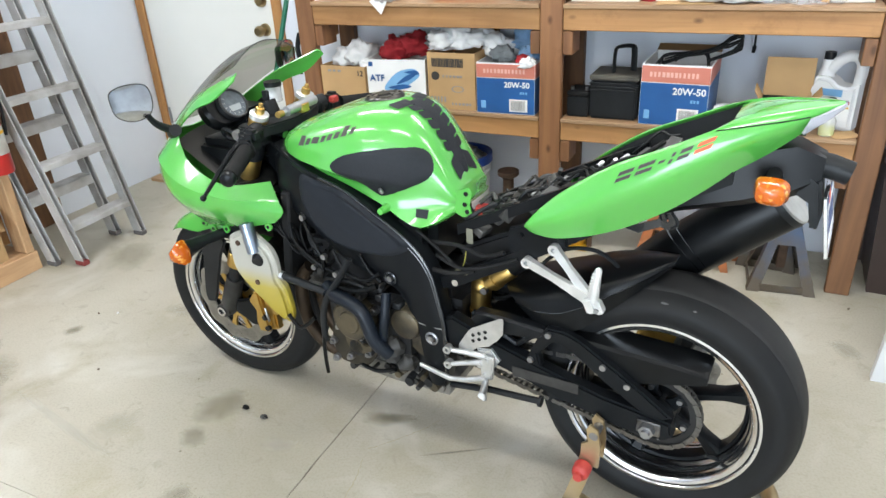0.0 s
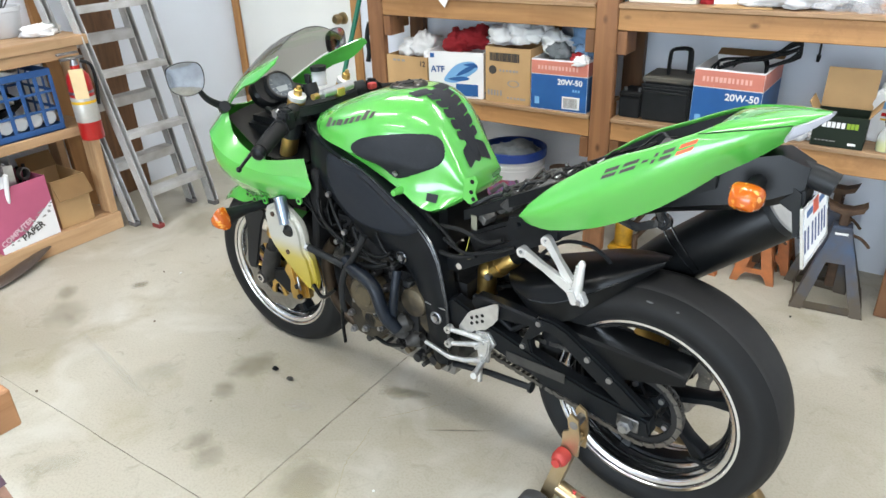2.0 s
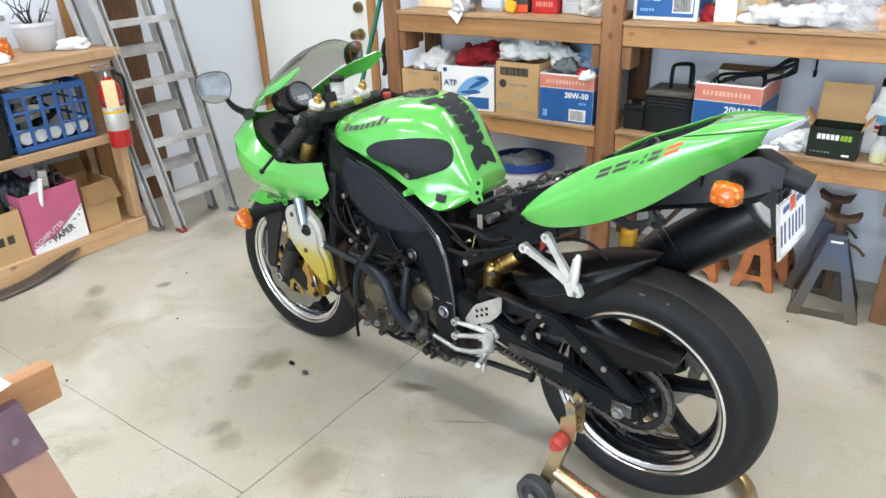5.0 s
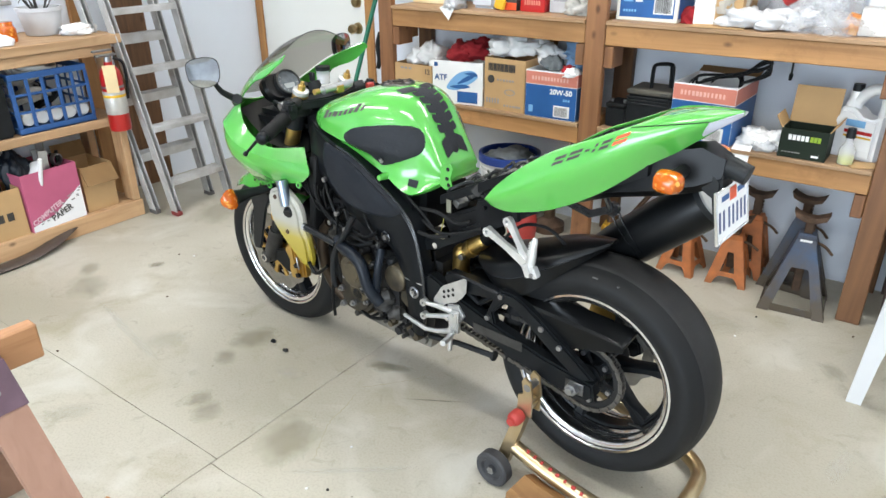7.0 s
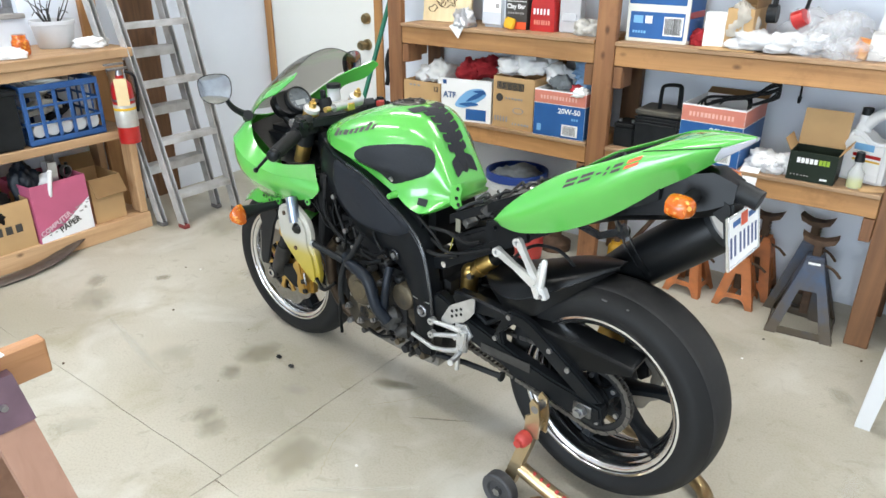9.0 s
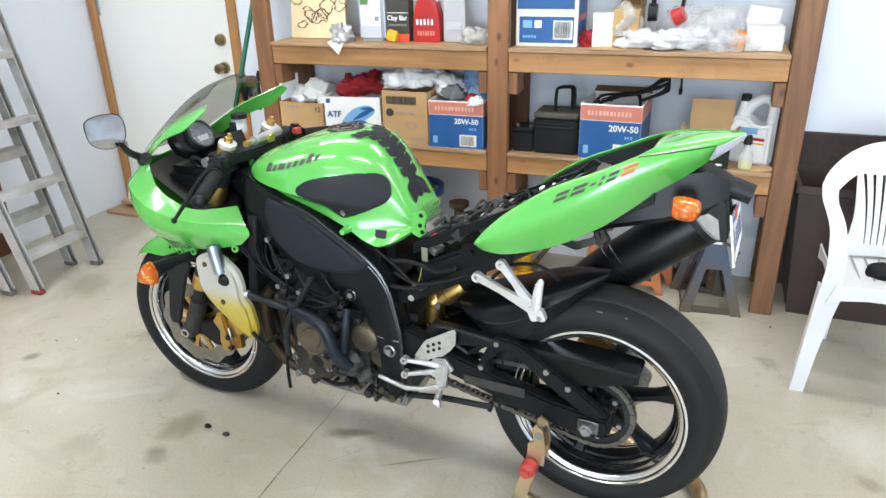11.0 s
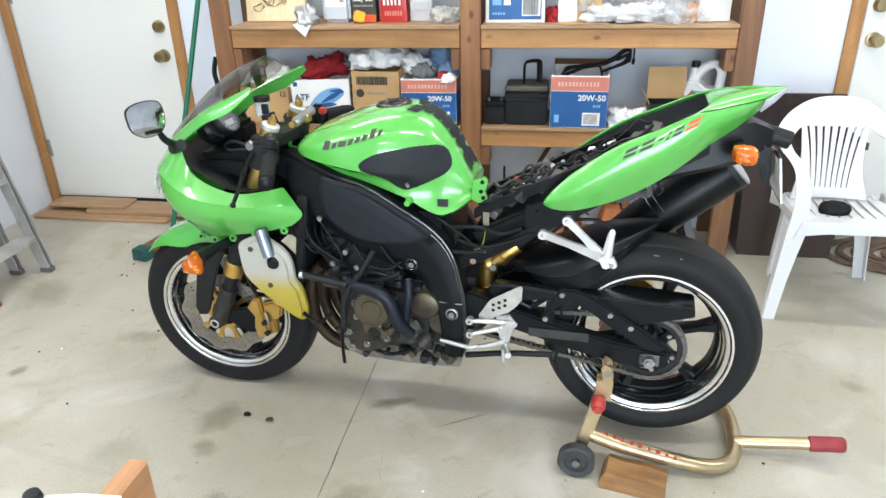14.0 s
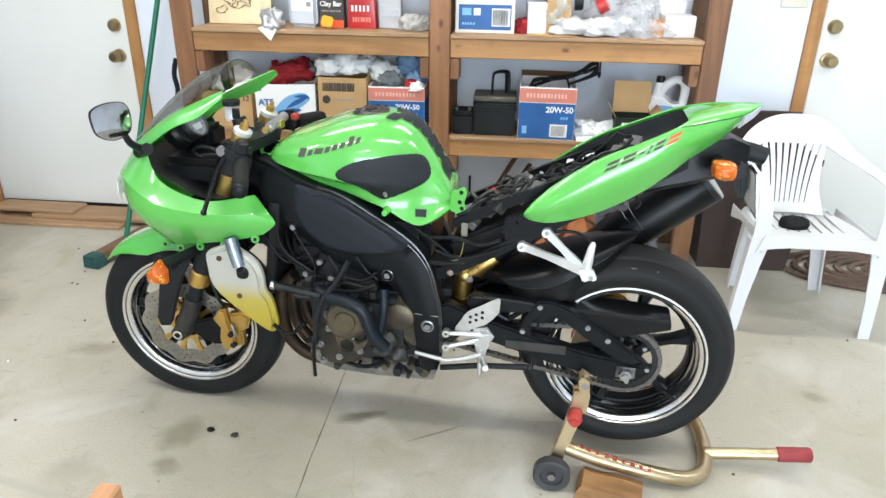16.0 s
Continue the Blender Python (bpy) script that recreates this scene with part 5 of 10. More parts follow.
# filler cap
b = B()
lathe(b, [(0.0, 0.008), (0.026, 0.008), (0.03, 0.005), (0.034, 0.009), (0.046, 0.009), (0.052, 0.003), (0.054, -0.012)], (0, 0, 0), "z", 40)
capo = part("filler_cap", b, mat("dark_cap_metal", (0.09, 0.085, 0.08), 0.3, 0.9, 0.3, 30), tank, "dark metal filler cap", at=pose(0.752, 0, 1.0145, 0, 6.0, 0))
b = B()
for i in range(7):
    a = 2 * math.pi * i / 7
    bolt(b, (0.041 * math.cos(a), 0.041 * math.sin(a), 0.008), 0.004, 0.003, (0, 0, 1))
cyl(b, (0.0, 0, 0.007), (0.0, 0, 0.011), 0.018, 0.016, 20)
part("cap_bolts", b, FRAME_BLACK, capo)
# maker's name: dark blocks in a slanted row
xs = [0.91, 0.882, 0.862, 0.833, 0.813, 0.793, 0.773, 0.752, 0.735]
for i, (a, c) in enumerate(zip(xs, xs[1:])):
    h = 0.022 if i in (0, 6) else 0.0145
    z0 = 0.92 + i * 0.0062
    g = 0.0065
    for s in (1, -1):
        o = [(a, z0), (a - 0.004, z0 + h), (c + g - 0.004, z0 + h + 0.003), (c + g, z0 + 0.003)]
        part("name_block", drape(tank, o, 0.0012, (0, -s, 0), rings=2), PRINT_DK, tank)
# tabs and blank plate on the tank's skirt
b = prism(B(), [(0.505, 0.83), (0.47, 0.845), (0.462, 0.83), (0.47, 0.8), (0.462, 0.775), (0.49, 0.765), (0.51, 0.775)], 0.085, 0.089, 0.001)
part("tank_bracket", b, GREEN, tank)
b = B()
for x, z in ((0.478, 0.828), (0.482, 0.8), (0.476, 0.782)):
    cyl(b, (x, 0.084, z), (x, 0.0905, z), 0.006, seg=12)
part("bracket_holes", b, MATTE, tank)
part("blank_plate", drape(tank, [(0.6, 0.782), (0.57, 0.779), (0.568, 0.76), (0.598, 0.763)], 0.002, rings=2), PAD, tank)
b = B()
cyl(b, (0.673, 0.13, 0.781), (0.673, 0.172, 0.781), 0.014, 0.008, 16)
part("rubber_grommet", b, GREEN, tank)

# ---- frame ----
OUTER = [(1.06, 0.89, 0.1), (1.0, 0.89, 0.138), (0.94, 0.872, 0.158), (0.875, 0.848, 0.163), (0.8, 0.826, 0.16), (0.71, 0.772, 0.154), (0.607, 0.703, 0.15), (0.553, 0.634, 0.15), (0.525, 0.54, 0.155), (0.514, 0.48, 0.157), (0.512, 0.37, 0.156), (0.527, 0.285, 0.15)]
INNER = [(1.065, 0.79, 0.1), (1.045, 0.755, 0.125), (1.01, 0.722, 0.138), (0.955, 0.688, 0.145), (0.9, 0.655, 0.15), (0.835, 0.607, 0.15), (0.745, 0.572, 0.15), (0.67, 0.548, 0.15), (0.63, 0.5, 0.154), (0.604, 0.442, 0.157), (0.592, 0.36, 0.156), (0.578, 0.288, 0.15)]
for s in (1, -1):
    out, inn_ = smooth_path(OUTER, 5), smooth_path(INNER, 5)
    b = B()
    rows = []
    for p, q in zip(out, inn_):
        row = []
        for t, h in ((0.0, -0.045), (0.004, -0.012), (0.02, -0.002), (0.05, 0.001), (0.09, -0.001), (0.14, -0.005), (0.3, 0.001), (0.5, 0.004), (0.75, 0.002), (0.92, -0.002), (0.985, -0.01), (1.0, -0.045)):
            m = p.lerp(q, t)
            row.append(V((m.x, s * (m.z + h), m.y)))
        rows.append(row)
    loft(b, rows)
    fr = part("main_frame", b, FRAME_BLACK, bike, "satin black aluminium frame spar", smooth=35)
    if s == 1:
        bpy.context.view_layer.update()
        for x, z, v in ((0.555, 0.44, 0.158), (0.673, 0.588, 0.153)):
            b = B()
            lathe(b, [(0.011, v - 0.006), (0.018, v), (0.019, v + 0.004), (0.015, v + 0.006), (0.011, v + 0.002)], (x, 0, z), "y", 24)
            ring = part("pivot_ring", b, GLOSS_BLACK if z > 0.5 else STEEL, fr, "black bolt recess" if z > 0.5 else "steel pivot ring")
            part("pivot_bolt", bolt(B(), (x, v - 0.001, z), 0.009, 0.01), STEEL, ring, "steel pivot bolt")
        SHOULDER = spline2([(0.925, 0.838), (0.865, 0.828), (0.8, 0.812), (0.745, 0.782), (0.69, 0.746), (0.608, 0.692), (0.655, 0.655), (0.72, 0.646), (0.79, 0.645), (0.862, 0.664), (0.915, 0.71), (0.938, 0.765), (0.938, 0.812)], 5)
        part("spar_cover", drape(fr, SHOULDER, 0.009, rings=12, edge=True), COVER, fr, "dark grey spar cover", smooth=60)
        for q, lift, r in ((0.03, 0.0, 0.0045), (0.1, -0.002, 0.003)):
            line = [V((m.x, m.z + lift, m.y)) for m in (p.lerp(e, q) for p, e in list(zip(out, inn_))[16:53])]
            part("spar_bead", tube(B(), line, r, 8), GLOSS_BLACK, fr)
        part("frame_seam", drape(fr, [(0.593, 0.478), (0.523, 0.474), (0.523, 0.471), (0.593, 0.475)], 0.0008, rings=2), ALU, fr)
b = B()
tube(b, [(1.1, 0, 0.93), (1.14, 0, 0.8)], 0.045, 20)
for s in (1, -1):
    loft(b, [[V((x, s * y + dy, z + dz)) for dy, dz in ((-0.02, -0.04), (0.02, -0.04), (0.02, 0.04), (-0.02, 0.04))] for x, y, z in ((1.13, 0.04, 0.85), (1.05, 0.09, 0.84), (0.98, 0.115, 0.82))])
part("steering_head", b, FRAME_BLACK, bike)
# airbox and throttle bodies under the tank
b = B()
box(b, (0.56, -0.12, 0.6), (0.95, 0.12, 0.77), 0.03, 2)
part("airbox", b, DEEP_BLACK, bike)

# ---- engine ----
b = B()
box(b, (0.6, -0.16, 0.28), (0.92, 0.15, 0.52), 0.03, 2)
box(b, (0.72, -0.13, 0.45), (0.97, 0.125, 0.66), 0.02, 2)
box(b, (0.5, -0.12, 0.33), (0.66, 0.12, 0.56), 0.03, 2)
eng = part("engine", b, ENGINE, bike, "oily black engine block")
b = B()
c = V((0.79, 0, 0.447))
lathe(b, [(0.0, 0.204), (0.03, 0.204), (0.033, 0.2), (0.052, 0.2), (0.058, 0.195), (0.06, 0.15)], c, "y", 36)
gen = part("generator_cover", b, BRONZE, eng, "bronze round engine cover")
for i in range(7):
    a = 2 * math.pi * i / 7
    b = bolt(B(), (c.x + 0.064 * math.cos(a), 0.168, c.z + 0.064 * math.sin(a)), 0.007, 0.012)
    cyl(b, (c.x + 0.064 * math.cos(a), 0.14, c.z + 0.064 * math.sin(a)), (c.x + 0.064 * math.cos(a), 0.168, c.z + 0.064 * math.sin(a)), 0.012, seg=10)
    part("cover_bolt", b, STEEL, gen)
b = B()
prism(b, spline2([(0.868, 0.438), (0.889, 0.377), (0.888, 0.308), (0.854, 0.274), (0.782, 0.284), (0.737, 0.338), (0.734, 0.426), (0.766, 0.478), (0.835, 0.47)], 4), 0.14, 0.17, 0.012)
crank = part("crankcase_cover", b, mat("oily_dark_bronze", (0.05, 0.042, 0.03), 0.45, 0.6, 0.5, 24, bump=0.2, stain=(0.014, 0.013, 0.012)), eng, "oily dark bronze crankcase cover")
for x, z in ((0.847, 0.407), (0.747, 0.418), (0.871, 0.294), (0.754, 0.341), (0.82, 0.313), (0.876, 0.35)):
    part("cover_bolt", cyl(bolt(B(), (x, 0.178, z), 0.007, 0.01), (x, 0.165, z), (x, 0.18, z), 0.011, seg=10), STEEL, crank)
part("cover_plate", lathe(B(), [(0.0, 0.182), (0.022, 0.182), (0.03, 0.178), (0.033, 0.165)], (0.792, 0, 0.356), "y", 24), ENGINE, crank, "dark round inspection plate")
b = B()
prism(b, spline2([(0.83, 0.41), (0.82, 0.35), (0.785, 0.335), (0.745, 0.35), (0.73, 0.385), (0.76, 0.37), (0.79, 0.39)], 4), 0.17, 0.182, 0.006)
part("cover_rib", b, BRONZE, eng)
b = B()
lathe(b, [(0.0, 0.166), (0.03, 0.166), (0.042, 0.16), (0.046, 0.15), (0.046, 0.1)], (0.638, 0, 0.457), "y", 32)
prism(b, spline2([(0.675, 0.49), (0.621, 0.512), (0.598, 0.445), (0.582, 0.37), (0.592, 0.355), (0.615, 0.36), (0.645, 0.385), (0.676, 0.41)], 4), 0.1, 0.142, 0.01)
part("sprocket_cover", b, BRONZE, eng, "bronze sprocket cover")
# oil pan and underside
b = B()
prism(b, [(0.96, 0.29), (0.94, 0.235), (0.88, 0.21), (0.72, 0.205), (0.55, 0.212), (0.54, 0.25), (0.6, 0.3), (0.85, 0.31)], -0.1, 0.11, 0.015)
part("oil_pan", b, PAN_ALLOY, eng, "grimy alloy oil pan")
random.seed(4)
for i in range(30):
    x, z = 0.56 + random.random() * 0.32, 0.245 + random.random() * 0.09
    r = 0.006 + random.random() * 0.012
    part("boss", cyl(B(), (x, 0.1, z), (x, 0.128 + random.random() * 0.03, z), r, r * 0.8, 10), (GRIME, ENGINE, BRONZE)[i % 3], eng)
for i in range(14):
    x, z = 0.64 + random.random() * 0.28, 0.48 + random.random() * 0.06
    part("bracket", box(B(), (x, 0.12, z), (x + 0.02 + 0.03 * random.random(), 0.158, z + 0.015 + 0.02 * random.random()), 0.004), (ENGINE, GRIME, BLACK)[i % 3], eng)
# exhaust down pipes
for k in range(4):
    v = -0.12 + k * 0.085
    b = B()
    tube(b, [(0.96, v, 0.55), (1.0, v, 0.5), (1.01, v, 0.42), (1.0, v * 0.9, 0.33), (0.95, v * 0.75, 0.26), (0.86, v * 0.5, 0.225), (0.7, v * 0.3, 0.215)], 0.02, 14, 5)
    part("down_pipe", b, mat("burnt_steel", (0.065, 0.045, 0.03), 0.48, 0.9, 0.5, 10, stain=(0.02, 0.018, 0.017)) if k == 0 else bpy.data.materials["burnt_steel"], bike, "heat-stained steel exhaust pipe")
# radiator
b = B()
box(b, (1.02, -0.16, 0.37), (1.05, 0.16, 0.66), 0.006, m=pose(0.06, 0, -0.02, 0, -8, 0))
rad = part("radiator", b, MATTE, bike)
b = B()
for k in range(40):
    z = 0.385 + k * 0.0068
    box(b, (1.048, -0.15, z), (1.054, 0.15, z + 0.003), m=pose(0.06, 0, -0.02, 0, -8, 0))
part("radiator_fins", b, GRIME, rad)
# hoses and cables
HOSES = [
    ([(0.87, 0.18, 0.53), (0.82, 0.2, 0.522), (0.777, 0.208, 0.519), (0.733, 0.21, 0.495), (0.705, 0.208, 0.42), (0.675, 0.19, 0.372)], 0.0195),
    ([(0.68, 0.17, 0.55), (0.675, 0.19, 0.5), (0.685, 0.19, 0.44), (0.7, 0.18, 0.39)], 0.0125),
    ([(0.891, 0.2, 0.25), (0.891, 0.202, 0.3), (0.888, 0.202, 0.36), (0.884, 0.2, 0.4)], 0.0055),
    ([(1.0, 0.15, 0.7), (0.97, 0.17, 0.64), (0.9, 0.17, 0.59), (0.86, 0.15, 0.56)], 0.005),
    ([(1.02, 0.14, 0.66), (0.95, 0.17, 0.61), (0.88, 0.17, 0.57)], 0.004),
    ([(0.98, 0.13, 0.74), (0.92, 0.165, 0.67), (0.88, 0.17, 0.6), (0.9, 0.16, 0.54)], 0.005),
    ([(0.84, 0.18, 0.56), (0.78, 0.19, 0.57), (0.72, 0.18, 0.555)], 0.006),
    ([(0.82, 0.18, 0.535), (0.75, 0.19, 0.55), (0.7, 0.18, 0.57)], 0.008),
    ([(1.01, 0.2, 0.412), (0.96, 0.21, 0.39), (0.91, 0.2, 0.43)], 0.006),
    ([(0.86, 0.15, 0.3), (0.76, 0.16, 0.275), (0.68, 0.16, 0.3)], 0.006),
    ([(0.76, 0.16, 0.64), (0.73, 0.165, 0.6), (0.7, 0.162, 0.575)], 0.004),
    ([(0.84, 0.17, 0.64), (0.8, 0.18, 0.59), (0.74, 0.175, 0.575), (0.7, 0.165, 0.6)], 0.005),
]
for k, (p, r) in enumerate(HOSES):
    part("hose", tube(B(), p, r, 12, 6), HOSE if r > 0.0122 else DEEP_BLACK, bike, "blue-black coolant hose" if r > 0.012 else "black rubber hose")
b = B()
for x, y, z in ((0.69, 0.18, 0.375), (0.675, 0.182, 0.4), (0.645, 0.17, 0.35)):
    crumple(b, (x, y - 0.02, z - 0.02), (0.03, 0.025, 0.03), x * 9, 0.5, 14, 9)
part("pump_housing", b, GRIME, bike, "grimy water pump")
part("hose", tube(B(), [(0.885, 0.195, 0.36), (0.88, 0.203, 0.4), (0.872, 0.206, 0.457), (0.85, 0.205, 0.516), (0.81, 0.2, 0.573), (0.77, 0.195, 0.642)], [0.009, 0.012, 0.014, 0.0135, 0.012, 0.0095], 12, 5, 0.7), BLACK, bike, "black rubber strap")
# crash protector bar
b = B()
tube(b, [(0.99, 0.215, 0.552), (0.86, 0.2, 0.525)], 0.011, 12)
sl = part("engine_mount_bolt", b, BLACK, bike)
b = B()
tube(b, [(1.0, 0.217, 0.5545), (0.987, 0.214, 0.55)], 0.012, 6)
part("bolt_head", b, ALU, sl)
for x, y, z in ((0.908, 0.17, 0.579), (0.83, 0.176, 0.577), (0.944, 0.15, 0.711), (0.86, 0.18, 0.625)):
    part("frame_bolt", bolt(B(), (x, y, z), 0.0085, 0.012), STEEL, bike, "bright bolt head")
# coolant bottle
b = prism(B(), spline2([(1.2, 0.622), (1.16, 0.645), (1.122, 0.655), (1.085, 0.635), (1.05, 0.608), (1.034, 0.57), (1.03, 0.52), (1.012, 0.49), (1.0, 0.42), (1.012, 0.386), (1.04, 0.388), (1.1, 0.428), (1.16, 0.478), (1.194, 0.52), (1.203, 0.575)], 4), 0.165, 0.205, 0.014, seg=3)
bot = part("coolant_bottle", b, FLUID, bike, "milky plastic coolant bottle, yellow liquid below")
b = B()
cyl(b, (1.118, 0.198, 0.68), (1.096, 0.206, 0.598), 0.0195, 0.0195, 18)
part("filler_neck", b, mat("blue_grey_alloy", (0.3, 0.35, 0.42), 0.3, 0.9, 0.35, 18), bot, "blue-grey shiny filler neck")
cyl_b = B()
cyl(cyl_b, (1.088, 0.2, 0.578), (1.084, 0.214, 0.572), 0.02, 0.016, 18)
part("bottle_cap", cyl_b, BLACK, bot)
for x, z in ((1.155, 0.615), (1.105, 0.5)):
    part("bottle_boss", cyl(B(), (x, 0.204, z), (x, 0.2085, z), 0.008, seg=12), RUST, bot)

# ---- rear end ----
# swing arm: lower beams, truss and axle plates
for s in (1, -1):
    b = B()
    SA = [(0.53, 0.50), (0.5, 0.515), (0.4, 0.478), (0.25, 0.435), (0.1, 0.4), (0.03, 0.392), (-0.055, 0.378), (-0.062, 0.345), (-0.04, 0.325), (0.05, 0.325), (0.2, 0.355), (0.38, 0.405), (0.5, 0.42), (0.53, 0.42)]
    prism(b, SA, s * 0.11, s * 0.15, 0.006)
    arm = part("swing_arm", b, FRAME_BLACK, bike, "black alloy swing arm")
    b = B()
    prism(b, [(0.265, 0.523), (0.245, 0.549), (0.2, 0.549), (0.164, 0.536), (0.09, 0.49), (0.01, 0.439), (-0.055, 0.392), (-0.03, 0.378), (0.01, 0.383), (0.1, 0.44), (0.2, 0.512), (0.231, 0.512), (0.267, 0.471), (0.255, 0.43), (0.3, 0.44)], s * 0.12, s * 0.147, 0.005)
    part("truss", b, FRAME_BLACK, arm)
    b = B()
    loft(b, [[V((x, s * y, z)) for y, z in ((0.108, z0), (0.108, z1 - 0.006), (0.114, z1), (0.138, z1), (0.144, z1 - 0.006), (0.144, z0))] for x, z0, z1 in ((0.445, 0.52, 0.53), (0.43, 0.5, 0.545), (0.36, 0.5, 0.545), (0.255, 0.515, 0.538))])
    part("upper_beam", b, FRAME_BLACK, arm, "long black upper beam")
    b = B()
    for (x0, z0), (x1, z1) in (((0.45, 0.53), (0.33, 0.47)), ((0.33, 0.47), (0.27, 0.52))):
        tube(b, [(x0, s * 0.125, z0), (x1, s * 0.125, z1)], 0.008, 8)
    part("web", b, FRAME_BLACK, arm)
    if s == 1:
        part("maker_strip", box(B(), (0.16, 0.1525, 0.392), (0.33, 0.1535, 0.42), m=pose(0, 0, 0)), GRIME, arm, "worn grey lettering strip")
        for x, z in ((0.24, 0.533), (0.284, 0.451), (0.106, 0.484), (0.048, 0.45)):
            part("truss_bolt", bolt(B(), (x, 0.147, z), 0.008, 0.006), STEEL, arm)
        b = B()
        box(b, (-0.036, 0.153, 0.34), (0.018, 0.158, 0.376), 0.004)
        part("axle_block", b, WORN_STEEL, arm, "worn steel axle adjuster block")
        b = B()
        bolt(b, (RA.x, 0.16, RA.z), 0.019, 0.014)
        cyl(b, (RA.x, 0.17, RA.z), (RA.x, 0.184, RA.z), 0.01, seg=14)
        part("axle_nut", b, STEEL, arm, "steel axle nut")
part("swing_arm_bridge", box(B(), (0.33, -0.115, 0.42), (0.45, 0.115, 0.5), 0.015, 2), FRAME_BLACK, bike)
# chain guard
b = loft(B(), [[V((x, y, z)) for y, z in ((0.05, zt + 0.01), (0.119, zt + 0.002), (0.125, zt - 0.005), (0.126, zb), (0.12, zb), (0.118, zt - 0.008), (0.05, zt + 0.004))] for x, zt, zb in ((0.225, 0.528, 0.505), (0.15, 0.523, 0.472), (0.052, 0.521, 0.444), (-0.04, 0.518, 0.469), (-0.108, 0.513, 0.489), (-0.116, 0.506, 0.492))])
part("chain_guard", b, DEEP_BLACK, bike, "black plastic chain guard")
# rear hugger over the tyre
RIDGE = [(0.41, 0.585), (0.33, 0.607), (0.25, 0.638), (0.16, 0.678), (0.08, 0.704), (-0.004, 0.722)]
SHOULDER = [(0.375, 0.075, 0.584), (0.32, 0.095, 0.598), (0.24, 0.1, 0.626), (0.15, 0.092, 0.664), (0.07, 0.06, 0.694), (-0.004, 0.016, 0.72)]
CREASE = [(0.345, 0.1, 0.575), (0.285, 0.122, 0.573), (0.22, 0.128, 0.588), (0.15, 0.118, 0.625), (0.07, 0.078, 0.672), (-0.002, 0.02, 0.714)]
HEM = [(0.325, 0.098, 0.555), (0.275, 0.115, 0.538), (0.19, 0.126, 0.548), (0.145, 0.115, 0.58), (0.066, 0.072, 0.652), (0.003, 0.018, 0.706)]
fl = [[(x, y * s, z) for x, y, z in q] for q, s in ((CREASE, 1), (SHOULDER, 1))]
fr = [[(x, y * s, z) for x, y, z in q] for q, s in ((SHOULDER, -1), (CREASE, -1))]
hug = part("rear_hugger", shell(B(), fl + [[(x, 0.0, z) for x, z in RIDGE]] + fr, 5, 0.003), DEEP_BLACK, bike, "black plastic rear hugger")
for s in (1, -1):
    part("hugger_flank", shell(B(), [[(x, y * s, z) for x, y, z in q] for q in (CREASE, HEM)], 5, 0.003), DEEP_BLACK, hug)
part("flank_edge", tube(B(), [V(p) + V((0, 0.001, 0)) for p in CREASE[1:5]], 0.0016, 6, 5), GLOSS_BLACK, hug)
# matte black plate added to darken the gap before the hugger
part("inner_shield", prism(B(), [(0.48, 0.5), (0.475, 0.59), (0.4, 0.615), (0.33, 0.615), (0.3, 0.6), (0.3, 0.5)], -0.04, -0.03, 0.003), MATTE, hug)
# shock absorber
b = B()
tube(b, [(0.477, 0.035, 0.43), (0.474, 0.036, 0.5), (0.47, 0.037, 0.553)], [0.026, 0.027, 0.027], 20)
tube(b, [(0.475, 0.036, 0.478), (0.474, 0.036, 0.488)], 0.03, 20)
sphere(b, (0.468, 0.037, 0.556), 0.029, u=20, v=12)
tube(b, [(0.468, 0.037, 0.556), (0.44, 0.037, 0.574), (0.439, 0.037, 0.575), (0.425, 0.037, 0.588), (0.424, 0.037, 0.589), (0.385, 0.037, 0.623), (0.38, 0.037, 0.627)], [0.02, 0.02, 0.028, 0.028, 0.025, 0.025, 0.021], 20)
sh = part("rear_shock", b, GOLD, bike, "gold rear shock absorber")
part("shock_body", tube(B(), [(0.382, 0.037, 0.6255), (0.33, 0.037, 0.672)], [0.022, 0.02], 18), DEEP_BLACK, sh, "black shock body")
hp = [(0.44 + 0.034 * math.cos(k * 0.7), -0.03 + 0.034 * math.sin(k * 0.7), 0.42 + k * 0.0042) for k in range(50)]
part("spring", tube(B(), hp, 0.006, 8), BLACK, sh)
part("shock_bolt", bolt(B(), (0.451, 0.055, 0.556), 0.0105, 0.012), STEEL, sh, "bright pivot bolt")
# subframe
for s in (1, -1):
    b = B()
    loft(b, [[V((x, s * y + dy, z + dz)) for dy, dz in ((-0.012, -0.018), (0.012, -0.018), (0.012, 0.018), (-0.012, 0.018))] for x, y, z in ((0.54, 0.112, 0.592), (0.498, 0.112, 0.606), (0.36, 0.108, 0.685), (0.23, 0.1, 0.762), (0.05, 0.08, 0.87), (-0.1, 0.06, 0.95))])
    sf = part("subframe_rail", b, FRAME_BLACK, bike, "black subframe rail")
    if s == 1:
        for x, z, r, mt in ((0.498, 0.601, 0.01, CHROME), (0.303, 0.7, 0.008, STEEL), (0.238, 0.747, 0.008, STEEL), (0.322, 0.763, 0.006, FRAME_BLACK)):
            part("rail_bolt", bolt(B(), (x, 0.118, z), r, 0.009), mt, sf)
b = prism(B(), [(0.357, 0.752), (0.352, 0.776), (0.319, 0.787), (0.279, 0.8), (0.218, 0.8), (0.214, 0.75), (0.245, 0.733), (0.35, 0.7)], 0.1, 0.117, 0.003)
part("subframe_plate", b, FRAME_BLACK, bike, "black frame plate under the tail")
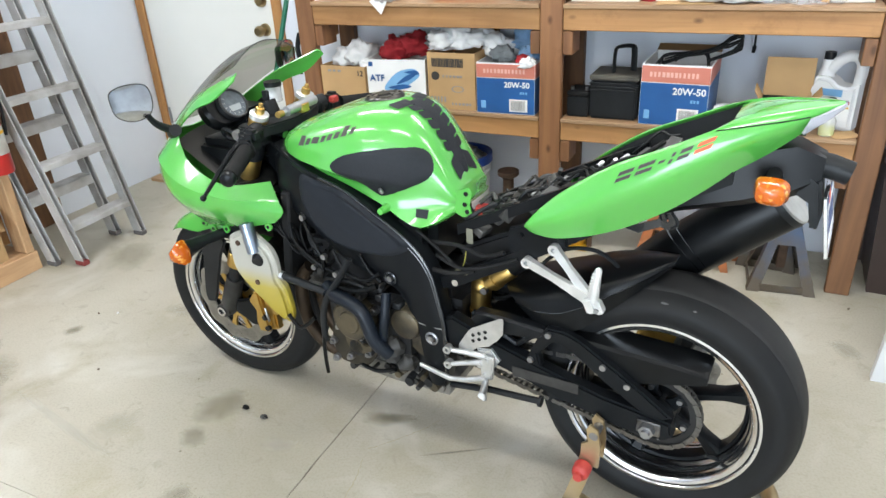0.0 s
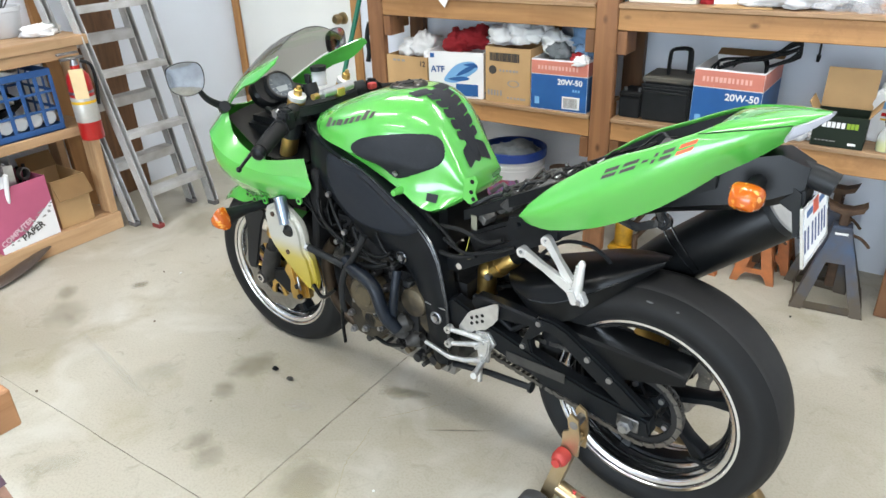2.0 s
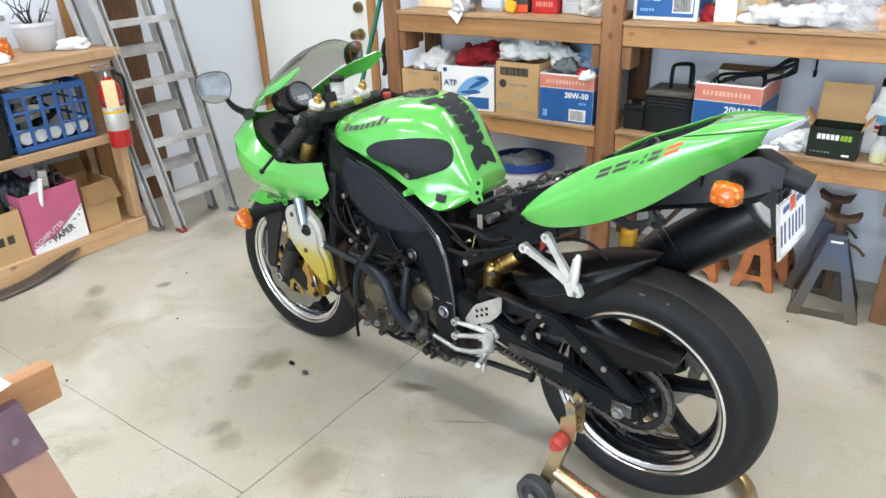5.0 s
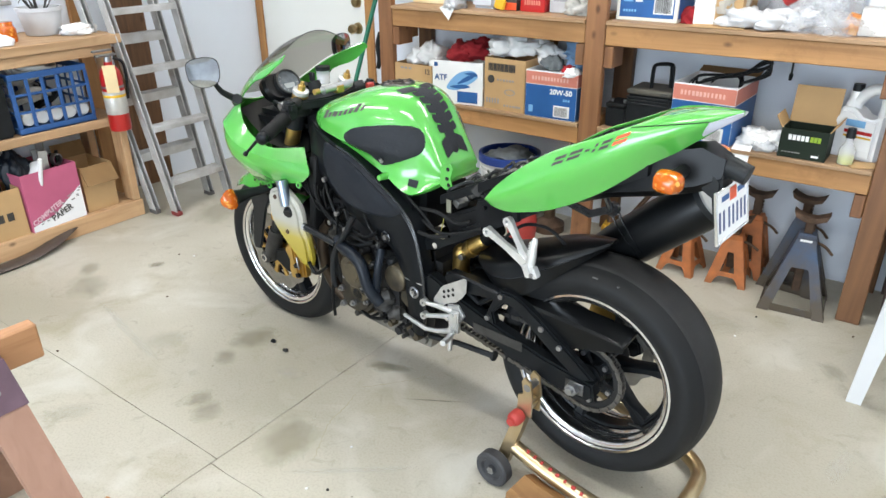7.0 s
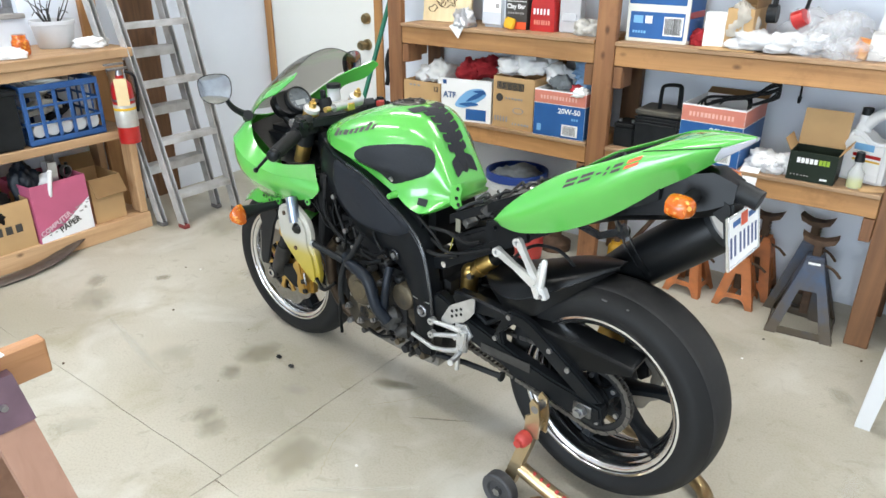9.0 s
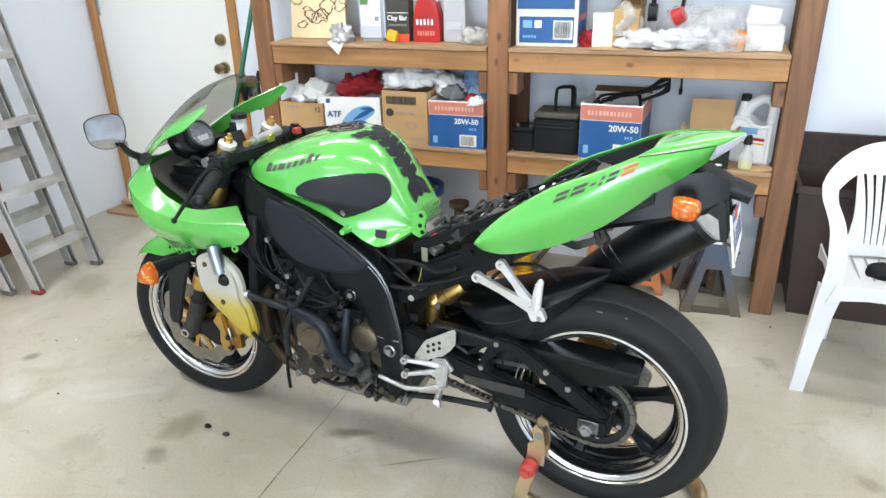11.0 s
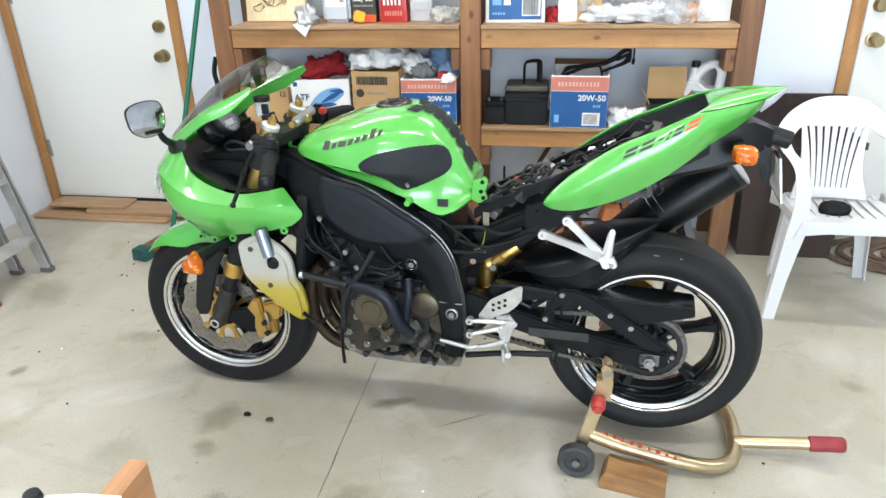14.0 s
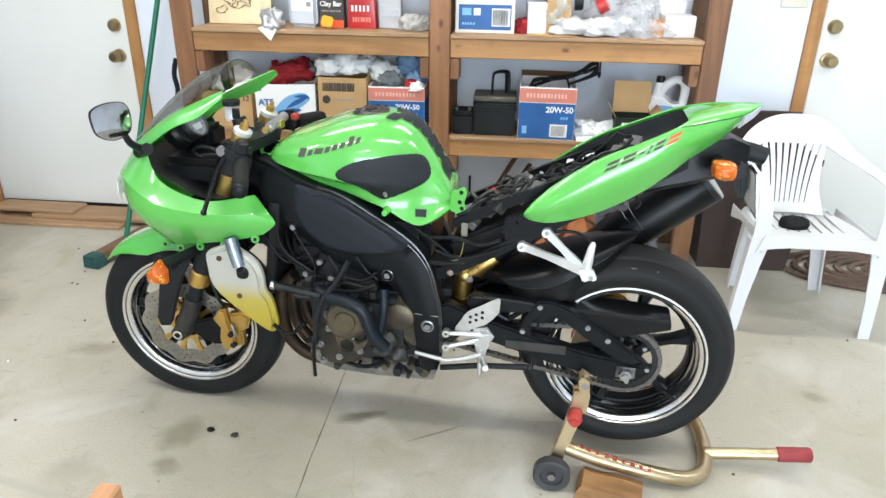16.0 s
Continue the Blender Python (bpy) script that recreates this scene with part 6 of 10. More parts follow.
# seat tray with wiring, relays and connectors in the open tail
b = B()
loft(b, [[V((x, y, z + 0.02 * abs(y) / w)) for y in (-w, -w * 0.4, w * 0.4, w)] for x, w, z in ((0.5, 0.08, 0.68), (0.36, 0.085, 0.73), (0.24, 0.085, 0.8), (0.1, 0.08, 0.87), (-0.08, 0.055, 0.965), (-0.16, 0.035, 1.02))], False)
tray = part("seat_tray", b, MATTE, bike)
random.seed(11)
DUSTY = mat("dusty_grey_metal", (0.13, 0.125, 0.115), 0.45, 0.5, 0.4, 40)
TINT = [BLACK, DARK_GREY, DUSTY, GRIME, BLACK, DARK_GREY]
for i in range(60):
    t = random.random() * 0.86
    x = 0.46 - 0.5 * t
    z = 0.725 + 0.255 * t + random.random() * 0.03
    y = (random.random() - 0.5) * 0.18 * (1 - 0.4 * t)
    s = 0.009 + random.random() * 0.015
    m = Matrix.Translation((x, y, z)) @ pose(0, 0, 0, random.randint(-30, 30), random.randint(0, 50), random.randint(0, 90))
    part("relay" if i % 3 else "connector", box(B(), (-s, -s * 0.7, -s * 0.5), (s, s * 0.7, s * 0.7), 0.002, m=m), TINT[i % 6], tray)
for i in range(16):
    p = []
    t0, y = random.random() * 0.8, (random.random() - 0.5) * 0.16
    for k in range(5):
        t = t0 + 0.05 * k
        p.append((0.5 - 0.5 * t, y + (random.random() - 0.5) * 0.06, 0.74 + 0.245 * t + random.random() * 0.03))
    part("wire", tube(B(), p, 0.0025 + 0.003 * random.random(), 6, 4), (BLACK, GRIME, BLACK, MATTE, BLACK, DARK_GREY)[i % 6], tray)
for i in range(14):
    t = 0.1 + random.random() * 0.6
    m = Matrix.Translation((0.46 - 0.5 * t, (random.random() - 0.5) * 0.13, 0.755 + 0.25 * t + random.random() * 0.015)) @ pose(0, 0, 0, random.randint(-30, 30), random.randint(0, 50), random.randint(0, 90))
    b = box(B(), (-0.011, -0.005, -0.003), (0.011, 0.005, 0.004), 0.0015, m=m) if i % 3 else cyl(B(), m @ V((0, 0, -0.006)), m @ V((0, 0, 0.006)), 0.006, seg=10)
    part("metal_clip", b, (STEEL, ALU, mat("grey_tape", (0.25, 0.25, 0.24), 0.6) if "grey_tape" not in bpy.data.materials else bpy.data.materials["grey_tape"])[i % 3], tray, "small silver clip")
for y0 in (-0.098, 0.09):
    b = B()
    loft(b, [[V((x, (y0 + dy) * q, z + dz)) for dy, dz in ((-0.008, -0.014), (0.008, -0.014), (0.008, 0.014), (-0.008, 0.014))] for x, q, z in ((0.5, 1.0, 0.735), (0.4, 1.0, 0.785), (0.27, 1.0, 0.85), (0.1, 0.9, 0.935))])
    part("tray_rail", b, FRAME_BLACK, tray)
part("battery_box", box(B(), (-0.15, -0.078, -0.015), (0.15, 0.078, 0.045), 0.01, 2, m=pose(0.36, 0, 0.7, 0, 27, 0)), MATTE, tray)
part("red_terminal", box(B(), (0.368, -0.104, 0.756), (0.42, -0.064, 0.79), 0.006, 2), RED_PLASTIC, tray, "red battery terminal cover")
WIRES = [([(0.56, 0.12, 0.7), (0.48, 0.13, 0.71), (0.42, 0.12, 0.69), (0.36, 0.13, 0.715)], 0.007), ([(0.55, 0.12, 0.665), (0.47, 0.14, 0.655), (0.4, 0.13, 0.67), (0.33, 0.12, 0.7)], 0.006), ([(0.58, 0.13, 0.63), (0.5, 0.14, 0.635), (0.44, 0.13, 0.65)], 0.008), ([(0.6, 0.13, 0.73), (0.54, 0.13, 0.69), (0.49, 0.13, 0.65)], 0.005)]
for p, r in WIRES:
    part("loom", tube(B(), p, r * 0.8, 8, 5), MATTE, bike)
part("hanging_tab", box(B(), (0.456, 0.1, 0.705), (0.474, 0.103, 0.745), 0.001), mat("olive_grey_tape", "7a7868", 0.5), bike, "olive grey hanging tab")
part("cream_wire", tube(B(), [(0.462, 0.125, 0.7), (0.466, 0.13, 0.67), (0.475, 0.13, 0.645)], 0.0013, 6, 5), mat("dull_yellow_wire", "9a9440", 0.5), bike)
part("connector_block", box(B(), (-0.018, -0.006, -0.0065), (0.018, 0.006, 0.0065), 0.002, m=pose(0.477, 0.126, 0.637, 0, 14, 0)), mat("cream_plastic", "c8c09a", 0.5), bike)
# tail panels
TAIL = [
    # x, inner top (y, z), shoulder, widest, lower edge
    (0.302, 0.14, 0.806, 0.145, 0.805, 0.148, 0.801, 0.140, 0.793),
    (0.275, 0.132, 0.84, 0.142, 0.838, 0.154, 0.815, 0.138, 0.782),
    (0.22, 0.122, 0.89, 0.134, 0.887, 0.155, 0.84, 0.13, 0.78),
    (0.12, 0.118, 0.958, 0.128, 0.955, 0.148, 0.892, 0.114, 0.808),
    (0.02, 0.112, 1.006, 0.122, 1.002, 0.136, 0.945, 0.1, 0.862),
    (-0.05, 0.098, 1.04, 0.11, 1.037, 0.12, 0.985, 0.085, 0.915),
    (-0.1, 0.068, 1.066, 0.092, 1.056, 0.104, 1.015, 0.07, 0.958),
    (-0.16, 0.045, 1.081, 0.07, 1.073, 0.08, 1.045, 0.05, 1.0),
    (-0.22, 0.015, 1.09, 0.038, 1.086, 0.045, 1.072, 0.025, 1.05),
    (-0.262, 0.002, 1.093, 0.01, 1.091, 0.012, 1.088, 0.006, 1.083),
]
for s in (1, -1):
    cs = [[(r[0], r[k] * s, r[k + 1]) for r in TAIL] for k in (1, 3, 5, 7)]
    tp = part("tail_panel", shell(B(), cs, 6, 0.004), GREEN, bike, "glossy lime green tail panel", smooth=50)
    if s == 1:
        bpy.context.view_layer.update()
        left_tail = tp
    cs = [[(r[0], (r[1] - 0.005) * s, r[2] - 0.007) for r in TAIL[1:8]], [(r[0], max(0.004, r[1] - 0.014) * s, r[2] - 0.05) for r in TAIL[1:8]], [(r[0], max(0.003, r[1] - 0.035) * s, r[2] - 0.09) for r in TAIL[1:8]]]
    part("tail_liner", shell(B(), cs, 4, 0.002), BLACK, tp, "black inner liner")
    lens = [[(-0.263, 0.006 * s, 1.0915), (-0.238, 0.036 * s, 1.081), (-0.213, 0.056 * s, 1.0715)], [(-0.262, 0.007 * s, 1.087), (-0.233, 0.04 * s, 1.064), (-0.208, 0.06 * s, 1.056)], [(-0.259, 0.006 * s, 1.081), (-0.232, 0.036 * s, 1.061), (-0.203, 0.055 * s, 1.041)]]
    part("tail_lens", shell(B(), [[(x - 0.004, y + 0.005 * s, z) for x, y, z in q] for q in lens], 5, 0.006), TAILLENS, bike, "pale clear tail light")
    bpy.context.view_layer.update()
    gap = [(0.0, 1.012), (-0.064, 1.0455), (-0.12, 1.056), (-0.17, 1.0645), (-0.212, 1.0715)]
    b = B()
    line = []
    for x, z in gap:
        hit, p, n, _ = tp.ray_cast(V((x, 0.4 * s, z)), V((0, -s, 0)))
        line.append(p + n * 0.0003 if hit else V((x, 0.05 * s, z)))
    part("panel_gap", tube(b, line[1:], 0.0012, 6, 4), MATTE, tp)
b = B()
loft(b, [[V((x, y, z - 0.004 * (y / w) ** 2)) for y in (-w, -w * 0.5, 0, w * 0.5, w)] for x, w, z in ((-0.085, 0.08, 1.056), (-0.1, 0.07, 1.0665), (-0.13, 0.058, 1.0755), (-0.16, 0.047, 1.082), (-0.2, 0.027, 1.088), (-0.235, 0.01, 1.092))], False)
part("tail_top", b, GREEN, bike, smooth=50)
# model name blocks on the tail, the last one orange
# each block: start and end along the row, its height, slant
P0, P1 = V((0.111, 0, 0.938)), V((-0.059, 0, 1.025))
NAME = [(0.0, 0.17, 0), (0.22, 0.4, 0), (0.57, 0.61, 0), (0.66, 0.78, 0), (0.83, 1.0, 1)]
u, up = P1 - P0, V((-0.35, 0, 0.94))


def stroke(t0, t1, h0, h1, hot):
    q = [P0 + u * t + up * h - V((0, 0, 0.012)) for t, h in ((t0, h0), (t1, h0), (t1, h1), (t0, h1))]
    part("name_block", drape(left_tail, [(p.x, p.z) for p in q], 0.0012, (0, -1, 0), rings=3), ORANGE_P if hot else PRINT_DK, left_tail)


for t0, t1, hot in NAME:
    stroke(t0, t1, 0.0175, 0.0265, hot), stroke(t0, t1, 0.0035, 0.0125, hot)
stroke(0.45, 0.52, 0.012, 0.018, 0)
# black under-tail, light bracket and number plate
b = B()
loft(b, [[V((x, -w, z0)), V((x, -w * 0.8, z1)), V((x, w * 0.8, z1)), V((x, w, z0)), V((x, w * 0.6, z0 - 0.02)), V((x, -w * 0.6, z0 - 0.02))] for x, w, z0, z1 in ((0.12, 0.07, 0.82, 0.86), (0.0, 0.075, 0.87, 0.92), (-0.12, 0.06, 0.9, 0.99), (-0.2, 0.045, 0.925, 1.01), (-0.25, 0.03, 0.95, 0.99))])
under = part("under_tail", b, DEEP_BLACK, bike)
b = B()
tube(b, [(-0.2, 0.0, 0.975), (-0.26, 0.0, 0.968), (-0.295, 0.0, 0.958)], [0.026, 0.024, 0.023], 18)
part("plate_light", b, BLACK, under)
b = B()
prism(b, [(-0.19, 0.95), (-0.235, 0.958), (-0.252, 0.945), (-0.262, 0.88), (-0.258, 0.85), (-0.245, 0.85), (-0.235, 0.9), (-0.2, 0.92)], -0.035, 0.035, 0.006)
part("plate_bracket", b, BLACK, under)
pl = part("number_plate", box(B(), (-0.0895, -0.0015, -0.057), (0.0895, 0.0015, 0.057), 0.001), WHITE, bike, "white number plate with plain blue bars", at=pose(-0.272, 0, 0.878, -10, 0, -90))
NAVY = mat("navy_print", (0.06, 0.085, 0.2), 0.5)
for x in (-0.072, -0.05, -0.02, 0.003, 0.027, 0.05, 0.072):
    part("plate_bar", box(B(), (x - 0.0045, -0.0025, -0.036), (x + 0.0045, -0.0012, 0.01)), NAVY, pl, smooth=0)
part("plate_bar", box(B(), (-0.06, -0.0025, 0.03), (-0.02, -0.0012, 0.042)), BLUE, pl, smooth=0)
part("plate_bar", box(B(), (0.03, -0.0025, 0.03), (0.07, -0.0012, 0.042)), BLUE, pl, smooth=0)
part("plate_tag", box(B(), (-0.014, -0.0025, 0.022), (0.022, -0.0012, 0.05)), ORANGE_P, pl, smooth=0)
b = B()
for x0, x1, z0, z1 in ((-0.0925, -0.086, -0.06, 0.06), (0.086, 0.0925, -0.06, 0.06), (-0.086, 0.086, 0.0535, 0.06), (-0.086, 0.086, -0.06, -0.0535)):
    box(b, (x0, -0.004, z0), (x1, 0.003, z1), 0.001)
part("plate_frame", b, CHROME, pl, "chrome plate frame")
# rear indicators
for s in (1, -1):
    b = B()
    tube(b, [(-0.17, 0.04 * s, 0.955), (-0.172, 0.09 * s, 0.953), (-0.173, 0.115 * s, 0.952)], [0.014, 0.016, 0.024], 12)
    st = part("rear_indicator", b, BLACK, bike)
    b = B()
    o = spline2([(0.024, 0.01), (0.018, 0.025), (-0.014, 0.024), (-0.026, 0.01), (-0.023, -0.02), (0.0, -0.025), (0.021, -0.017)], 4)
    loft(b, [[V((-0.174 + x * q * 1.18, s * y, 0.952 + z * q * 0.9)) for x, z in o] for q, y in ((0.7, 0.113), (1.0, 0.12), (1.0, 0.135), (0.8, 0.155), (0.4, 0.163))])
    part("lens", b, AMBER, st, "amber lens")
# silencer on the right
b = B()
e0, e1 = V((0.04, -0.13, 0.648)), V((-0.192, -0.1186, 0.8507))
tube(b, [e0 - (e1 - e0) * 0.5, e0 - (e1 - e0) * 0.22, e0 + (e1 - e0) * 0.03, e1 - (e1 - e0) * 0.03, e1], [0.042, 0.06, 0.068, 0.068, 0.062], 32, flat=1.0)
sil = part("silencer", b, DEEP_BLACK, bike, "satin black exhaust silencer")
b = B()
d = (e1 - e0).normalized()
loft(b, [[V((x + dx, y, z + dz)) for dx, dz in ((0.004, 0.004), (-0.004, -0.004))] + [V((x + dx, y - 0.006, z + dz)) for dx, dz in ((-0.004, -0.004), (0.004, 0.004))] for x, y, z in ((0.047, -0.054, 0.772), (0.025, -0.052, 0.738), (-0.01, -0.052, 0.7), (-0.036, -0.056, 0.672))])
loft(b, [[V((x + dx, y, z + dz)) for dx, dz in ((0.004, 0.004), (-0.004, -0.004))] + [V((x + dx, y - 0.006, z + dz)) for dx, dz in ((-0.004, -0.004), (0.004, 0.004))] for x, y, z in ((0.03, -0.054, 0.785), (0.008, -0.052, 0.752), (-0.025, -0.052, 0.712), (-0.048, -0.056, 0.684))])
for x, z in ((0.04, 0.779),):
    lathe(b, [(0.005, -0.062), (0.02, -0.062), (0.02, -0.05), (0.005, -0.05)], (x, 0, z), "y", 18, closed=True)
part("silencer_strap", b, GLOSS_BLACK, sil, "looped black hanger strap")
b = B()
tube(b, [e1 - d * 0.012, e1 - d * 0.01, e1 + d * 0.004, e1 + d * 0.005], [0.0685, 0.069, 0.066, 0.04], 32)
part("end_cap", b, BLACK, sil)
# thin alloy ring draws the highlight along the silencer's end
part("end_rim", tube(B(), [e1 + d * 0.003, e1 + d * 0.0065], [0.067, 0.064], 32), WORN_ALU, sil, "thin end rim, its highlight drawn in bright alloy")
b = B()
tube(b, [(0.7, -0.05, 0.23), (0.55, -0.1, 0.25), (0.42, -0.15, 0.4), (0.26, -0.15, 0.5), (0.07, -0.133, 0.625)], 0.028, 16, 5)
part("link_pipe", b, bpy.data.materials["burnt_steel"], sil)
# hanger strut and cables below the tail
b = B()
loft(b, [[V((x, y, z - 0.011)), V((x, y + 0.005, z - 0.011)), V((x, y + 0.005, z + 0.011)), V((x, y, z + 0.011))] for x, y, z in ((0.175, -0.045, 0.772), (0.1, -0.05, 0.752), (0.04, -0.056, 0.779))])
tube(b, [(0.045, -0.05, 0.783), (0.06, -0.04, 0.83), (0.06, -0.03, 0.87)], 0.008, 8)
part("exhaust_hanger", b, GLOSS_BLACK, bike, "black flat-bar exhaust hanger")
for p, r in (([(0.3, 0.06, 0.65), (0.285, 0.055, 0.676), (0.248, 0.05, 0.708), (0.211, 0.05, 0.722), (0.162, 0.05, 0.723), (0.125, 0.045, 0.7), (0.11, 0.03, 0.67)], 0.0048), ([(0.06, -0.02, 0.88), (0.02, 0.02, 0.84), (0.0, 0.03, 0.815), (0.012, 0.03, 0.8)], 0.0035)):
    part("cable", tube(B(), p, r, 8, 5), BLACK, bike)
# rear caliper
part("rear_caliper", prism(B(), [(-0.01, 0.475), (0.03, 0.5), (0.08, 0.49), (0.09, 0.45), (0.06, 0.43), (0.0, 0.44)], -0.115, -0.065, 0.008), GOLD, bike, "gold rear caliper")
# passenger peg bracket
b = B()
cl = V((0.135, 0.172, 0.668))
for p in (V((0.302, 0.125, 0.703)), V((0.239, 0.121, 0.747))):
    loft(b, [[q + V((0, 0, 0)) + (cl - p).cross(V((0, 1, 0))).normalized() * w * a + V((0, h * c, 0)) for a, c in ((-1, -1), (1, -1), (1, 1), (-1, 1))] for q, w, h in ((p, 0.011, 0.007), (p * 0.6 + cl * 0.4, 0.0085, 0.006), (cl, 0.013, 0.008))])
    lathe(b, [(0.006, p.y - 0.006), (0.013, p.y - 0.006), (0.013, p.y + 0.012), (0.006, p.y + 0.012)], (p.x, 0, p.z), "y", 16, closed=True)
pb = part("peg_bracket", b, BRIGHT_ALU, bike, "silver passenger peg bracket")
b = B()
box(b, (-0.012, -0.014, -0.019), (0.012, 0.018, 0.017), 0.004, 2, m=Matrix.Translation(cl + V((-0.003, 0.004, -0.004))) @ pose(0, 0, 0, 0, 25, 0))
box(b, (-0.008, -0.006, -0.016), (0.008, 0.016, 0.014), 0.003, 2, m=Matrix.Translation(cl + V((-0.022, 0.006, -0.004))) @ pose(0, 0, 0, 0, 25, 0))
peg = part("peg_hinge", b, BRIGHT_ALU, pb)
part("hinge_bolt", bolt(B(), cl + V((-0.02, 0.02, -0.01)), 0.006, 0.006), STEEL, peg)
b = B()
ov = [(math.cos(k * math.pi / 6), math.sin(k * math.pi / 6)) for k in range(12)]
loft(b, [[cl + V((x0 + w * p, 0.008 + h * q, z)) for p, q in ov] for x0, z, w, h in ((-0.006, 0.006, 0.013, 0.011), (-0.009, 0.03, 0.0125, 0.01), (-0.013, 0.06, 0.0095, 0.0085), (-0.0155, 0.078, 0.0085, 0.0075), (-0.016, 0.084, 0.006, 0.005), (-0.0165, 0.0865, 0.002, 0.002))])
part("passenger_peg", b, BRIGHT_ALU, pb, "folded silver foot peg")
for k in range(8):
    x0, z = -0.001 - 0.0011 * k, 0.016 + k * 0.0078
    w = 0.0118 - 0.0005 * k
    part("peg_rib", loft(B(), [[cl + V((x0 + (w - 0.006) + dx, 0.012 + y, z + dz)) for dx, dz in ((-0.004, 0.0), (0.0025, 0.0), (0.0005, 0.004), (-0.004, 0.004))] for y in (-0.008, 0.004)]), BRIGHT_ALU, pb)
# left rearset
b = prism(B(), [(0.349, 0.548), (0.352, 0.553), (0.36, 0.552), (0.436, 0.505), (0.445, 0.496), (0.474, 0.448), (0.474, 0.436), (0.445, 0.432), (0.42, 0.452), (0.39, 0.464), (0.366, 0.488), (0.351, 0.51)], 0.158, 0.162, 0.001)
rs = part("heel_guard", b, WORN_ALU, bike, "drilled silver heel guard")
for k in range(6):
    x, z = 0.432 - 0.017 * (k % 3), 0.47 + 0.017 * (k // 3) + 0.009 * (k % 3)
    part("guard_hole", cyl(B(), (x, 0.157, z), (x, 0.1632, z), 0.0048, seg=12), MATTE, rs)
b = B()
tube(b, [(0.4, 0.16, 0.432), (0.45, 0.168, 0.434), (0.495, 0.178, 0.436)], [0.01, 0.0075, 0.0065], 10)
tube(b, [(0.4, 0.16, 0.415), (0.45, 0.168, 0.402), (0.495, 0.178, 0.391)], [0.01, 0.0075, 0.0065], 10)
prism(b, [(0.425, 0.448), (0.385, 0.455), (0.362, 0.425), (0.382, 0.395), (0.385, 0.36), (0.41, 0.355), (0.418, 0.4)], 0.142, 0.16, 0.004)
prism(b, [(0.4, 0.44), (0.372, 0.44), (0.375, 0.4), (0.39, 0.37), (0.407, 0.37), (0.412, 0.41)], 0.16, 0.172, 0.004)
for x, z in ((0.392, 0.428), (0.398, 0.385), (0.41, 0.41)):
    bolt(b, (x, 0.171, z), 0.006, 0.007)
for z in (0.436, 0.391):
    lathe(b, [(0.004, 0.168), (0.011, 0.168), (0.011, 0.186), (0.004, 0.186)], (0.497, 0, z), "y", 14, closed=True)
tube(b, [(0.395, 0.168, 0.372), (0.45, 0.172, 0.352), (0.5, 0.172, 0.34), (0.59, 0.168, 0.353)], [0.009, 0.0075, 0.007, 0.006], 10)
part("rearset", b, WORN_ALU, bike, "silver rearset with shift lever")
b = B()
tube(b, [(0.398, 0.172, 0.37), (0.398, 0.178, 0.31)], 0.007, 10)
tube(b, [(0.4, 0.165, 0.36), (0.385, 0.2, 0.365), (0.375, 0.235, 0.37)], 0.009, 10)
part("foot_peg", b, WORN_ALU, bike, "silver rider foot peg")
b = B()
tube(b, [(0.52, 0.13, 0.285), (0.4, 0.14, 0.315), (0.26, 0.15, 0.335)], 0.009, 10)
lathe(b, [(0.0, -0.003), (0.015, -0.003), (0.015, 0.004), (0.0, 0.004)], (0.255, 0.15, 0.336), "x", 12)
part("side_stand", b, BLACK, bike, "black folded side stand")

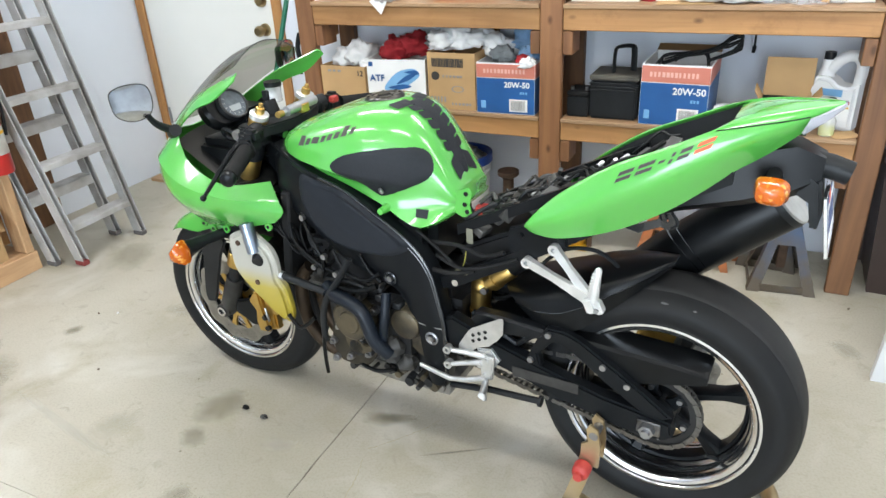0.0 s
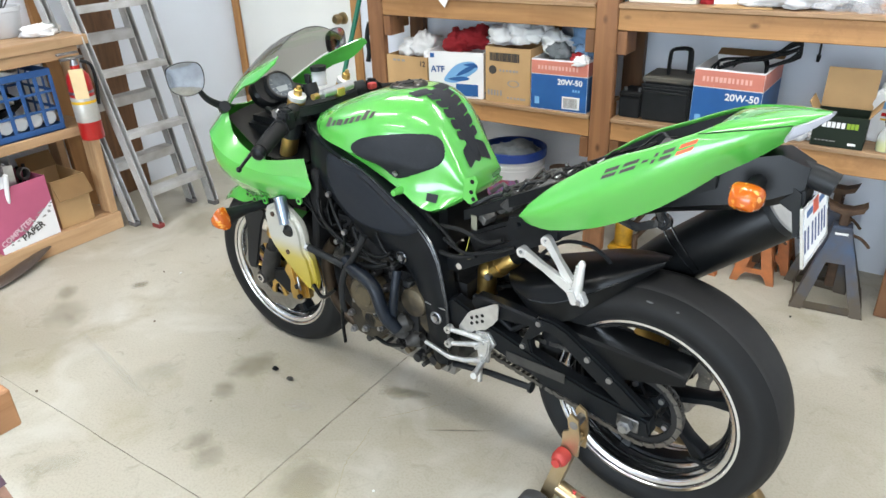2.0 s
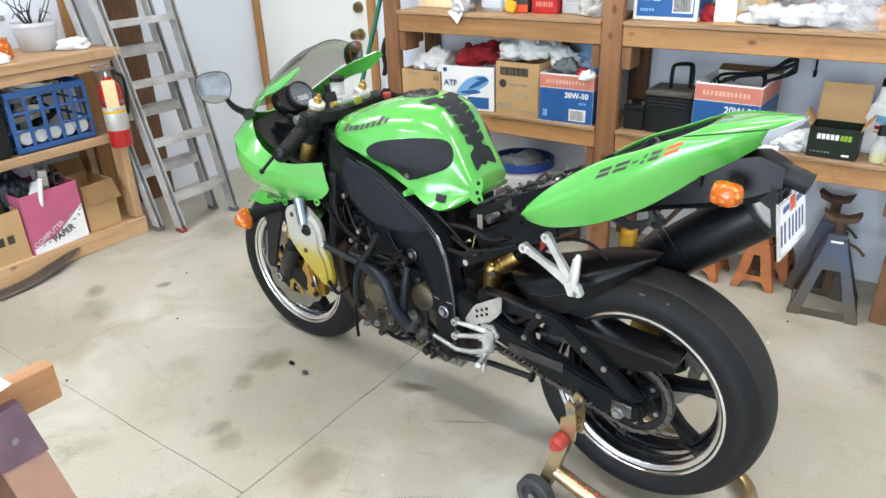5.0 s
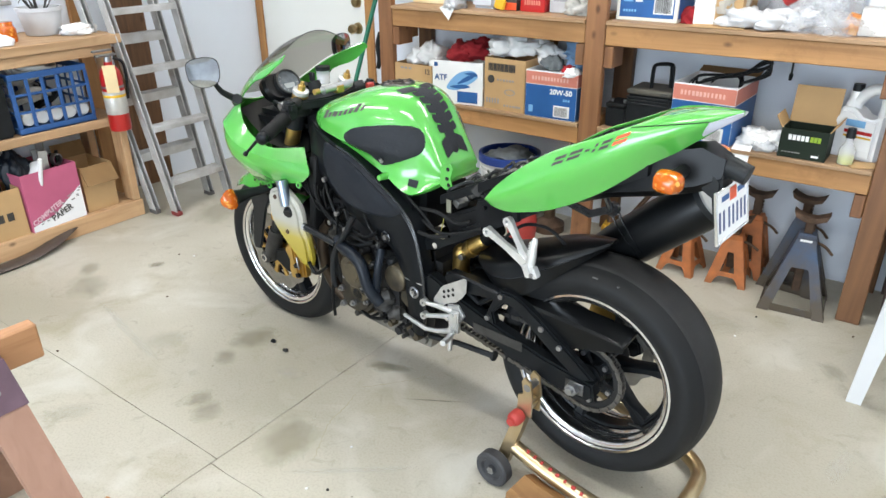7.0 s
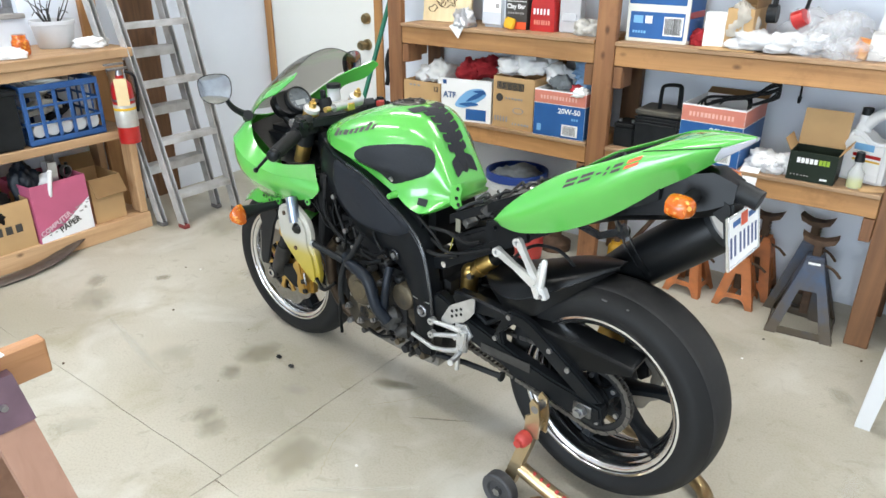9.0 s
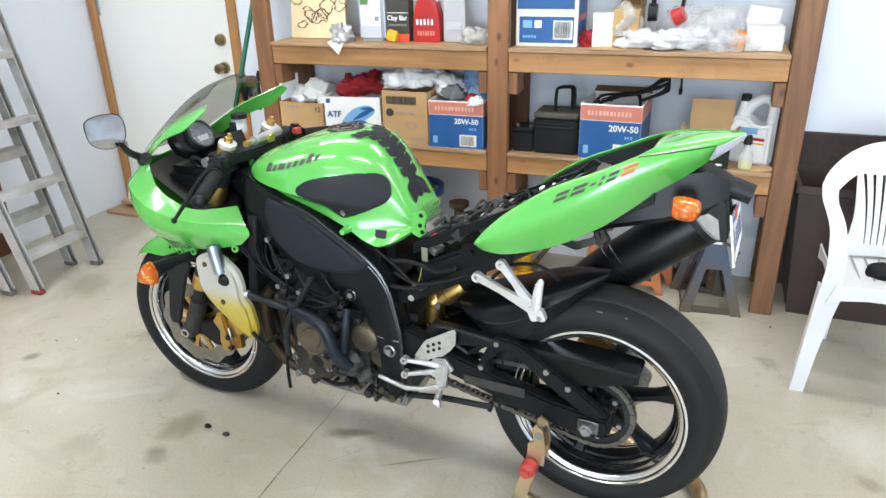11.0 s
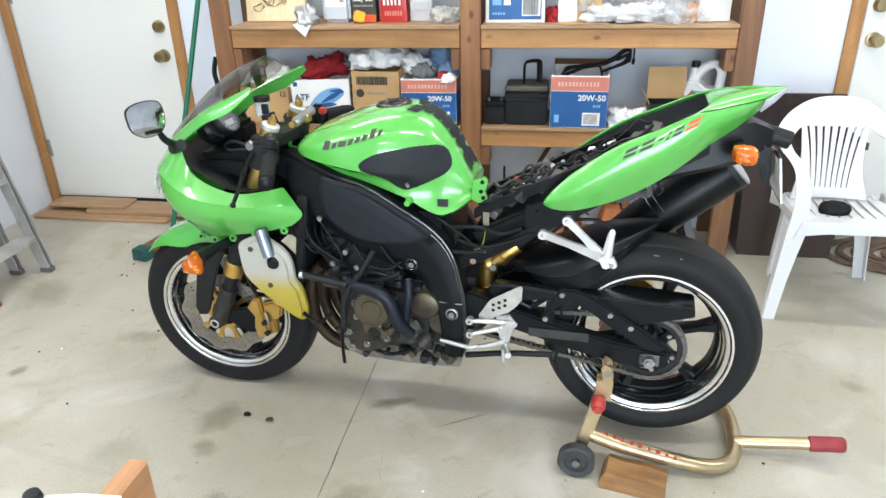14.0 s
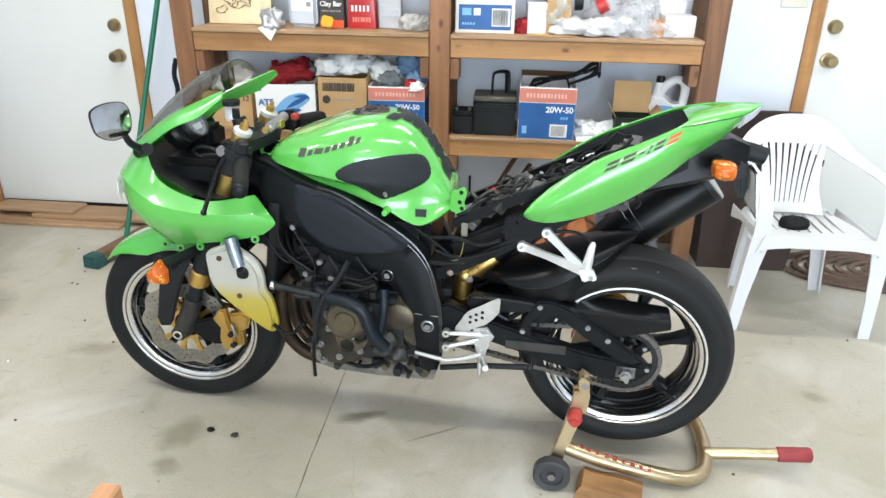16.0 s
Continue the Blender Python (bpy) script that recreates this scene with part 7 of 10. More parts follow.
# ---- paddock stand under the swing arm (in the motorcycle's frame) ----
stand = thing("paddock_stand", "gold zinc rear paddock stand with red grip, lifting the motorcycle", "paddock stand", (-0.005, 1.59, 0), 174.8)
for s in (1, -1):
    b = B()
    q = [V((0.165, 0.215 * s, 0.055)), V((0.125, 0.2 * s, 0.2)), V((0.107, 0.188 * s, 0.29))]
    loft(b, [[p + V((dx, dy, 0)) for dx, dy in ((-0.018, -0.014), (0.018, -0.014), (0.018, 0.014), (-0.018, 0.014))] for p in q])
    up = part("upright", b, ZINC, stand, "gold zinc upright")
    b = B()
    for d in (-0.02, 0.02):
        prism(b, [(0.13, 0.24), (0.085, 0.24), (0.082, 0.3), (0.09, 0.35), (0.11, 0.362), (0.118, 0.345), (0.112, 0.31), (0.128, 0.3)], (0.185 + d) * s - 0.004, (0.185 + d) * s + 0.004, 0.001)
    box(b, (0.088, 0.165 * s, 0.262), (0.122, 0.205 * s, 0.275), 0.002)
    part("fork_hook", b, ZINC, up, "forked lifting hook")
    b = B()
    cyl(b, (0.1, 0.155 * s, 0.332), (0.1, 0.21 * s, 0.332), 0.011, seg=14)
    part("spool", b, STEEL, up, "bright swing arm spool")
    b = B()
    lathe(b, [(0.0, 0.257 * s), (0.011, 0.257 * s), (0.012, 0.248 * s), (0.018, 0.244 * s), (0.021, 0.235 * s), (0.021, 0.214 * s), (0.0, 0.212 * s)], (0.118, 0, 0.238), "y", 20)
    part("clamp_knob", b, RED_PLASTIC, up, "red clamp knob")
    b = B()
    lathe(b, [(0.012, 0.24 * s), (0.03, 0.24 * s), (0.034, 0.236 * s), (0.048, 0.236 * s), (0.053, 0.241 * s), (0.053, 0.268 * s), (0.048, 0.273 * s), (0.034, 0.27 * s), (0.03, 0.262 * s), (0.012, 0.262 * s)], (0.167, 0, 0.053), "y", 36, closed=True)
    wh = part("caster", b, mat("grey_hard_rubber", (0.04, 0.04, 0.043), 0.6, var=0.4, scale=20) if s == 1 else bpy.data.materials["grey_hard_rubber"], stand, "dark grey rubber wheel")
    b = B()
    bolt(b, (0.167, 0.262 * s if s > 0 else 0.262 * s, 0.053), 0.013, 0.012, (0, s, 0))
    cyl(b, (0.167, 0.2 * s, 0.053), (0.167, 0.262 * s, 0.053), 0.008, seg=12)
    part("axle_bolt", b, STEEL, wh)
b = B()
tube(b, [(0.135, 0.205, 0.115), (0.03, 0.2, 0.082), (-0.1, 0.192, 0.055), (-0.21, 0.175, 0.034), (-0.27, 0.13, 0.03), (-0.288, 0.05, 0.032), (-0.288, -0.05, 0.032), (-0.27, -0.13, 0.03), (-0.21, -0.175, 0.034), (-0.1, -0.192, 0.055), (0.03, -0.2, 0.082), (0.135, -0.205, 0.115)], 0.0215, 16, 6)
ub = part("frame_tube", b, ZINC, stand, "bent gold zinc tube")
b = B()
for k in range(9):
    t = k / 8
    x = 0.09 - 0.2 * t
    z = 0.101 - 0.05 * t + 0.0
    b = B()
    box(b, (x - 0.007 + 0.002 * (k % 3), 0.192, z + 0.0198), (x + 0.006 - 0.002 * (k % 2), 0.203, z + 0.0224), 0.001, m=Matrix.Translation((x, 0.2, z)) @ pose(0, 0, 0, -22, 0, 0) @ Matrix.Translation((-x, -0.2, -z)))
    part("red_mark", b, RED_PLASTIC, ub, "worn red plain mark" if k == 0 else "")
b = B()
tube(b, [(-0.285, 0.055, 0.04), (-0.5, 0.048, 0.066)], 0.018, 16)
part("handle", b, ZINC, stand)
b = B()
tube(b, [(-0.49, 0.048, 0.065), (-0.493, 0.048, 0.0655), (-0.58, 0.045, 0.075), (-0.586, 0.045, 0.0755)], [0.019, 0.0225, 0.0225, 0.018], 16)
part("handle_grip", b, mat("faded_red_rubber", "8e3236", 0.6, var=0.3, scale=30), stand, "faded red rubber grip")
# timber offcut beside the stand
b = B()
loft(b, [[V((x, -0.055, 0)), V((x, 0.05, 0)), V((x, 0.045, z)), V((x, -0.01, z + 0.012)), V((x, -0.05, z - 0.008))] for x, z in ((-0.09, 0.045), (-0.03, 0.052), (0.035, 0.05), (0.075, 0.056), (0.09, 0.03))])
solo("wood_block", b, wood("split_fir", "a57a4c", "74502e", "x"), "chipped brown timber offcut on the floor", "wood block", at=pose(-0.03, 1.335, 0, 0, 0, 168))

# ---- saw horse at the left foreground ----
horse = thing("saw_horse", "timber saw horse with dark steel leg brackets", "saw horse", (-1.0, 0.6, 0), 88)
part("beam", box(B(), (-0.85, -0.02, 0.535), (0.0, 0.019, 0.624), 0.004), wood("weathered_pine_x", "b58660", "94663f", "x"), horse, smooth=0)
pinewood = wood("pink_pine_z", "a98370", "9a7562", "z", False, 0.6, 0.12)
steel_purple = mat("purple_primer_steel", (0.17, 0.1, 0.13), 0.45, 0.2, 0.4, 14)
for k, (x, s) in enumerate(((-0.135, -1), (-0.135, 1), (-0.72, -1), (-0.72, 1))):
    top, foot = V((x, 0.038 * s, 0.56)), V((x + (0.05 if x > -0.3 else -0.05), 0.285 * s, 0.0))
    d = (foot - top)
    b = B()
    secs = [[p + V((dx * 0.042, dy * 0.019, 0)) for dx, dy in ((-1, -1), (1, -1), (1, 1), (-1, 1))] for p in (top, foot)]
    loft(b, secs)
    part("leg", b, pinewood, horse, smooth=0)
    b = B()
    loft(b, [[top + d * q + V((dx * 0.046, dy * 0.024, 0)) for dx, dy in ((-1, -1), (1, -1), (1, 1), (-1, 1))] for q in (-0.05, 0.135)])
    br = part("bracket", b, steel_purple, horse, "dark purple steel bracket", smooth=0)
    bb = B()
    bolt(bb, top + d * 0.05 + V((0, 0.024 * s, 0)), 0.008, 0.01, (0, s, 0))
    part("bracket_bolt", bb, STEEL, br)

# plywood browned darker to carry the shade between the legs
part("brace_panel", box(B(), (-0.66, -0.006, 0.1), (-0.19, 0.006, 0.53), 0.002), wood("shaded_ply", "7a4f2c", "55341c", "x", False), horse, "brown plywood brace panel, shade put into its colour", smooth=0)
b = box(B(), (-0.12, -0.15, 0.0), (0.0, 0.0, 0.1), 0.004)
solo("timber_offcut", b, wood("orange_fir", "c08a50", "9a6836", "x"), "orange fir timber offcut standing by the saw horse", "wood block", smooth=0, at=pose(-0.82, 0.645, 0, 0, 0, 7))
b = prism(B(), [(-0.975, 0.51), (-1.045, 0.506), (-1.1, 0.494), (-1.13, 0.4), (-1.1, 0.26), (-0.93, 0.25), (-0.94, 0.4)], 0.6245, 0.6285, 0.0015, "xy")
solo("white_plastic_offcut", b, WHITE, "thin white plastic offcut lying across the saw horse", "offcut", smooth=0)
b = B()
lathe(b, [(0.0, 0.629), (0.014, 0.629), (0.016, 0.634), (0.013, 0.646), (0.0, 0.649)], (-1.112, 0.478, 0), "z", 18)
solo("rubber_stopper", b, BLACK, "small black rubber stopper on the white offcut", "stopper")

# ---- chair ----
chair = thing("plastic_chair", "white moulded plastic garden armchair with slatted back", "chair", (0.85, 2.55, 0), 0)
b = B()
rows = []
for t, y, z, w in ((0, -0.215, 0.395, 0.2), (0.1, -0.2, 0.422, 0.215), (0.4, -0.06, 0.418, 0.215), (0.75, 0.1, 0.405, 0.2), (1, 0.2, 0.4, 0.18)):
    rows.append([V((x * w, y, z - 0.012 * (1 - x * x) + (-0.02 if abs(x) > 0.99 else 0))) for x in (-1.0, -0.92, -0.6, -0.2, 0.2, 0.6, 0.92, 1.0)])
vs = [[b.verts.new(p) for p in r] for r in rows]
fs = [b.faces.new([r[i], r[i + 1], q[i + 1], q[i]]) for r, q in zip(vs, vs[1:]) for i in range(7)]
bmesh.ops.recalc_face_normals(b, faces=fs)
bmesh.ops.solidify(b, geom=fs, thickness=0.006)
prism(b, [(-0.215, 0.43), (-0.24, 0.36), (-0.2, 0.375), (-0.12, 0.385), (0.12, 0.385), (0.2, 0.375), (0.24, 0.36), (0.215, 0.43)], -0.222, -0.214, 0.002)
for s in (-1, 1):
    prism(b, [(-0.21, 0.425), (-0.22, 0.36), (-0.1, 0.38), (0.08, 0.38), (0.2, 0.35), (0.2, 0.41)], s * 0.214, s * 0.22, 0.002, "yz")
seat = part("seat", b, CHAIR_WHITE, chair, smooth=45)
for k in range(7):
    x = -0.13 + k * 0.043
    part("seat_slot", box(B(), (x - 0.003, -0.1, 0.4045), (x + 0.003, 0.1, 0.4115), 0.001), PRINT_GREY, seat)
for (x0, y0), (x1, y1), wt in (((-0.262, -0.212), (-0.29, -0.205), 0.075), ((0.262, -0.212), (0.275, -0.212), 0.075), ((-0.17, 0.17), (-0.175, 0.22), 0.07), ((0.17, 0.17), (0.235, 0.22), 0.07)):
    b = B()
    sx, sy = (1 if x0 > 0 else -1), (1 if y0 > 0 else -1)
    top, foot = V((x0, y0, 0.41)), V((x1, y1, 0))
    secs = []
    for q in (0, 0.12, 0.3, 0.6, 1):
        p = top.lerp(foot, q)
        w = 0.045 + (wt - 0.045) * (1 - q) ** 2
        secs.append([p, p + V((-sx * w, 0, 0)), p + V((-sx * w, -sy * 0.006, 0)), p + V((-sx * 0.006, -sy * 0.006, 0)), p + V((-sx * 0.006, -sy * w * 0.7, 0)), p + V((0, -sy * w * 0.7, 0))])
    loft(b, secs)
    part("leg", b, CHAIR_WHITE, chair, smooth=30)


def sheet(b, rows, thick=0.006):
    """A moulded sheet through rows of points, with thickness."""
    vs = [[b.verts.new(p) for p in r] for r in rows]
    fs = [b.faces.new([r[i], r[i + 1], q[i + 1], q[i]]) for r, q in zip(vs, vs[1:]) for i in range(len(r) - 1)]
    bmesh.ops.recalc_face_normals(b, faces=fs)
    bmesh.ops.solidify(b, geom=fs, thickness=thick)
    return b


# arched top of the back, running forward into the arms
CX = -0.022
HALF = [((0.0, 0.225, 0.81), (0.0, 0.2, 0.702)), ((0.075, 0.224, 0.803), (0.05, 0.2, 0.702)), ((0.135, 0.22, 0.778), (0.095, 0.199, 0.70)), ((0.185, 0.208, 0.738), (0.124, 0.194, 0.69)), ((0.222, 0.175, 0.695), (0.155, 0.165, 0.672)), ((0.245, 0.11, 0.668), (0.19, 0.105, 0.652))]
ARM = [HALF[-1], ((0.26, 0.0, 0.65), (0.208, 0.0, 0.64)), ((0.266, -0.12, 0.638), (0.214, -0.115, 0.63)), ((0.265, -0.185, 0.615), (0.214, -0.18, 0.608)), ((0.26, -0.208, 0.56), (0.206, -0.204, 0.555)), ((0.256, -0.213, 0.48), (0.198, -0.209, 0.48)), ((0.262, -0.213, 0.4), (0.196, -0.209, 0.4))]
full = [tuple(V((CX - p[0], p[1], p[2])) for p in q) for q in reversed(HALF[1:])] + [tuple(V((CX + p[0], p[1], p[2])) for p in q) for q in HALF]
oo, ii = smooth_path([q[0] for q in full], 5), smooth_path([q[1] for q in full], 5)
back = part("backrest", sheet(B(), [[p, p.lerp(q, 0.08) + V((0, -0.006, 0.002)), p.lerp(q, 0.5) + V((0, -0.004, 0)), q] for p, q in zip(oo, ii)]), CHAIR_WHITE, chair, smooth=60)
for s in (-1, 1):
    shift = [V((CX * max(0, min(1, (p[0][1] + 0.2) / 0.3)), 0, 0)) for p in ARM]
    oo = smooth_path([V((s * q[0][0], q[0][1], q[0][2])) + e for q, e in zip(ARM, shift)], 5)
    ii = smooth_path([V((s * q[1][0], q[1][1], q[1][2])) + e for q, e in zip(ARM, shift)], 5)
    part("armrest", sheet(B(), [[p, p.lerp(q, 0.1) + V((0, 0, 0.004)), p.lerp(q, 0.9) + V((0, 0, 0.003)), q] for p, q in zip(oo, ii)]), CHAIR_WHITE, chair, smooth=60)
# slotted middle of the back
N_SLOT = 8
ZR = [0.405, 0.43, 0.447, 0.49, 0.54, 0.59, 0.64, 0.68, 0.692, 0.703]
edge_w = [0.15, 0.142, 0.138, 0.125, 0.119, 0.12, 0.124, 0.127, 0.128, 0.128]
b = B()
cols = []
for z, ew in zip(ZR, edge_w):
    f = max(0, min(1, (z - 0.44) / 0.26))
    hw = 0.072 + 0.006 * f + 0.029 * f * f
    sw = 0.0018 + 0.0035 * f
    row = [-ew]
    for k in range(N_SLOT):
        m = hw * (2 * k / (N_SLOT - 1) - 1)
        row += [m - sw, m + sw]
    row.append(ew)
    cols.append([b.verts.new((CX + x, 0.14 + 0.06 * (z - 0.405) / 0.3 + 0.02 * (x / 0.13) ** 2 * -1 * (1 - f), z)) for x in row])
fs = []
for r in range(len(ZR) - 1):
    for i in range(len(cols[0]) - 1):
        if i % 2 == 1 and 0.44 < (ZR[r] + ZR[r + 1]) / 2 < 0.688:
            continue
        fs.append(b.faces.new([cols[r][i], cols[r][i + 1], cols[r + 1][i + 1], cols[r + 1][i]]))
bmesh.ops.recalc_face_normals(b, faces=fs)
bmesh.ops.solidify(b, geom=fs, thickness=0.007)
part("slotted_panel", b, CHAIR_WHITE, back, smooth=40)
solo("black_pouch", crumple(B(), (0, 0, 0.02), (0.058, 0.04, 0.032), 3.3, 0.25), MATTE, "small black cloth pouch on the chair seat", "pouch", smooth=180, at=pose(0.80, 2.5, 0.405))

# ---- brown bins and braided rug ----
b = B()
secs = []
for z, w, d in ((0.0, 0.2, 0.13), (0.02, 0.205, 0.135), (0.3, 0.222, 0.148), (0.54, 0.238, 0.158), (0.545, 0.25, 0.17), (0.575, 0.25, 0.17), (0.57, 0.232, 0.152), (0.06, 0.198, 0.128)):
    secs.append([V((x * w, y * d, z)) for x, y in spline2([(-1, -0.85), (-0.93, -1), (0, -1.02), (0.93, -1), (1, -0.85), (1, 0.85), (0.93, 1), (0, 1.02), (-0.93, 1), (-1, 0.85)], 3)])
loft(b, secs, True, False)
binn = thing("waste_bin", "dark brown plastic waste bin beside the shelving", "bin", (0.79, 3.09, 0))
part("bin_body", b, BROWN_PLASTIC, binn)
prism(b := B(), [(-0.19, -0.12), (0.19, -0.12), (0.19, 0.12), (-0.19, 0.12)], 0.0, 0.02, plane="xy")
part("bin_floor", b, BROWN_PLASTIC, binn)
solo("leaning_panel", box(B(), (0.56, 3.245, 0), (1.04, 3.265, 0.715), 0.003), mat("dark_brown_board", (0.045, 0.028, 0.024), 0.6, var=0.4, scale=40), "dark brown board leaning on the wall", "panel", smooth=0)
b = B()
for k in range(9):
    a, c = 0.62 - k * 0.066, 0.25 - k * 0.027
    if c < 0.02:
        break
    tube(b, [(a * math.cos(2 * math.pi * i / 56), c * math.sin(2 * math.pi * i / 56), 0.011 + 0.002 * (i % 2)) for i in range(57)], [0.0175 if i % 2 else 0.015 for i in range(57)], 8, 0, 0.62)
solo("braided_rug", b, mat("brown_braid", (0.14, 0.09, 0.065), 0.95, var=0.5, scale=60, bump=0.6), "brown braided oval rug before the white door", "rug", at=pose(1.62, 3.0, 0))

# ---- broom ----
broom = thing("push_broom", "push broom with green pole leaning by the door", "broom", (0.035, 0, 0))
b = B()
h0, h1 = V((-2.335, 2.585, 0.0)), V((-2.25, 2.95, 0.01))
hd = (h1 - h0).normalized()
hs = V((hd.y, -hd.x, 0)).normalized()
loft(b, [[p + hs * x + V((0, 0, z)) for x, z in ((-0.03, 0.025), (-0.026, 0.06), (0.026, 0.06), (0.03, 0.025))] for p in (h0, h0.lerp(h1, 0.5), h1)])
part("broom_head", b, DARKWOOD, broom, "worn wooden broom head")
b = B()
random.seed(3)
secs = []
for k in range(9):
    p = h0.lerp(h1, k / 8)
    w = 0.036 + 0.004 * random.random()
    secs.append([p + hs * x + V((0, 0, z - p.z)) for x, z in ((-w, 0.004), (-0.03, p.z + 0.024), (0.03, p.z + 0.024), (w, 0.004))])
part("bristles", loft(b, secs), mat("matted_bristle", (0.06, 0.045, 0.035), 0.95, var=0.6, scale=90, bump=0.8), broom, "matted dark brown bristles")
b = B()
loft(b, [[p + hs * x + V((0, 0, z - p.z)) for x, z in ((-0.042, 0.003), (-0.036, 0.062), (0.036, 0.062), (0.042, 0.003))] for p in (h0 - hd * 0.03, h0 + hd * 0.03)])
part("head_end", b, mat("teal_bristle", (0.02, 0.09, 0.08), 0.9, var=0.5, scale=60, bump=0.6), broom, "teal painted end")
part("pole", tube(B(), [(-2.29, 2.8, 0.055), (-2.01, 3.235, 1.66)], 0.0125, 14), GREEN_POLE, broom, "green enamelled pole")
b = B()
tube(b, smooth_path([(-1.925, 2.93, 0.93), (-1.94, 2.92, 0.86), (-1.935, 2.925, 0.79), (-1.945, 2.92, 0.74)], 4), 0.012, 8, 0, 0.5)
solo("black_strap", b, BLACK, "black strap hanging on the shelving post", "strap")

# ---- step ladder folded against the wall ----
lad = thing("step_ladder", "dull aluminium step ladder folded and leaning", "ladder", (0, 0, 0))


def rail(y0, y1, x0, x1, z1, foot, w=0.032, d=0.055):
    b = B()
    loft(b, [[V((x + dx, y + dy, z)) for dx, dy in ((-d / 2, -w / 2), (d / 2, -w / 2), (d / 2, -w / 2 + 0.005), (-d / 2 + 0.006, -w / 2 + 0.005), (-d / 2 + 0.006, w / 2 - 0.005), (d / 2, w / 2 - 0.005), (d / 2, w / 2), (-d / 2, w / 2))] for x, y, z in ((x0, y0, 0.025), (x1, y1, z1))])
    part("rail", b, ALUM_LADDER, lad, smooth=0)
    b = B()
    box(b, (x0 - 0.03, y0 - 0.018, 0.0), (x0 + 0.03, y0 + 0.018, 0.0245), 0.004)
    part("foot", b, foot, lad, "worn rubber foot", smooth=0)


H = 1.95
RED_FOOT, GREY_FOOT = mat("faded_red_foot", "8a3a38", 0.7, var=0.4, scale=20), mat("grey_rubber_foot", (0.12, 0.11, 0.105), 0.7, var=0.4, scale=20)
for x0, ya, yb, zs, t in ((-2.7, 2.05, 2.405, (0.194, 0.487, 0.784, 1.075, 1.37, 1.66), 0.026), (-2.83, 2.0, 2.36, (0.335, 0.633, 0.934, 1.23, 1.52), 0.045)):
    rail(ya, ya - 0.13, x0, x0 - 0.167 * H, H, RED_FOOT if x0 > -2.75 else GREY_FOOT), rail(yb, yb - 0.07, x0, x0 - 0.167 * H, H, GREY_FOOT)
    for z in zs:
        x = x0 - 0.167 * z
        f = z / H
        b = B()
        y0, y1 = ya - 0.13 * f + 0.014, yb - 0.07 * f - 0.014
        box(b, (x - 0.04, y0, z - 0.004), (x + 0.038, y1, z), 0.001)
        box(b, (x + 0.034, y0, z - t), (x + 0.038, y1, z - 0.004), 0.001)
        box(b, (x - 0.04, y0, z - t), (x - 0.036, y1, z - 0.004), 0.001)
        for k in range(5):
            box(b, (x - 0.03 + k * 0.015, y0, z), (x - 0.026 + k * 0.015, y1, z + 0.0015))
        part("tread", b, ALUM_LADDER, lad, smooth=0)
part("top_cap", box(B(), (-3.2, 1.86, H), (-2.98, 2.36, H + 0.03), 0.005), ALUM_LADDER, lad)

# ---- fire extinguisher on the bench's end ----
ext = thing("fire_extinguisher", "red fire extinguisher with paper tag hung on the bench leg", "fire extinguisher", (-2.803, 1.89, 0.505))
b = lathe(B(), [(0.0, 0.0), (0.048, 0.0), (0.052, 0.008), (0.052, 0.265), (0.047, 0.295), (0.03, 0.318), (0.02, 0.325), (0.02, 0.34), (0.0, 0.34)], (0, 0, 0), "z", 32)
part("cylinder", b, RED_PAINT, ext)
part("label", lathe(B(), [(0.0525, 0.085), (0.0532, 0.086), (0.0532, 0.2), (0.0525, 0.201)], (0, 0, 0), "z", 32), mat("silver_label", (0.55, 0.54, 0.5), 0.4, 0.3, 0.2, 30), ext, "silver instruction label")
part("label_band", lathe(B(), [(0.0533, 0.17), (0.0537, 0.171), (0.0537, 0.182), (0.0533, 0.183)], (0, 0, 0), "z", 32), YELLOW, ext)
b = B()
cyl(b, (0, 0, 0.338), (0, 0, 0.365), 0.018, 0.014, 16)
box(b, (-0.012, -0.06, 0.365), (0.012, 0.045, 0.378), 0.003), box(b, (-0.01, -0.07, 0.39), (0.01, 0.03, 0.4), 0.003)
part("valve", b, STEEL, ext)
part("hose", tube(B(), [(0, 0.03, 0.355), (0.02, 0.065, 0.33), (0.02, 0.07, 0.25), (0.01, 0.062, 0.15)], 0.008, 10, 5), BLACK, ext)
part("paper_tag", box(B(), (0.054, -0.029, 0.2), (0.0565, 0.029, 0.335), 0.001, m=pose(0, 0, 0, 0, 2, -30)), mat("buff_tag", "e0c79a", 0.7), ext, "buff inspection tag")
part("strap", lathe(B(), [(0.0525, 0.215), (0.054, 0.216), (0.054, 0.226), (0.0525, 0.227)], (0, 0, 0), "z", 32), STEEL, ext)

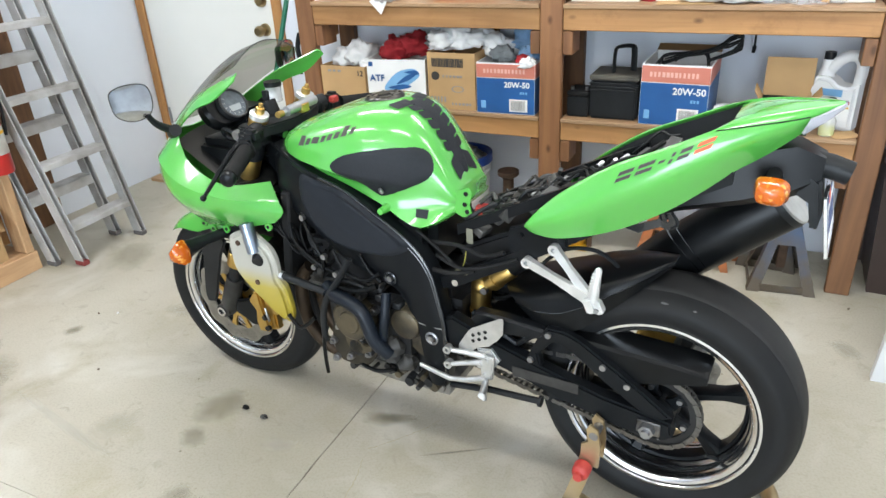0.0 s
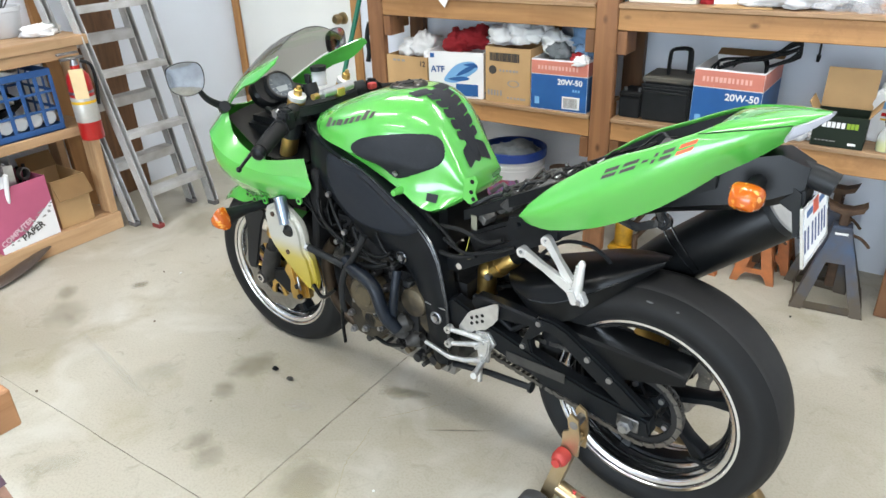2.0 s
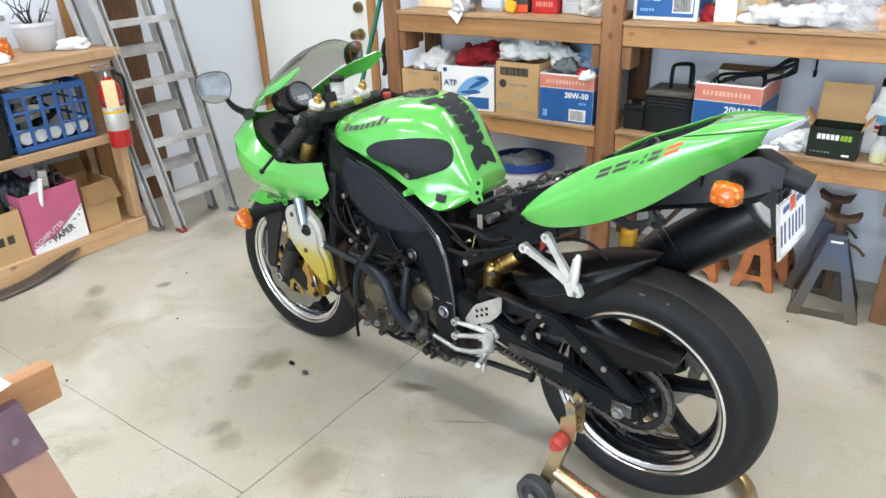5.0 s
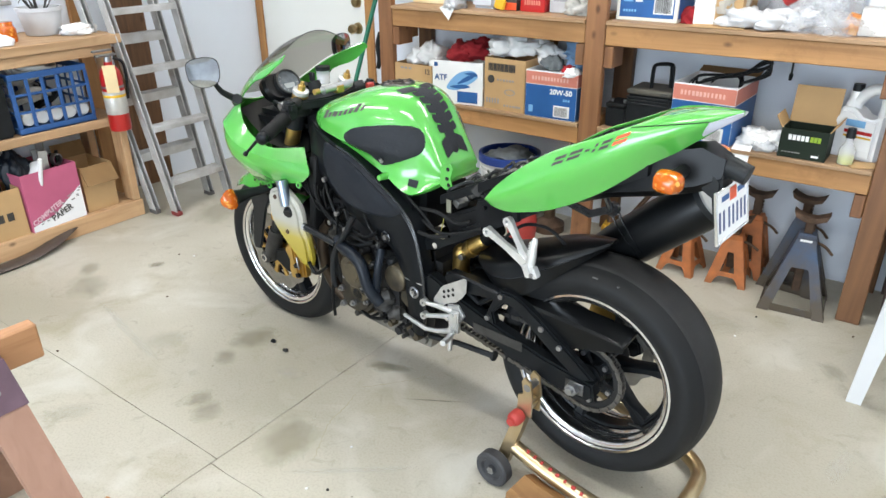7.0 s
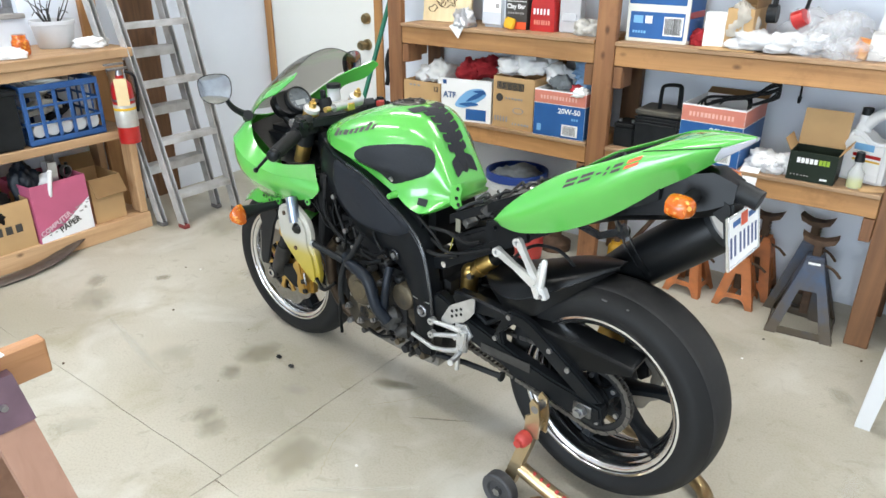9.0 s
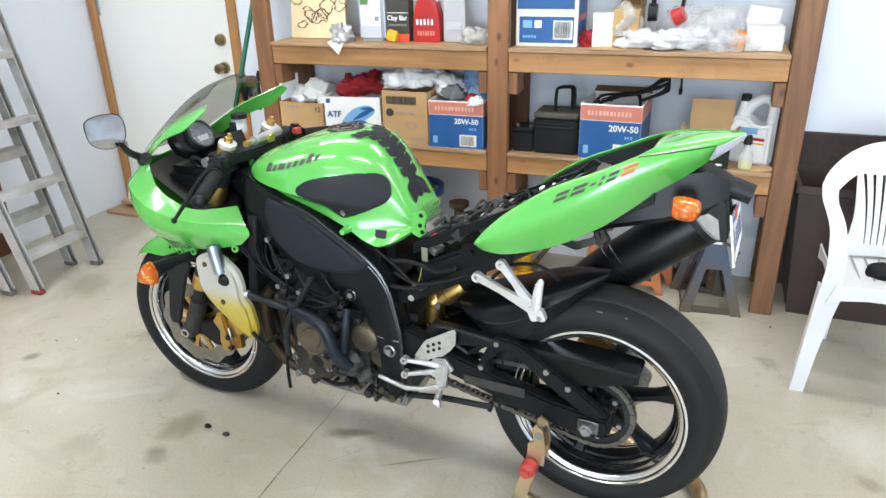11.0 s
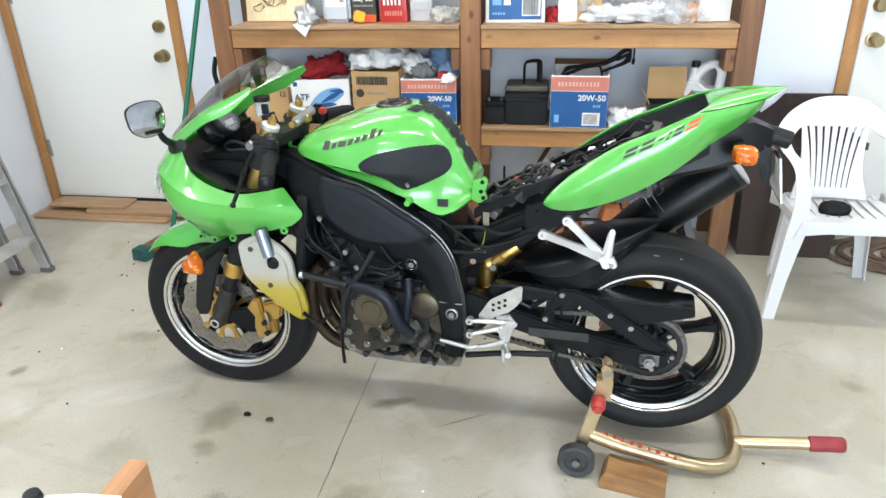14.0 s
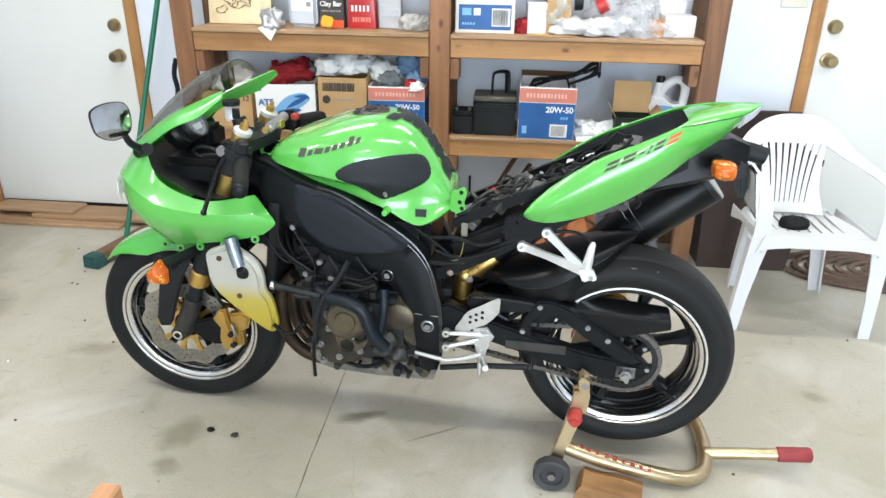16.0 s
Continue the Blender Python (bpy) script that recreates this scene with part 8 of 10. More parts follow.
# ---- things in and on the bench ----
def carton(name, label, x0, x1, y0, y1, z0, z1, material, flaps=(), rz=0.0, inside=None, category="box", group="cartons"):
    """An open cardboard box: four walls, floor and flaps. Flaps: n, s, e, w with an angle."""
    cx, cy = (x0 + x1) / 2, (y0 + y1) / 2
    w, d, h = (x1 - x0) / 2, (y1 - y0) / 2, z1 - z0
    t = thing(name, label, category, (cx, cy, z0), rz, group)
    k = 0.004
    b = B()
    box(b, (-w, -d, 0), (w, d, k))
    box(b, (-w, -d, k), (w, -d + k, h)), box(b, (-w, d - k, k), (w, d, h))
    box(b, (-w, -d + k, k), (-w + k, d - k, h)), box(b, (w - k, -d + k, k), (w, d - k, h))
    part("box_body", b, material, t, smooth=0)
    for side, ang, ln in flaps:
        b = B()
        if side in "ns":
            s = 1 if side == "n" else -1
            box(b, (-w, 0, -0.0015), (w, ln, 0.0015), m=pose(0, s * d, h, s * ang if s > 0 else 180 - ang, 0, 0) if s > 0 else pose(0, -d, h, 0, 0, 180) @ pose(0, 0, 0, ang, 0, 0))
        else:
            s = 1 if side == "e" else -1
            box(b, (-d, 0, -0.0015), (d, ln, 0.0015), m=pose(s * w, 0, h, 0, 0, -90 * s) @ pose(0, 0, 0, ang, 0, 0))
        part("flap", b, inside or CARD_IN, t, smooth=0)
    return t


def panel(t, x0, x1, z0, z1, y, material, label="", out=0.0012):
    """A printed panel on a front face."""
    return part("printed_panel", box(B(), (x0, y - out, z0), (x1, y - 0.0002, z1)), material, t, label, smooth=0)


def bars(t, x0, x1, z0, z1, y, n, material, label="", gap=0.45, out=0.0024):
    st = (x1 - x0) / n
    random.seed(n)
    for i in range(n):
        f = 1 - gap * (0.5 + random.random() * 0.8)
        last = part("printed_bar", box(B(), (x0 + i * st, y - out, z0), (x0 + (i + f) * st, y - out + 0.001, z1)), material, t, label if i == 0 else "", smooth=0)
    return last


def east_panel(t, y0, y1, z0, z1, x, material, label="", out=0.0012):
    return part("printed_panel", box(B(), (x + 0.0002, y0, z0), (x + out, y1, z1)), material, t, label, smooth=0)


# blue crate with coiled cable
crate = thing("milk_crate", "blue plastic crate filled with coiled white cord", "crate", (-3.02, 1.625, 0.563))
cw, cd, ch = 0.15, 0.185, 0.28
for z0, z1 in ((0, 0.03), (0.095, 0.107), (0.175, 0.187), (0.25, 0.28)):
    b = B()
    for x0, x1, y0, y1 in ((cw - 0.008, cw, -cd, cd), (-cw, -cw + 0.008, -cd, cd), (-cw + 0.008, cw - 0.008, -cd, -cd + 0.008), (-cw + 0.008, cw - 0.008, cd - 0.008, cd)):
        box(b, (x0, y0, z0), (x1, y1, z1), 0.002)
    part("crate_band", b, CRATE_BLUE, crate, smooth=0)
for k in range(5):
    b = lathe(B(), [(0.0, 0.0), (0.028, 0.0), (0.032, -0.004), (0.032, -0.06), (0.0, -0.06)], (0, 0, 0), "x", 20)
    solo("white_cup", b, CHAIR_WHITE, "round white plastic cup lying in the crate", "cup", "crate cups", at=pose(-2.895, 1.50 + 0.066 * k, 0.625))
b = B()
for k in range(6):
    y = -cd + 0.004 + k * (2 * cd - 0.016) / 5
    box(b, (cw - 0.0075, y - 0.004, 0.031), (cw - 0.0005, y + 0.014, 0.249), 0.002), box(b, (-cw + 0.0005, y - 0.004, 0.031), (-cw + 0.0075, y + 0.014, 0.249), 0.002)
for k in range(5):
    x = -cw + 0.01 + k * (2 * cw - 0.03) / 4
    box(b, (x, cd - 0.0075, 0.031), (x + 0.012, cd - 0.0005, 0.249), 0.002), box(b, (x, -cd + 0.0005, 0.031), (x + 0.012, -cd + 0.0075, 0.249), 0.002)
part("crate_ribs", b, CRATE_BLUE, crate, smooth=0)
part("crate_floor", box(B(), (-cw, -cd, 0.002), (cw, cd, 0.006)), CRATE_BLUE, crate, smooth=0)
random.seed(8)
cordm = mat("dirty_white_cord", (0.5, 0.47, 0.42), 0.7, var=0.3, scale=40)
for k in range(10):
    c = V((random.uniform(-0.05, 0.04), random.uniform(-0.08, 0.04), 0.09 + 0.024 * k))
    r = random.uniform(0.06, 0.085)
    tl = random.uniform(-0.5, 0.5)
    p = [c + V((r * math.cos(a) * 0.9, r * math.sin(a), 0.03 * math.sin(a + k) + tl * 0.06 * math.cos(a))) for a in (2 * math.pi * i / 26 for i in range(80))]
    p = [q + V((0, 0, 0.0003 * i)) for i, q in enumerate(p)]
    solo("cord_coil", tube(B(), p, 0.006, 7), cordm if k % 3 else MATTE, "coil of dirty white cord in the crate" if k % 3 else "coil of black cord in the crate", "cord", "crate cords", at=pose(-3.02, 1.625, 0.563))
for y0, y1, z1 in ((1.02, 1.42, 0.84), (0.55, 0.98, 0.8)):
    t = thing("black_crate", "black plastic crate on the bench shelf", "crate", (-3.02, (y0 + y1) / 2, 0.563), 0, "crates")
    b = B()
    box(b, (-0.15, (y0 - y1) / 2, 0), (0.15, (y1 - y0) / 2, z1 - 0.563), 0.012, 2)
    part("crate_body", b, BLACK, t)
    part("crate_lip", box(B(), (-0.158, (y0 - y1) / 2 - 0.006, z1 - 0.59), (0.158, (y1 - y0) / 2 + 0.006, z1 - 0.568), 0.004), BLACK, t)
# pink paper carton
pk = thing("paper_carton", "pink and white paper carton full of offcuts", "box", (-3.01, 1.505, 0.091), 4)
PINK = mat("pink_print", "bd5f7e", 0.6, var=0.12, scale=10)
b = B()
for x0, x1, y0, y1 in ((-0.14, 0.14, -0.14, -0.136), (-0.14, 0.14, 0.136, 0.14), (-0.14, -0.136, -0.136, 0.136), (0.136, 0.14, -0.136, 0.136)):
    box(b, (x0, y0, 0.0), (x1, y1, 0.29))
box(b, (-0.136, -0.136, 0), (0.136, 0.136, 0.004))
part("box_body", b, PINK, pk, smooth=0)
b = B()
v = [b.verts.new((0.1412, y, z)) for y, z in ((-0.138, 0.002), (0.138, 0.002), (0.138, 0.17), (-0.02, 0.06), (-0.138, 0.03))]
b.faces.new(v)
bmesh.ops.solidify(b, geom=b.faces[:], thickness=0.0008)
part("white_wedge", b, WHITE, pk, "white printed wedge", smooth=0)
b = B()
random.seed(5)
for k in range(26):
    t = random.random()
    y, z = -0.1 + 0.23 * t, 0.04 + 0.1 * t + random.uniform(-0.02, 0.02)
    part("printed_mark", box(B(), (0.1415, y, z), (0.1425, y + 0.012, z + 0.006)), PRINT_GREY, pk, smooth=0)
words("COMPUTER", 0.034, pose(0.1432, -0.13, 0.034, 90, -24, 90), mat("pale_pink_print", "e6c3cd", 0.6), pk, "pale block lettering", bold=0.0008)
words("PAPER", 0.042, pose(0.1432, -0.035, 0.028, 90, -18, 90) , PRINT_DK, pk, "dark block lettering", bold=0.001)
random.seed(21)
for k in range(11):
    x, y = random.uniform(-0.1, 0.1), random.uniform(-0.1, 0.11)
    m = (WHITE, STEEL, PRINT_GREY, MATTE, CARD, HOSE)[k % 6]
    b = B()
    hgt = random.uniform(0.24, 0.4)
    if k % 3 == 0:
        tube(b, [(0, 0, 0), (0, 0, hgt)], random.uniform(0.008, 0.018), 10)
    else:
        box(b, (-0.02, -0.006, 0), (0.02, 0.006, hgt), 0.002)
    solo("offcut", b, m, "odd offcut standing in the pink carton", "offcut", "carton offcuts", at=pose(-3.01 + x, 1.505 + y, 0.096, random.uniform(-14, 14), random.uniform(-12, 12), random.uniform(0, 90)))
b = loft(B(), [[V((x * w, y * w * 0.6, z)) for x, y in spline2([(-1, -0.7), (-0.7, -1), (0.7, -1), (1, -0.7), (1, 0.7), (0.7, 1), (-0.7, 1), (-1, 0.7)], 3)] for z, w in ((0, 0.034), (0.01, 0.038), (0.13, 0.038), (0.16, 0.03), (0.175, 0.014), (0.2, 0.013))])
solo("white_bottle", b, WHITE, "white plastic bottle lying slanted in the pink carton", "bottle", at=pose(-2.95, 1.4, 0.27, -40, 12, 10))
solo("blue_folder", box(B(), (-0.004, -0.1, 0), (0.004, 0.06, 0.3), 0.002), mat("dark_blue_card", "2c3f62", 0.6), "dark blue card folder in the pink carton", "folder", smooth=0, at=pose(-2.985, 1.43, 0.1, -12, -8, 0))
b = prism(B(), [(-0.02, -0.012), (0.02, -0.012), (0.02, 0.012), (0.016, 0.012), (0.016, -0.008), (-0.016, -0.008), (-0.016, 0.012), (-0.02, 0.012)], 0, 0.37, 0.0008, "xy")
solo("steel_channel", b, ALU, "grey steel channel standing in the pink carton", "channel", at=pose(-2.93, 1.505, 0.1, 4, 3, 80))
b = lathe(B(), [(0.024, -0.012), (0.029, -0.012), (0.029, 0.012), (0.024, 0.012)], (0, 0, 0), "x", 24, closed=True)
solo("pipe_ring", b, STEEL, "short steel pipe ring resting on the offcuts", "ring", at=pose(-2.95, 1.6, 0.395, 0, 0, 20))
for k in range(3):
    p = [V(((0.088 - 0.006 * k) * math.cos(a), (0.1 - 0.008 * k) * math.sin(a), 0.024 * k * 0.5 + 0.012 * math.sin(a * 2 + k))) for a in (2 * math.pi * i / 26 for i in range(79))]
    solo("cord_coil", tube(B(), [q + V((0, 0, 0.0002 * i)) for i, q in enumerate(p)], 0.0055, 7), mat("pale_cord", (0.62, 0.6, 0.55), 0.7, var=0.3, scale=40) if not k else bpy.data.materials["pale_cord"], "coil of pale cord heaped on the crate", "cord", "crate cords", at=pose(-3.0 + 0.01 * k, 1.6 + 0.012 * k, 0.835, 0, 22, 0))
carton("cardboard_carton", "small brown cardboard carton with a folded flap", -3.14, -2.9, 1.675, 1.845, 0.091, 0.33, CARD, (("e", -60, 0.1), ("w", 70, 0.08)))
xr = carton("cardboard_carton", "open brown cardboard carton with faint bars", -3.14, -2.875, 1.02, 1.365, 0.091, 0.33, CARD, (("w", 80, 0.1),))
b = B()
for k in range(5):
    box(b, (0.1330, -0.09 + k * 0.045, 0.09), (0.1342, -0.06 + k * 0.045, 0.13))
part("printed_bars", b, PRINT_DK, xr, "plain dark bars", smooth=0)
solo("dark_rags", crumple(B(), (0, 0, 0.0), (0.12, 0.15, 0.1), 7.7, 0.4), MATTE, "dark rags heaped in the carton", "rags", smooth=180, at=pose(-3.0, 1.19, 0.28))
solo("dark_tool_bag", crumple(B(), (0, 0, 0), (0.08, 0.07, 0.13), 2.2, 0.35), HOSE, "dark blue tool pouch in the carton", "pouch", smooth=180, at=pose(-3.0, 1.42, 0.33))
# on the bench top
pot = thing("plant_pot", "pale grey plant pot with dry twigs", "plant pot", (-3.12, 1.77, 0.966))
part("pot", lathe(B(), [(0.0, 0.0), (0.075, 0.0), (0.08, 0.005), (0.098, 0.11), (0.104, 0.112), (0.104, 0.13), (0.094, 0.13), (0.09, 0.1), (0.0, 0.1)], (0, 0, 0), "z", 32), mat("pale_grey_glaze", (0.55, 0.56, 0.58), 0.4, var=0.1), pot)
random.seed(9)
for k in range(16):
    a = random.uniform(0, 6.28)
    r = random.uniform(0.06, 0.16)
    part("twig", tube(B(), [(0.02 * math.cos(a), 0.02 * math.sin(a), 0.1), (r * 0.6 * math.cos(a), r * 0.6 * math.sin(a), 0.17), (r * math.cos(a + 0.4), r * math.sin(a + 0.4), random.uniform(0.14, 0.3))], [0.004, 0.0015], 5, 3), GRIME, pot)
for k, (x, y, sx, sd) in enumerate(((-2.98, 1.86, 0.06, 1.1), (-3.02, 1.93, 0.04, 4.2), (-2.95, 1.45, 0.07, 2.7), (-3.0, 1.35, 0.06, 5.1))):
    solo("white_rag", crumple(B(), (0, 0, 0), (sx, sx * 1.2, 0.028), sd, 0.6), CLOTH_W, "crumpled white rag on the bench top", "rag", "bench rags", smooth=180, at=pose(x, y, 0.983))
b = lathe(B(), [(0.0, 0.0), (0.035, 0.0), (0.038, 0.01), (0.038, 0.06), (0.03, 0.07), (0.03, 0.09), (0.0, 0.09)], (0, 0, 0), "z", 20)
solo("amber_jar", b, AMBER, "small amber plastic jar on the bench", "jar", at=pose(-3.0, 1.55, 0.966))
# curved strip lying before the bench
b = B()
p = smooth_path([(-2.90, 1.62, 0.06), (-2.83, 1.47, 0.035), (-2.775, 1.3, 0.02), (-2.77, 1.13, 0.012), (-2.8, 0.95, 0.012)], 6)
tube(b, p, [0.012 + 0.03 * min(1, i / 8) for i in range(len(p))], 8, 0, 0.35)
solo("curved_strip", b, mat("dull_brown_strip", (0.1, 0.075, 0.06), 0.5, 0.2, 0.4, 12), "curved dull brown strip lying by the bench", "strip")

# ---- lower shelf ----
def oil_case(x0, x1, y0, y1, z0, z1, label, rz=0.0, flaps=()):
    t = carton("oil_case", label, x0, x1, y0, y1, z0, z1, WHITE, flaps, rz, group="oil cases")
    w, d, h = (x1 - x0) / 2, (y1 - y0) / 2, z1 - z0
    panel(t, -w + 0.001, w - 0.001, 0.002, h * 0.7, -d, BLUE, "blue printed panel")
    panel(t, -w + 0.001, w - 0.001, h * 0.715, h - 0.006, -d, SALMON, "salmon printed band")
    part("printed_panel", box(B(), (w + 0.0002, -d, 0.002), (w + 0.0012, d, h * 0.7)), BLUE, t, smooth=0)
    part("printed_panel", box(B(), (w + 0.0002, -d, h * 0.715), (w + 0.0012, d, h - 0.006)), SALMON, t, smooth=0)
    bars(t, -w * 0.75, w * 0.72, h * 0.8, h * 0.88, -d, 12, mat("pale_salmon", "e6b4a6", 0.6) if "pale_salmon" not in bpy.data.materials else bpy.data.materials["pale_salmon"], "pale plain bars")
    words("20W-50", h * 0.155, pose(-w * 0.04, -d - 0.0022, h * 0.53, 90, 0, 0), WHITE, t, "white lettering", bold=0.0009)
    bars(t, w * 0.5, w * 0.78, h * 0.4, h * 0.45, -d, 3, LTBLUE, "", 0.4, 0.002)
    panel(t, w * 0.14, w * 0.76, h * 0.05, h * 0.3, -d, WHITE, "white barcode label", 0.002)
    bars(t, w * 0.2, w * 0.7, h * 0.08, h * 0.27, -d, 16, PRINT_GREY, "barcode", 0.5, 0.0032)
    panel(t, -w * 0.85, -w * 0.68, h * 0.1, h * 0.25, -d, LTBLUE, "pale emblem shape", 0.002)
    return t


ca = carton("cardboard_carton", "brown cardboard carton stuffed with white rags", -1.815, -1.575, 2.91, 3.2, LO, 0.79, CARD, (), 0)
words("12", 0.035, pose(0.075, -0.1462, 0.125, 90, 0, 0), PRINT_DK, ca, "dark numerals", bold=0.0006)
bars(ca, -0.08, 0.0, 0.14, 0.15, -0.145, 3, PRINT_GREY)
cb = carton("fluid_case", "white and blue fluid carton stuffed with rags", -1.565, -1.29, 2.9, 3.13, LO, 0.832, WHITE, (), 10, WHITE)
w, d = 0.1375, 0.115
words("ATF", 0.04, pose(-0.125, -d - 0.002, 0.115, 90, 0, 0), BLUE, cb, "blue lettering", bold=0.0008)
b = B()
prism(b, spline2([(-0.06, 0.08), (0.0, 0.15), (0.08, 0.17), (0.11, 0.14), (0.06, 0.1), (0.0, 0.07)], 4), -d - 0.0014, -d - 0.0003)
part("printed_shape", b, LTBLUE, cb, "pale blue print", smooth=0)
for o in ([(0.0, 0.1), (0.05, 0.14), (0.1, 0.15), (0.06, 0.12)], [(-0.04, 0.085), (0.03, 0.1), (0.07, 0.09), (0.02, 0.078)], [(0.04, 0.155), (0.09, 0.163), (0.11, 0.145), (0.07, 0.147)]):
    part("printed_shape", prism(B(), spline2(o, 4), -d - 0.0022, -d - 0.0016), BLUE, cb, smooth=0)
panel(cb, -0.128, -0.108, 0.18, 0.2, -d, BLUE, "blue emblem shape")
panel(cb, 0.0, 0.11, 0.01, 0.065, -d, BLUE)
east_panel(cb, -0.1, 0.1, 0.02, 0.03, w, LTBLUE), east_panel(cb, -0.06, 0.09, 0.15, 0.165, w, BLUE)
words("ATF", 0.036, pose(w + 0.002, -0.08, 0.11, 90, 0, 90), BLUE, cb, "blue lettering", bold=0.0008)
cc = carton("cardboard_carton", "tall brown cardboard carton heaped with white rags", -1.255, -1.03, 2.915, 3.2, LO, 0.868, CARD, (("n", 60, 0.1),))
bars(cc, -0.09, 0.06, 0.185, 0.222, -0.1425, 20, PRINT_DK, "dark bar panel", 0.3)
b = B()
cyl(b, (-0.075, -0.1448, 0.145), (-0.075, -0.1427, 0.145), 0.019, seg=20)
part("printed_shape", b, PRINT_DK, cc, smooth=0)
bars(cc, -0.04, 0.06, 0.14, 0.15, -0.1425, 6, PRINT_GREY), bars(cc, -0.1, -0.02, 0.03, 0.055, -0.1425, 5, PRINT_GREY), bars(cc, 0.0, 0.1, 0.02, 0.03, -0.1425, 6, PRINT_GREY)
b = B()
lathe(b, [(0.024, -0.0012), (0.03, -0.0012), (0.03, -0.0003), (0.024, -0.0003)], (0, 0, 0), "y", 24, closed=True)
part("printed_ring", b, PRINT_GREY, cc, at=pose(0.03, -0.1425, 0.09) @ Matrix.Diagonal((1.0, 1.0, 0.5, 1.0)))
oil_case(-1.022, -0.765, 2.905, 3.19, LO, 0.838, "blue and salmon oil carton stuffed with rags", 2)
oil_case(-0.325, -0.072, 2.905, 3.19, LO, 0.858, "open blue and salmon oil carton holding black cables", -2, (("n", 20, 0.05),))
random.seed(31)
RAGS = [(-1.74, 3.03, 0.8, 0.06, 0, 1.0), (-1.66, 3.05, 0.81, 0.075, 0, 2.0), (-1.6, 2.98, 0.79, 0.04, 0, 2.6), (-1.47, 3.02, 0.845, 0.07, 1, 3.0), (-1.39, 3.05, 0.86, 0.075, 1, 4.0), (-1.33, 3.1, 0.86, 0.05, 3, 4.4), (-1.42, 3.15, 0.875, 0.05, 0, 4.9), (-1.21, 3.03, 0.895, 0.075, 0, 5.0), (-1.13, 3.05, 0.91, 0.085, 0, 6.0), (-1.07, 3.1, 0.9, 0.06, 0, 6.6), (-0.97, 3.06, 0.87, 0.07, 0, 7.0), (-0.93, 3.0, 0.85, 0.05, 3, 7.4), (-0.85, 3.1, 0.895, 0.07, 2, 8.0), (-0.8, 3.0, 0.86, 0.05, 2, 8.6), (-0.83, 2.95, 0.845, 0.03, 1, 9.0), (-0.8, 2.925, 0.835, 0.035, 0, 9.4)]
for x, y, z, r, c, sd in RAGS:
    m, n = ((CLOTH_W, "white"), (CLOTH_R, "red"), (CLOTH_B, "pale blue"), (CLOTH_G, "dark grey"))[c]
    solo("rag", crumple(B(), (0, 0, 0), (r, r * 0.85, r * 0.75), sd, 0.75, 30, 20), m, "crumpled %s rag heaped in a carton" % n, "rag", "carton rags", smooth=180, at=pose(x, y, z, 0, 0, sd * 50))
# batteries and charger
bt = thing("battery", "small black battery on the lower shelf", "battery", (-0.585, 3.0, LO))
part("case", box(B(), (-0.045, -0.06, 0), (0.045, 0.06, 0.085), 0.005, 2), BLACK, bt)
part("lid", box(B(), (-0.046, -0.061, 0.086), (0.046, 0.061, 0.105), 0.004), MATTE, bt)
for s in (-1, 1):
    part("terminal", cyl(B(), (0.03 * s, -0.03, 0.105), (0.03 * s, -0.03, 0.118), 0.008, seg=12), STEEL, bt)
bt = thing("car_battery", "large black battery with a carrying handle", "battery", (-0.44, 3.02, LO))
part("case", box(B(), (-0.095, -0.085, 0), (0.095, 0.085, 0.155), 0.008, 2), BLACK, bt)
b = B()
for z in (0.115, 0.128, 0.141):
    box(b, (-0.099, -0.089, z), (0.099, 0.089, z + 0.006), 0.002)
part("case_ribs", b, BLACK, bt)
part("lid", box(B(), (-0.098, -0.088, 0.156), (0.098, 0.088, 0.178), 0.005), mat("dusty_black_lid", (0.03, 0.03, 0.028), 0.7, var=0.5, scale=30, stain=(0.09, 0.08, 0.06)), bt, "dusty black lid")
b = B()
p = smooth_path([(-0.042, 0, 0.178), (-0.041, 0, 0.25), (-0.03, 0, 0.276), (0.03, 0, 0.276), (0.041, 0, 0.25), (0.042, 0, 0.178)], 4)
tube(b, p, 0.015, 8, 0, 0.35)
part("handle", b, BLACK, bt, at=pose(0.02, 0, 0, 0, 0, 35))
# black cables in the open oil carton
random.seed(13)
for k in range(9):
    y, q = 2.96 + k * 0.02, random.uniform
    if k < 3:
        p = [(-0.3 + 0.02 * k, y, 0.82), (-0.27, y + 0.02, 0.868), (-0.2, y + 0.07, 0.88 - 0.004 * k), (-0.12, y + 0.1, 0.872), (-0.1, y + 0.05, 0.83)]
    else:
        top = 0.915 + 0.012 * (k - 3) * 0.6
        p = [(-0.26 + q(-0.03, 0.04), y, 0.835), (-0.2, y + q(-0.02, 0.02), 0.862), (-0.1, 3.0 + q(-0.02, 0.02), 0.885 + q(0, 0.02)), (-0.03 + q(-0.01, 0.01), 2.985 + q(-0.01, 0.01), top), (0.004 + q(-0.006, 0.006), 2.98, top + 0.016), (0.012, 2.985, top - 0.006), (-0.01 + q(-0.02, 0.01), 3.0, 0.895), (-0.1, 3.03 + q(-0.02, 0.02), 0.855)]
    solo("cable", tube(B(), p, 0.0055, 8, 6, 0.6), BLACK, "thin black flat cable spilling from the carton", "cable", "carton cables")
b = B()
tube(b, [(0.048, 3.2, 0.965), (0.049, 3.2, 0.88)], 0.004, 8), tube(b, [(0.049, 3.2, 0.882), (0.047, 3.2, 0.856)], [0.0085, 0.006], 8)
solo("hanging_cord", b, BLACK, "short black cord hanging below the shelf", "cord")
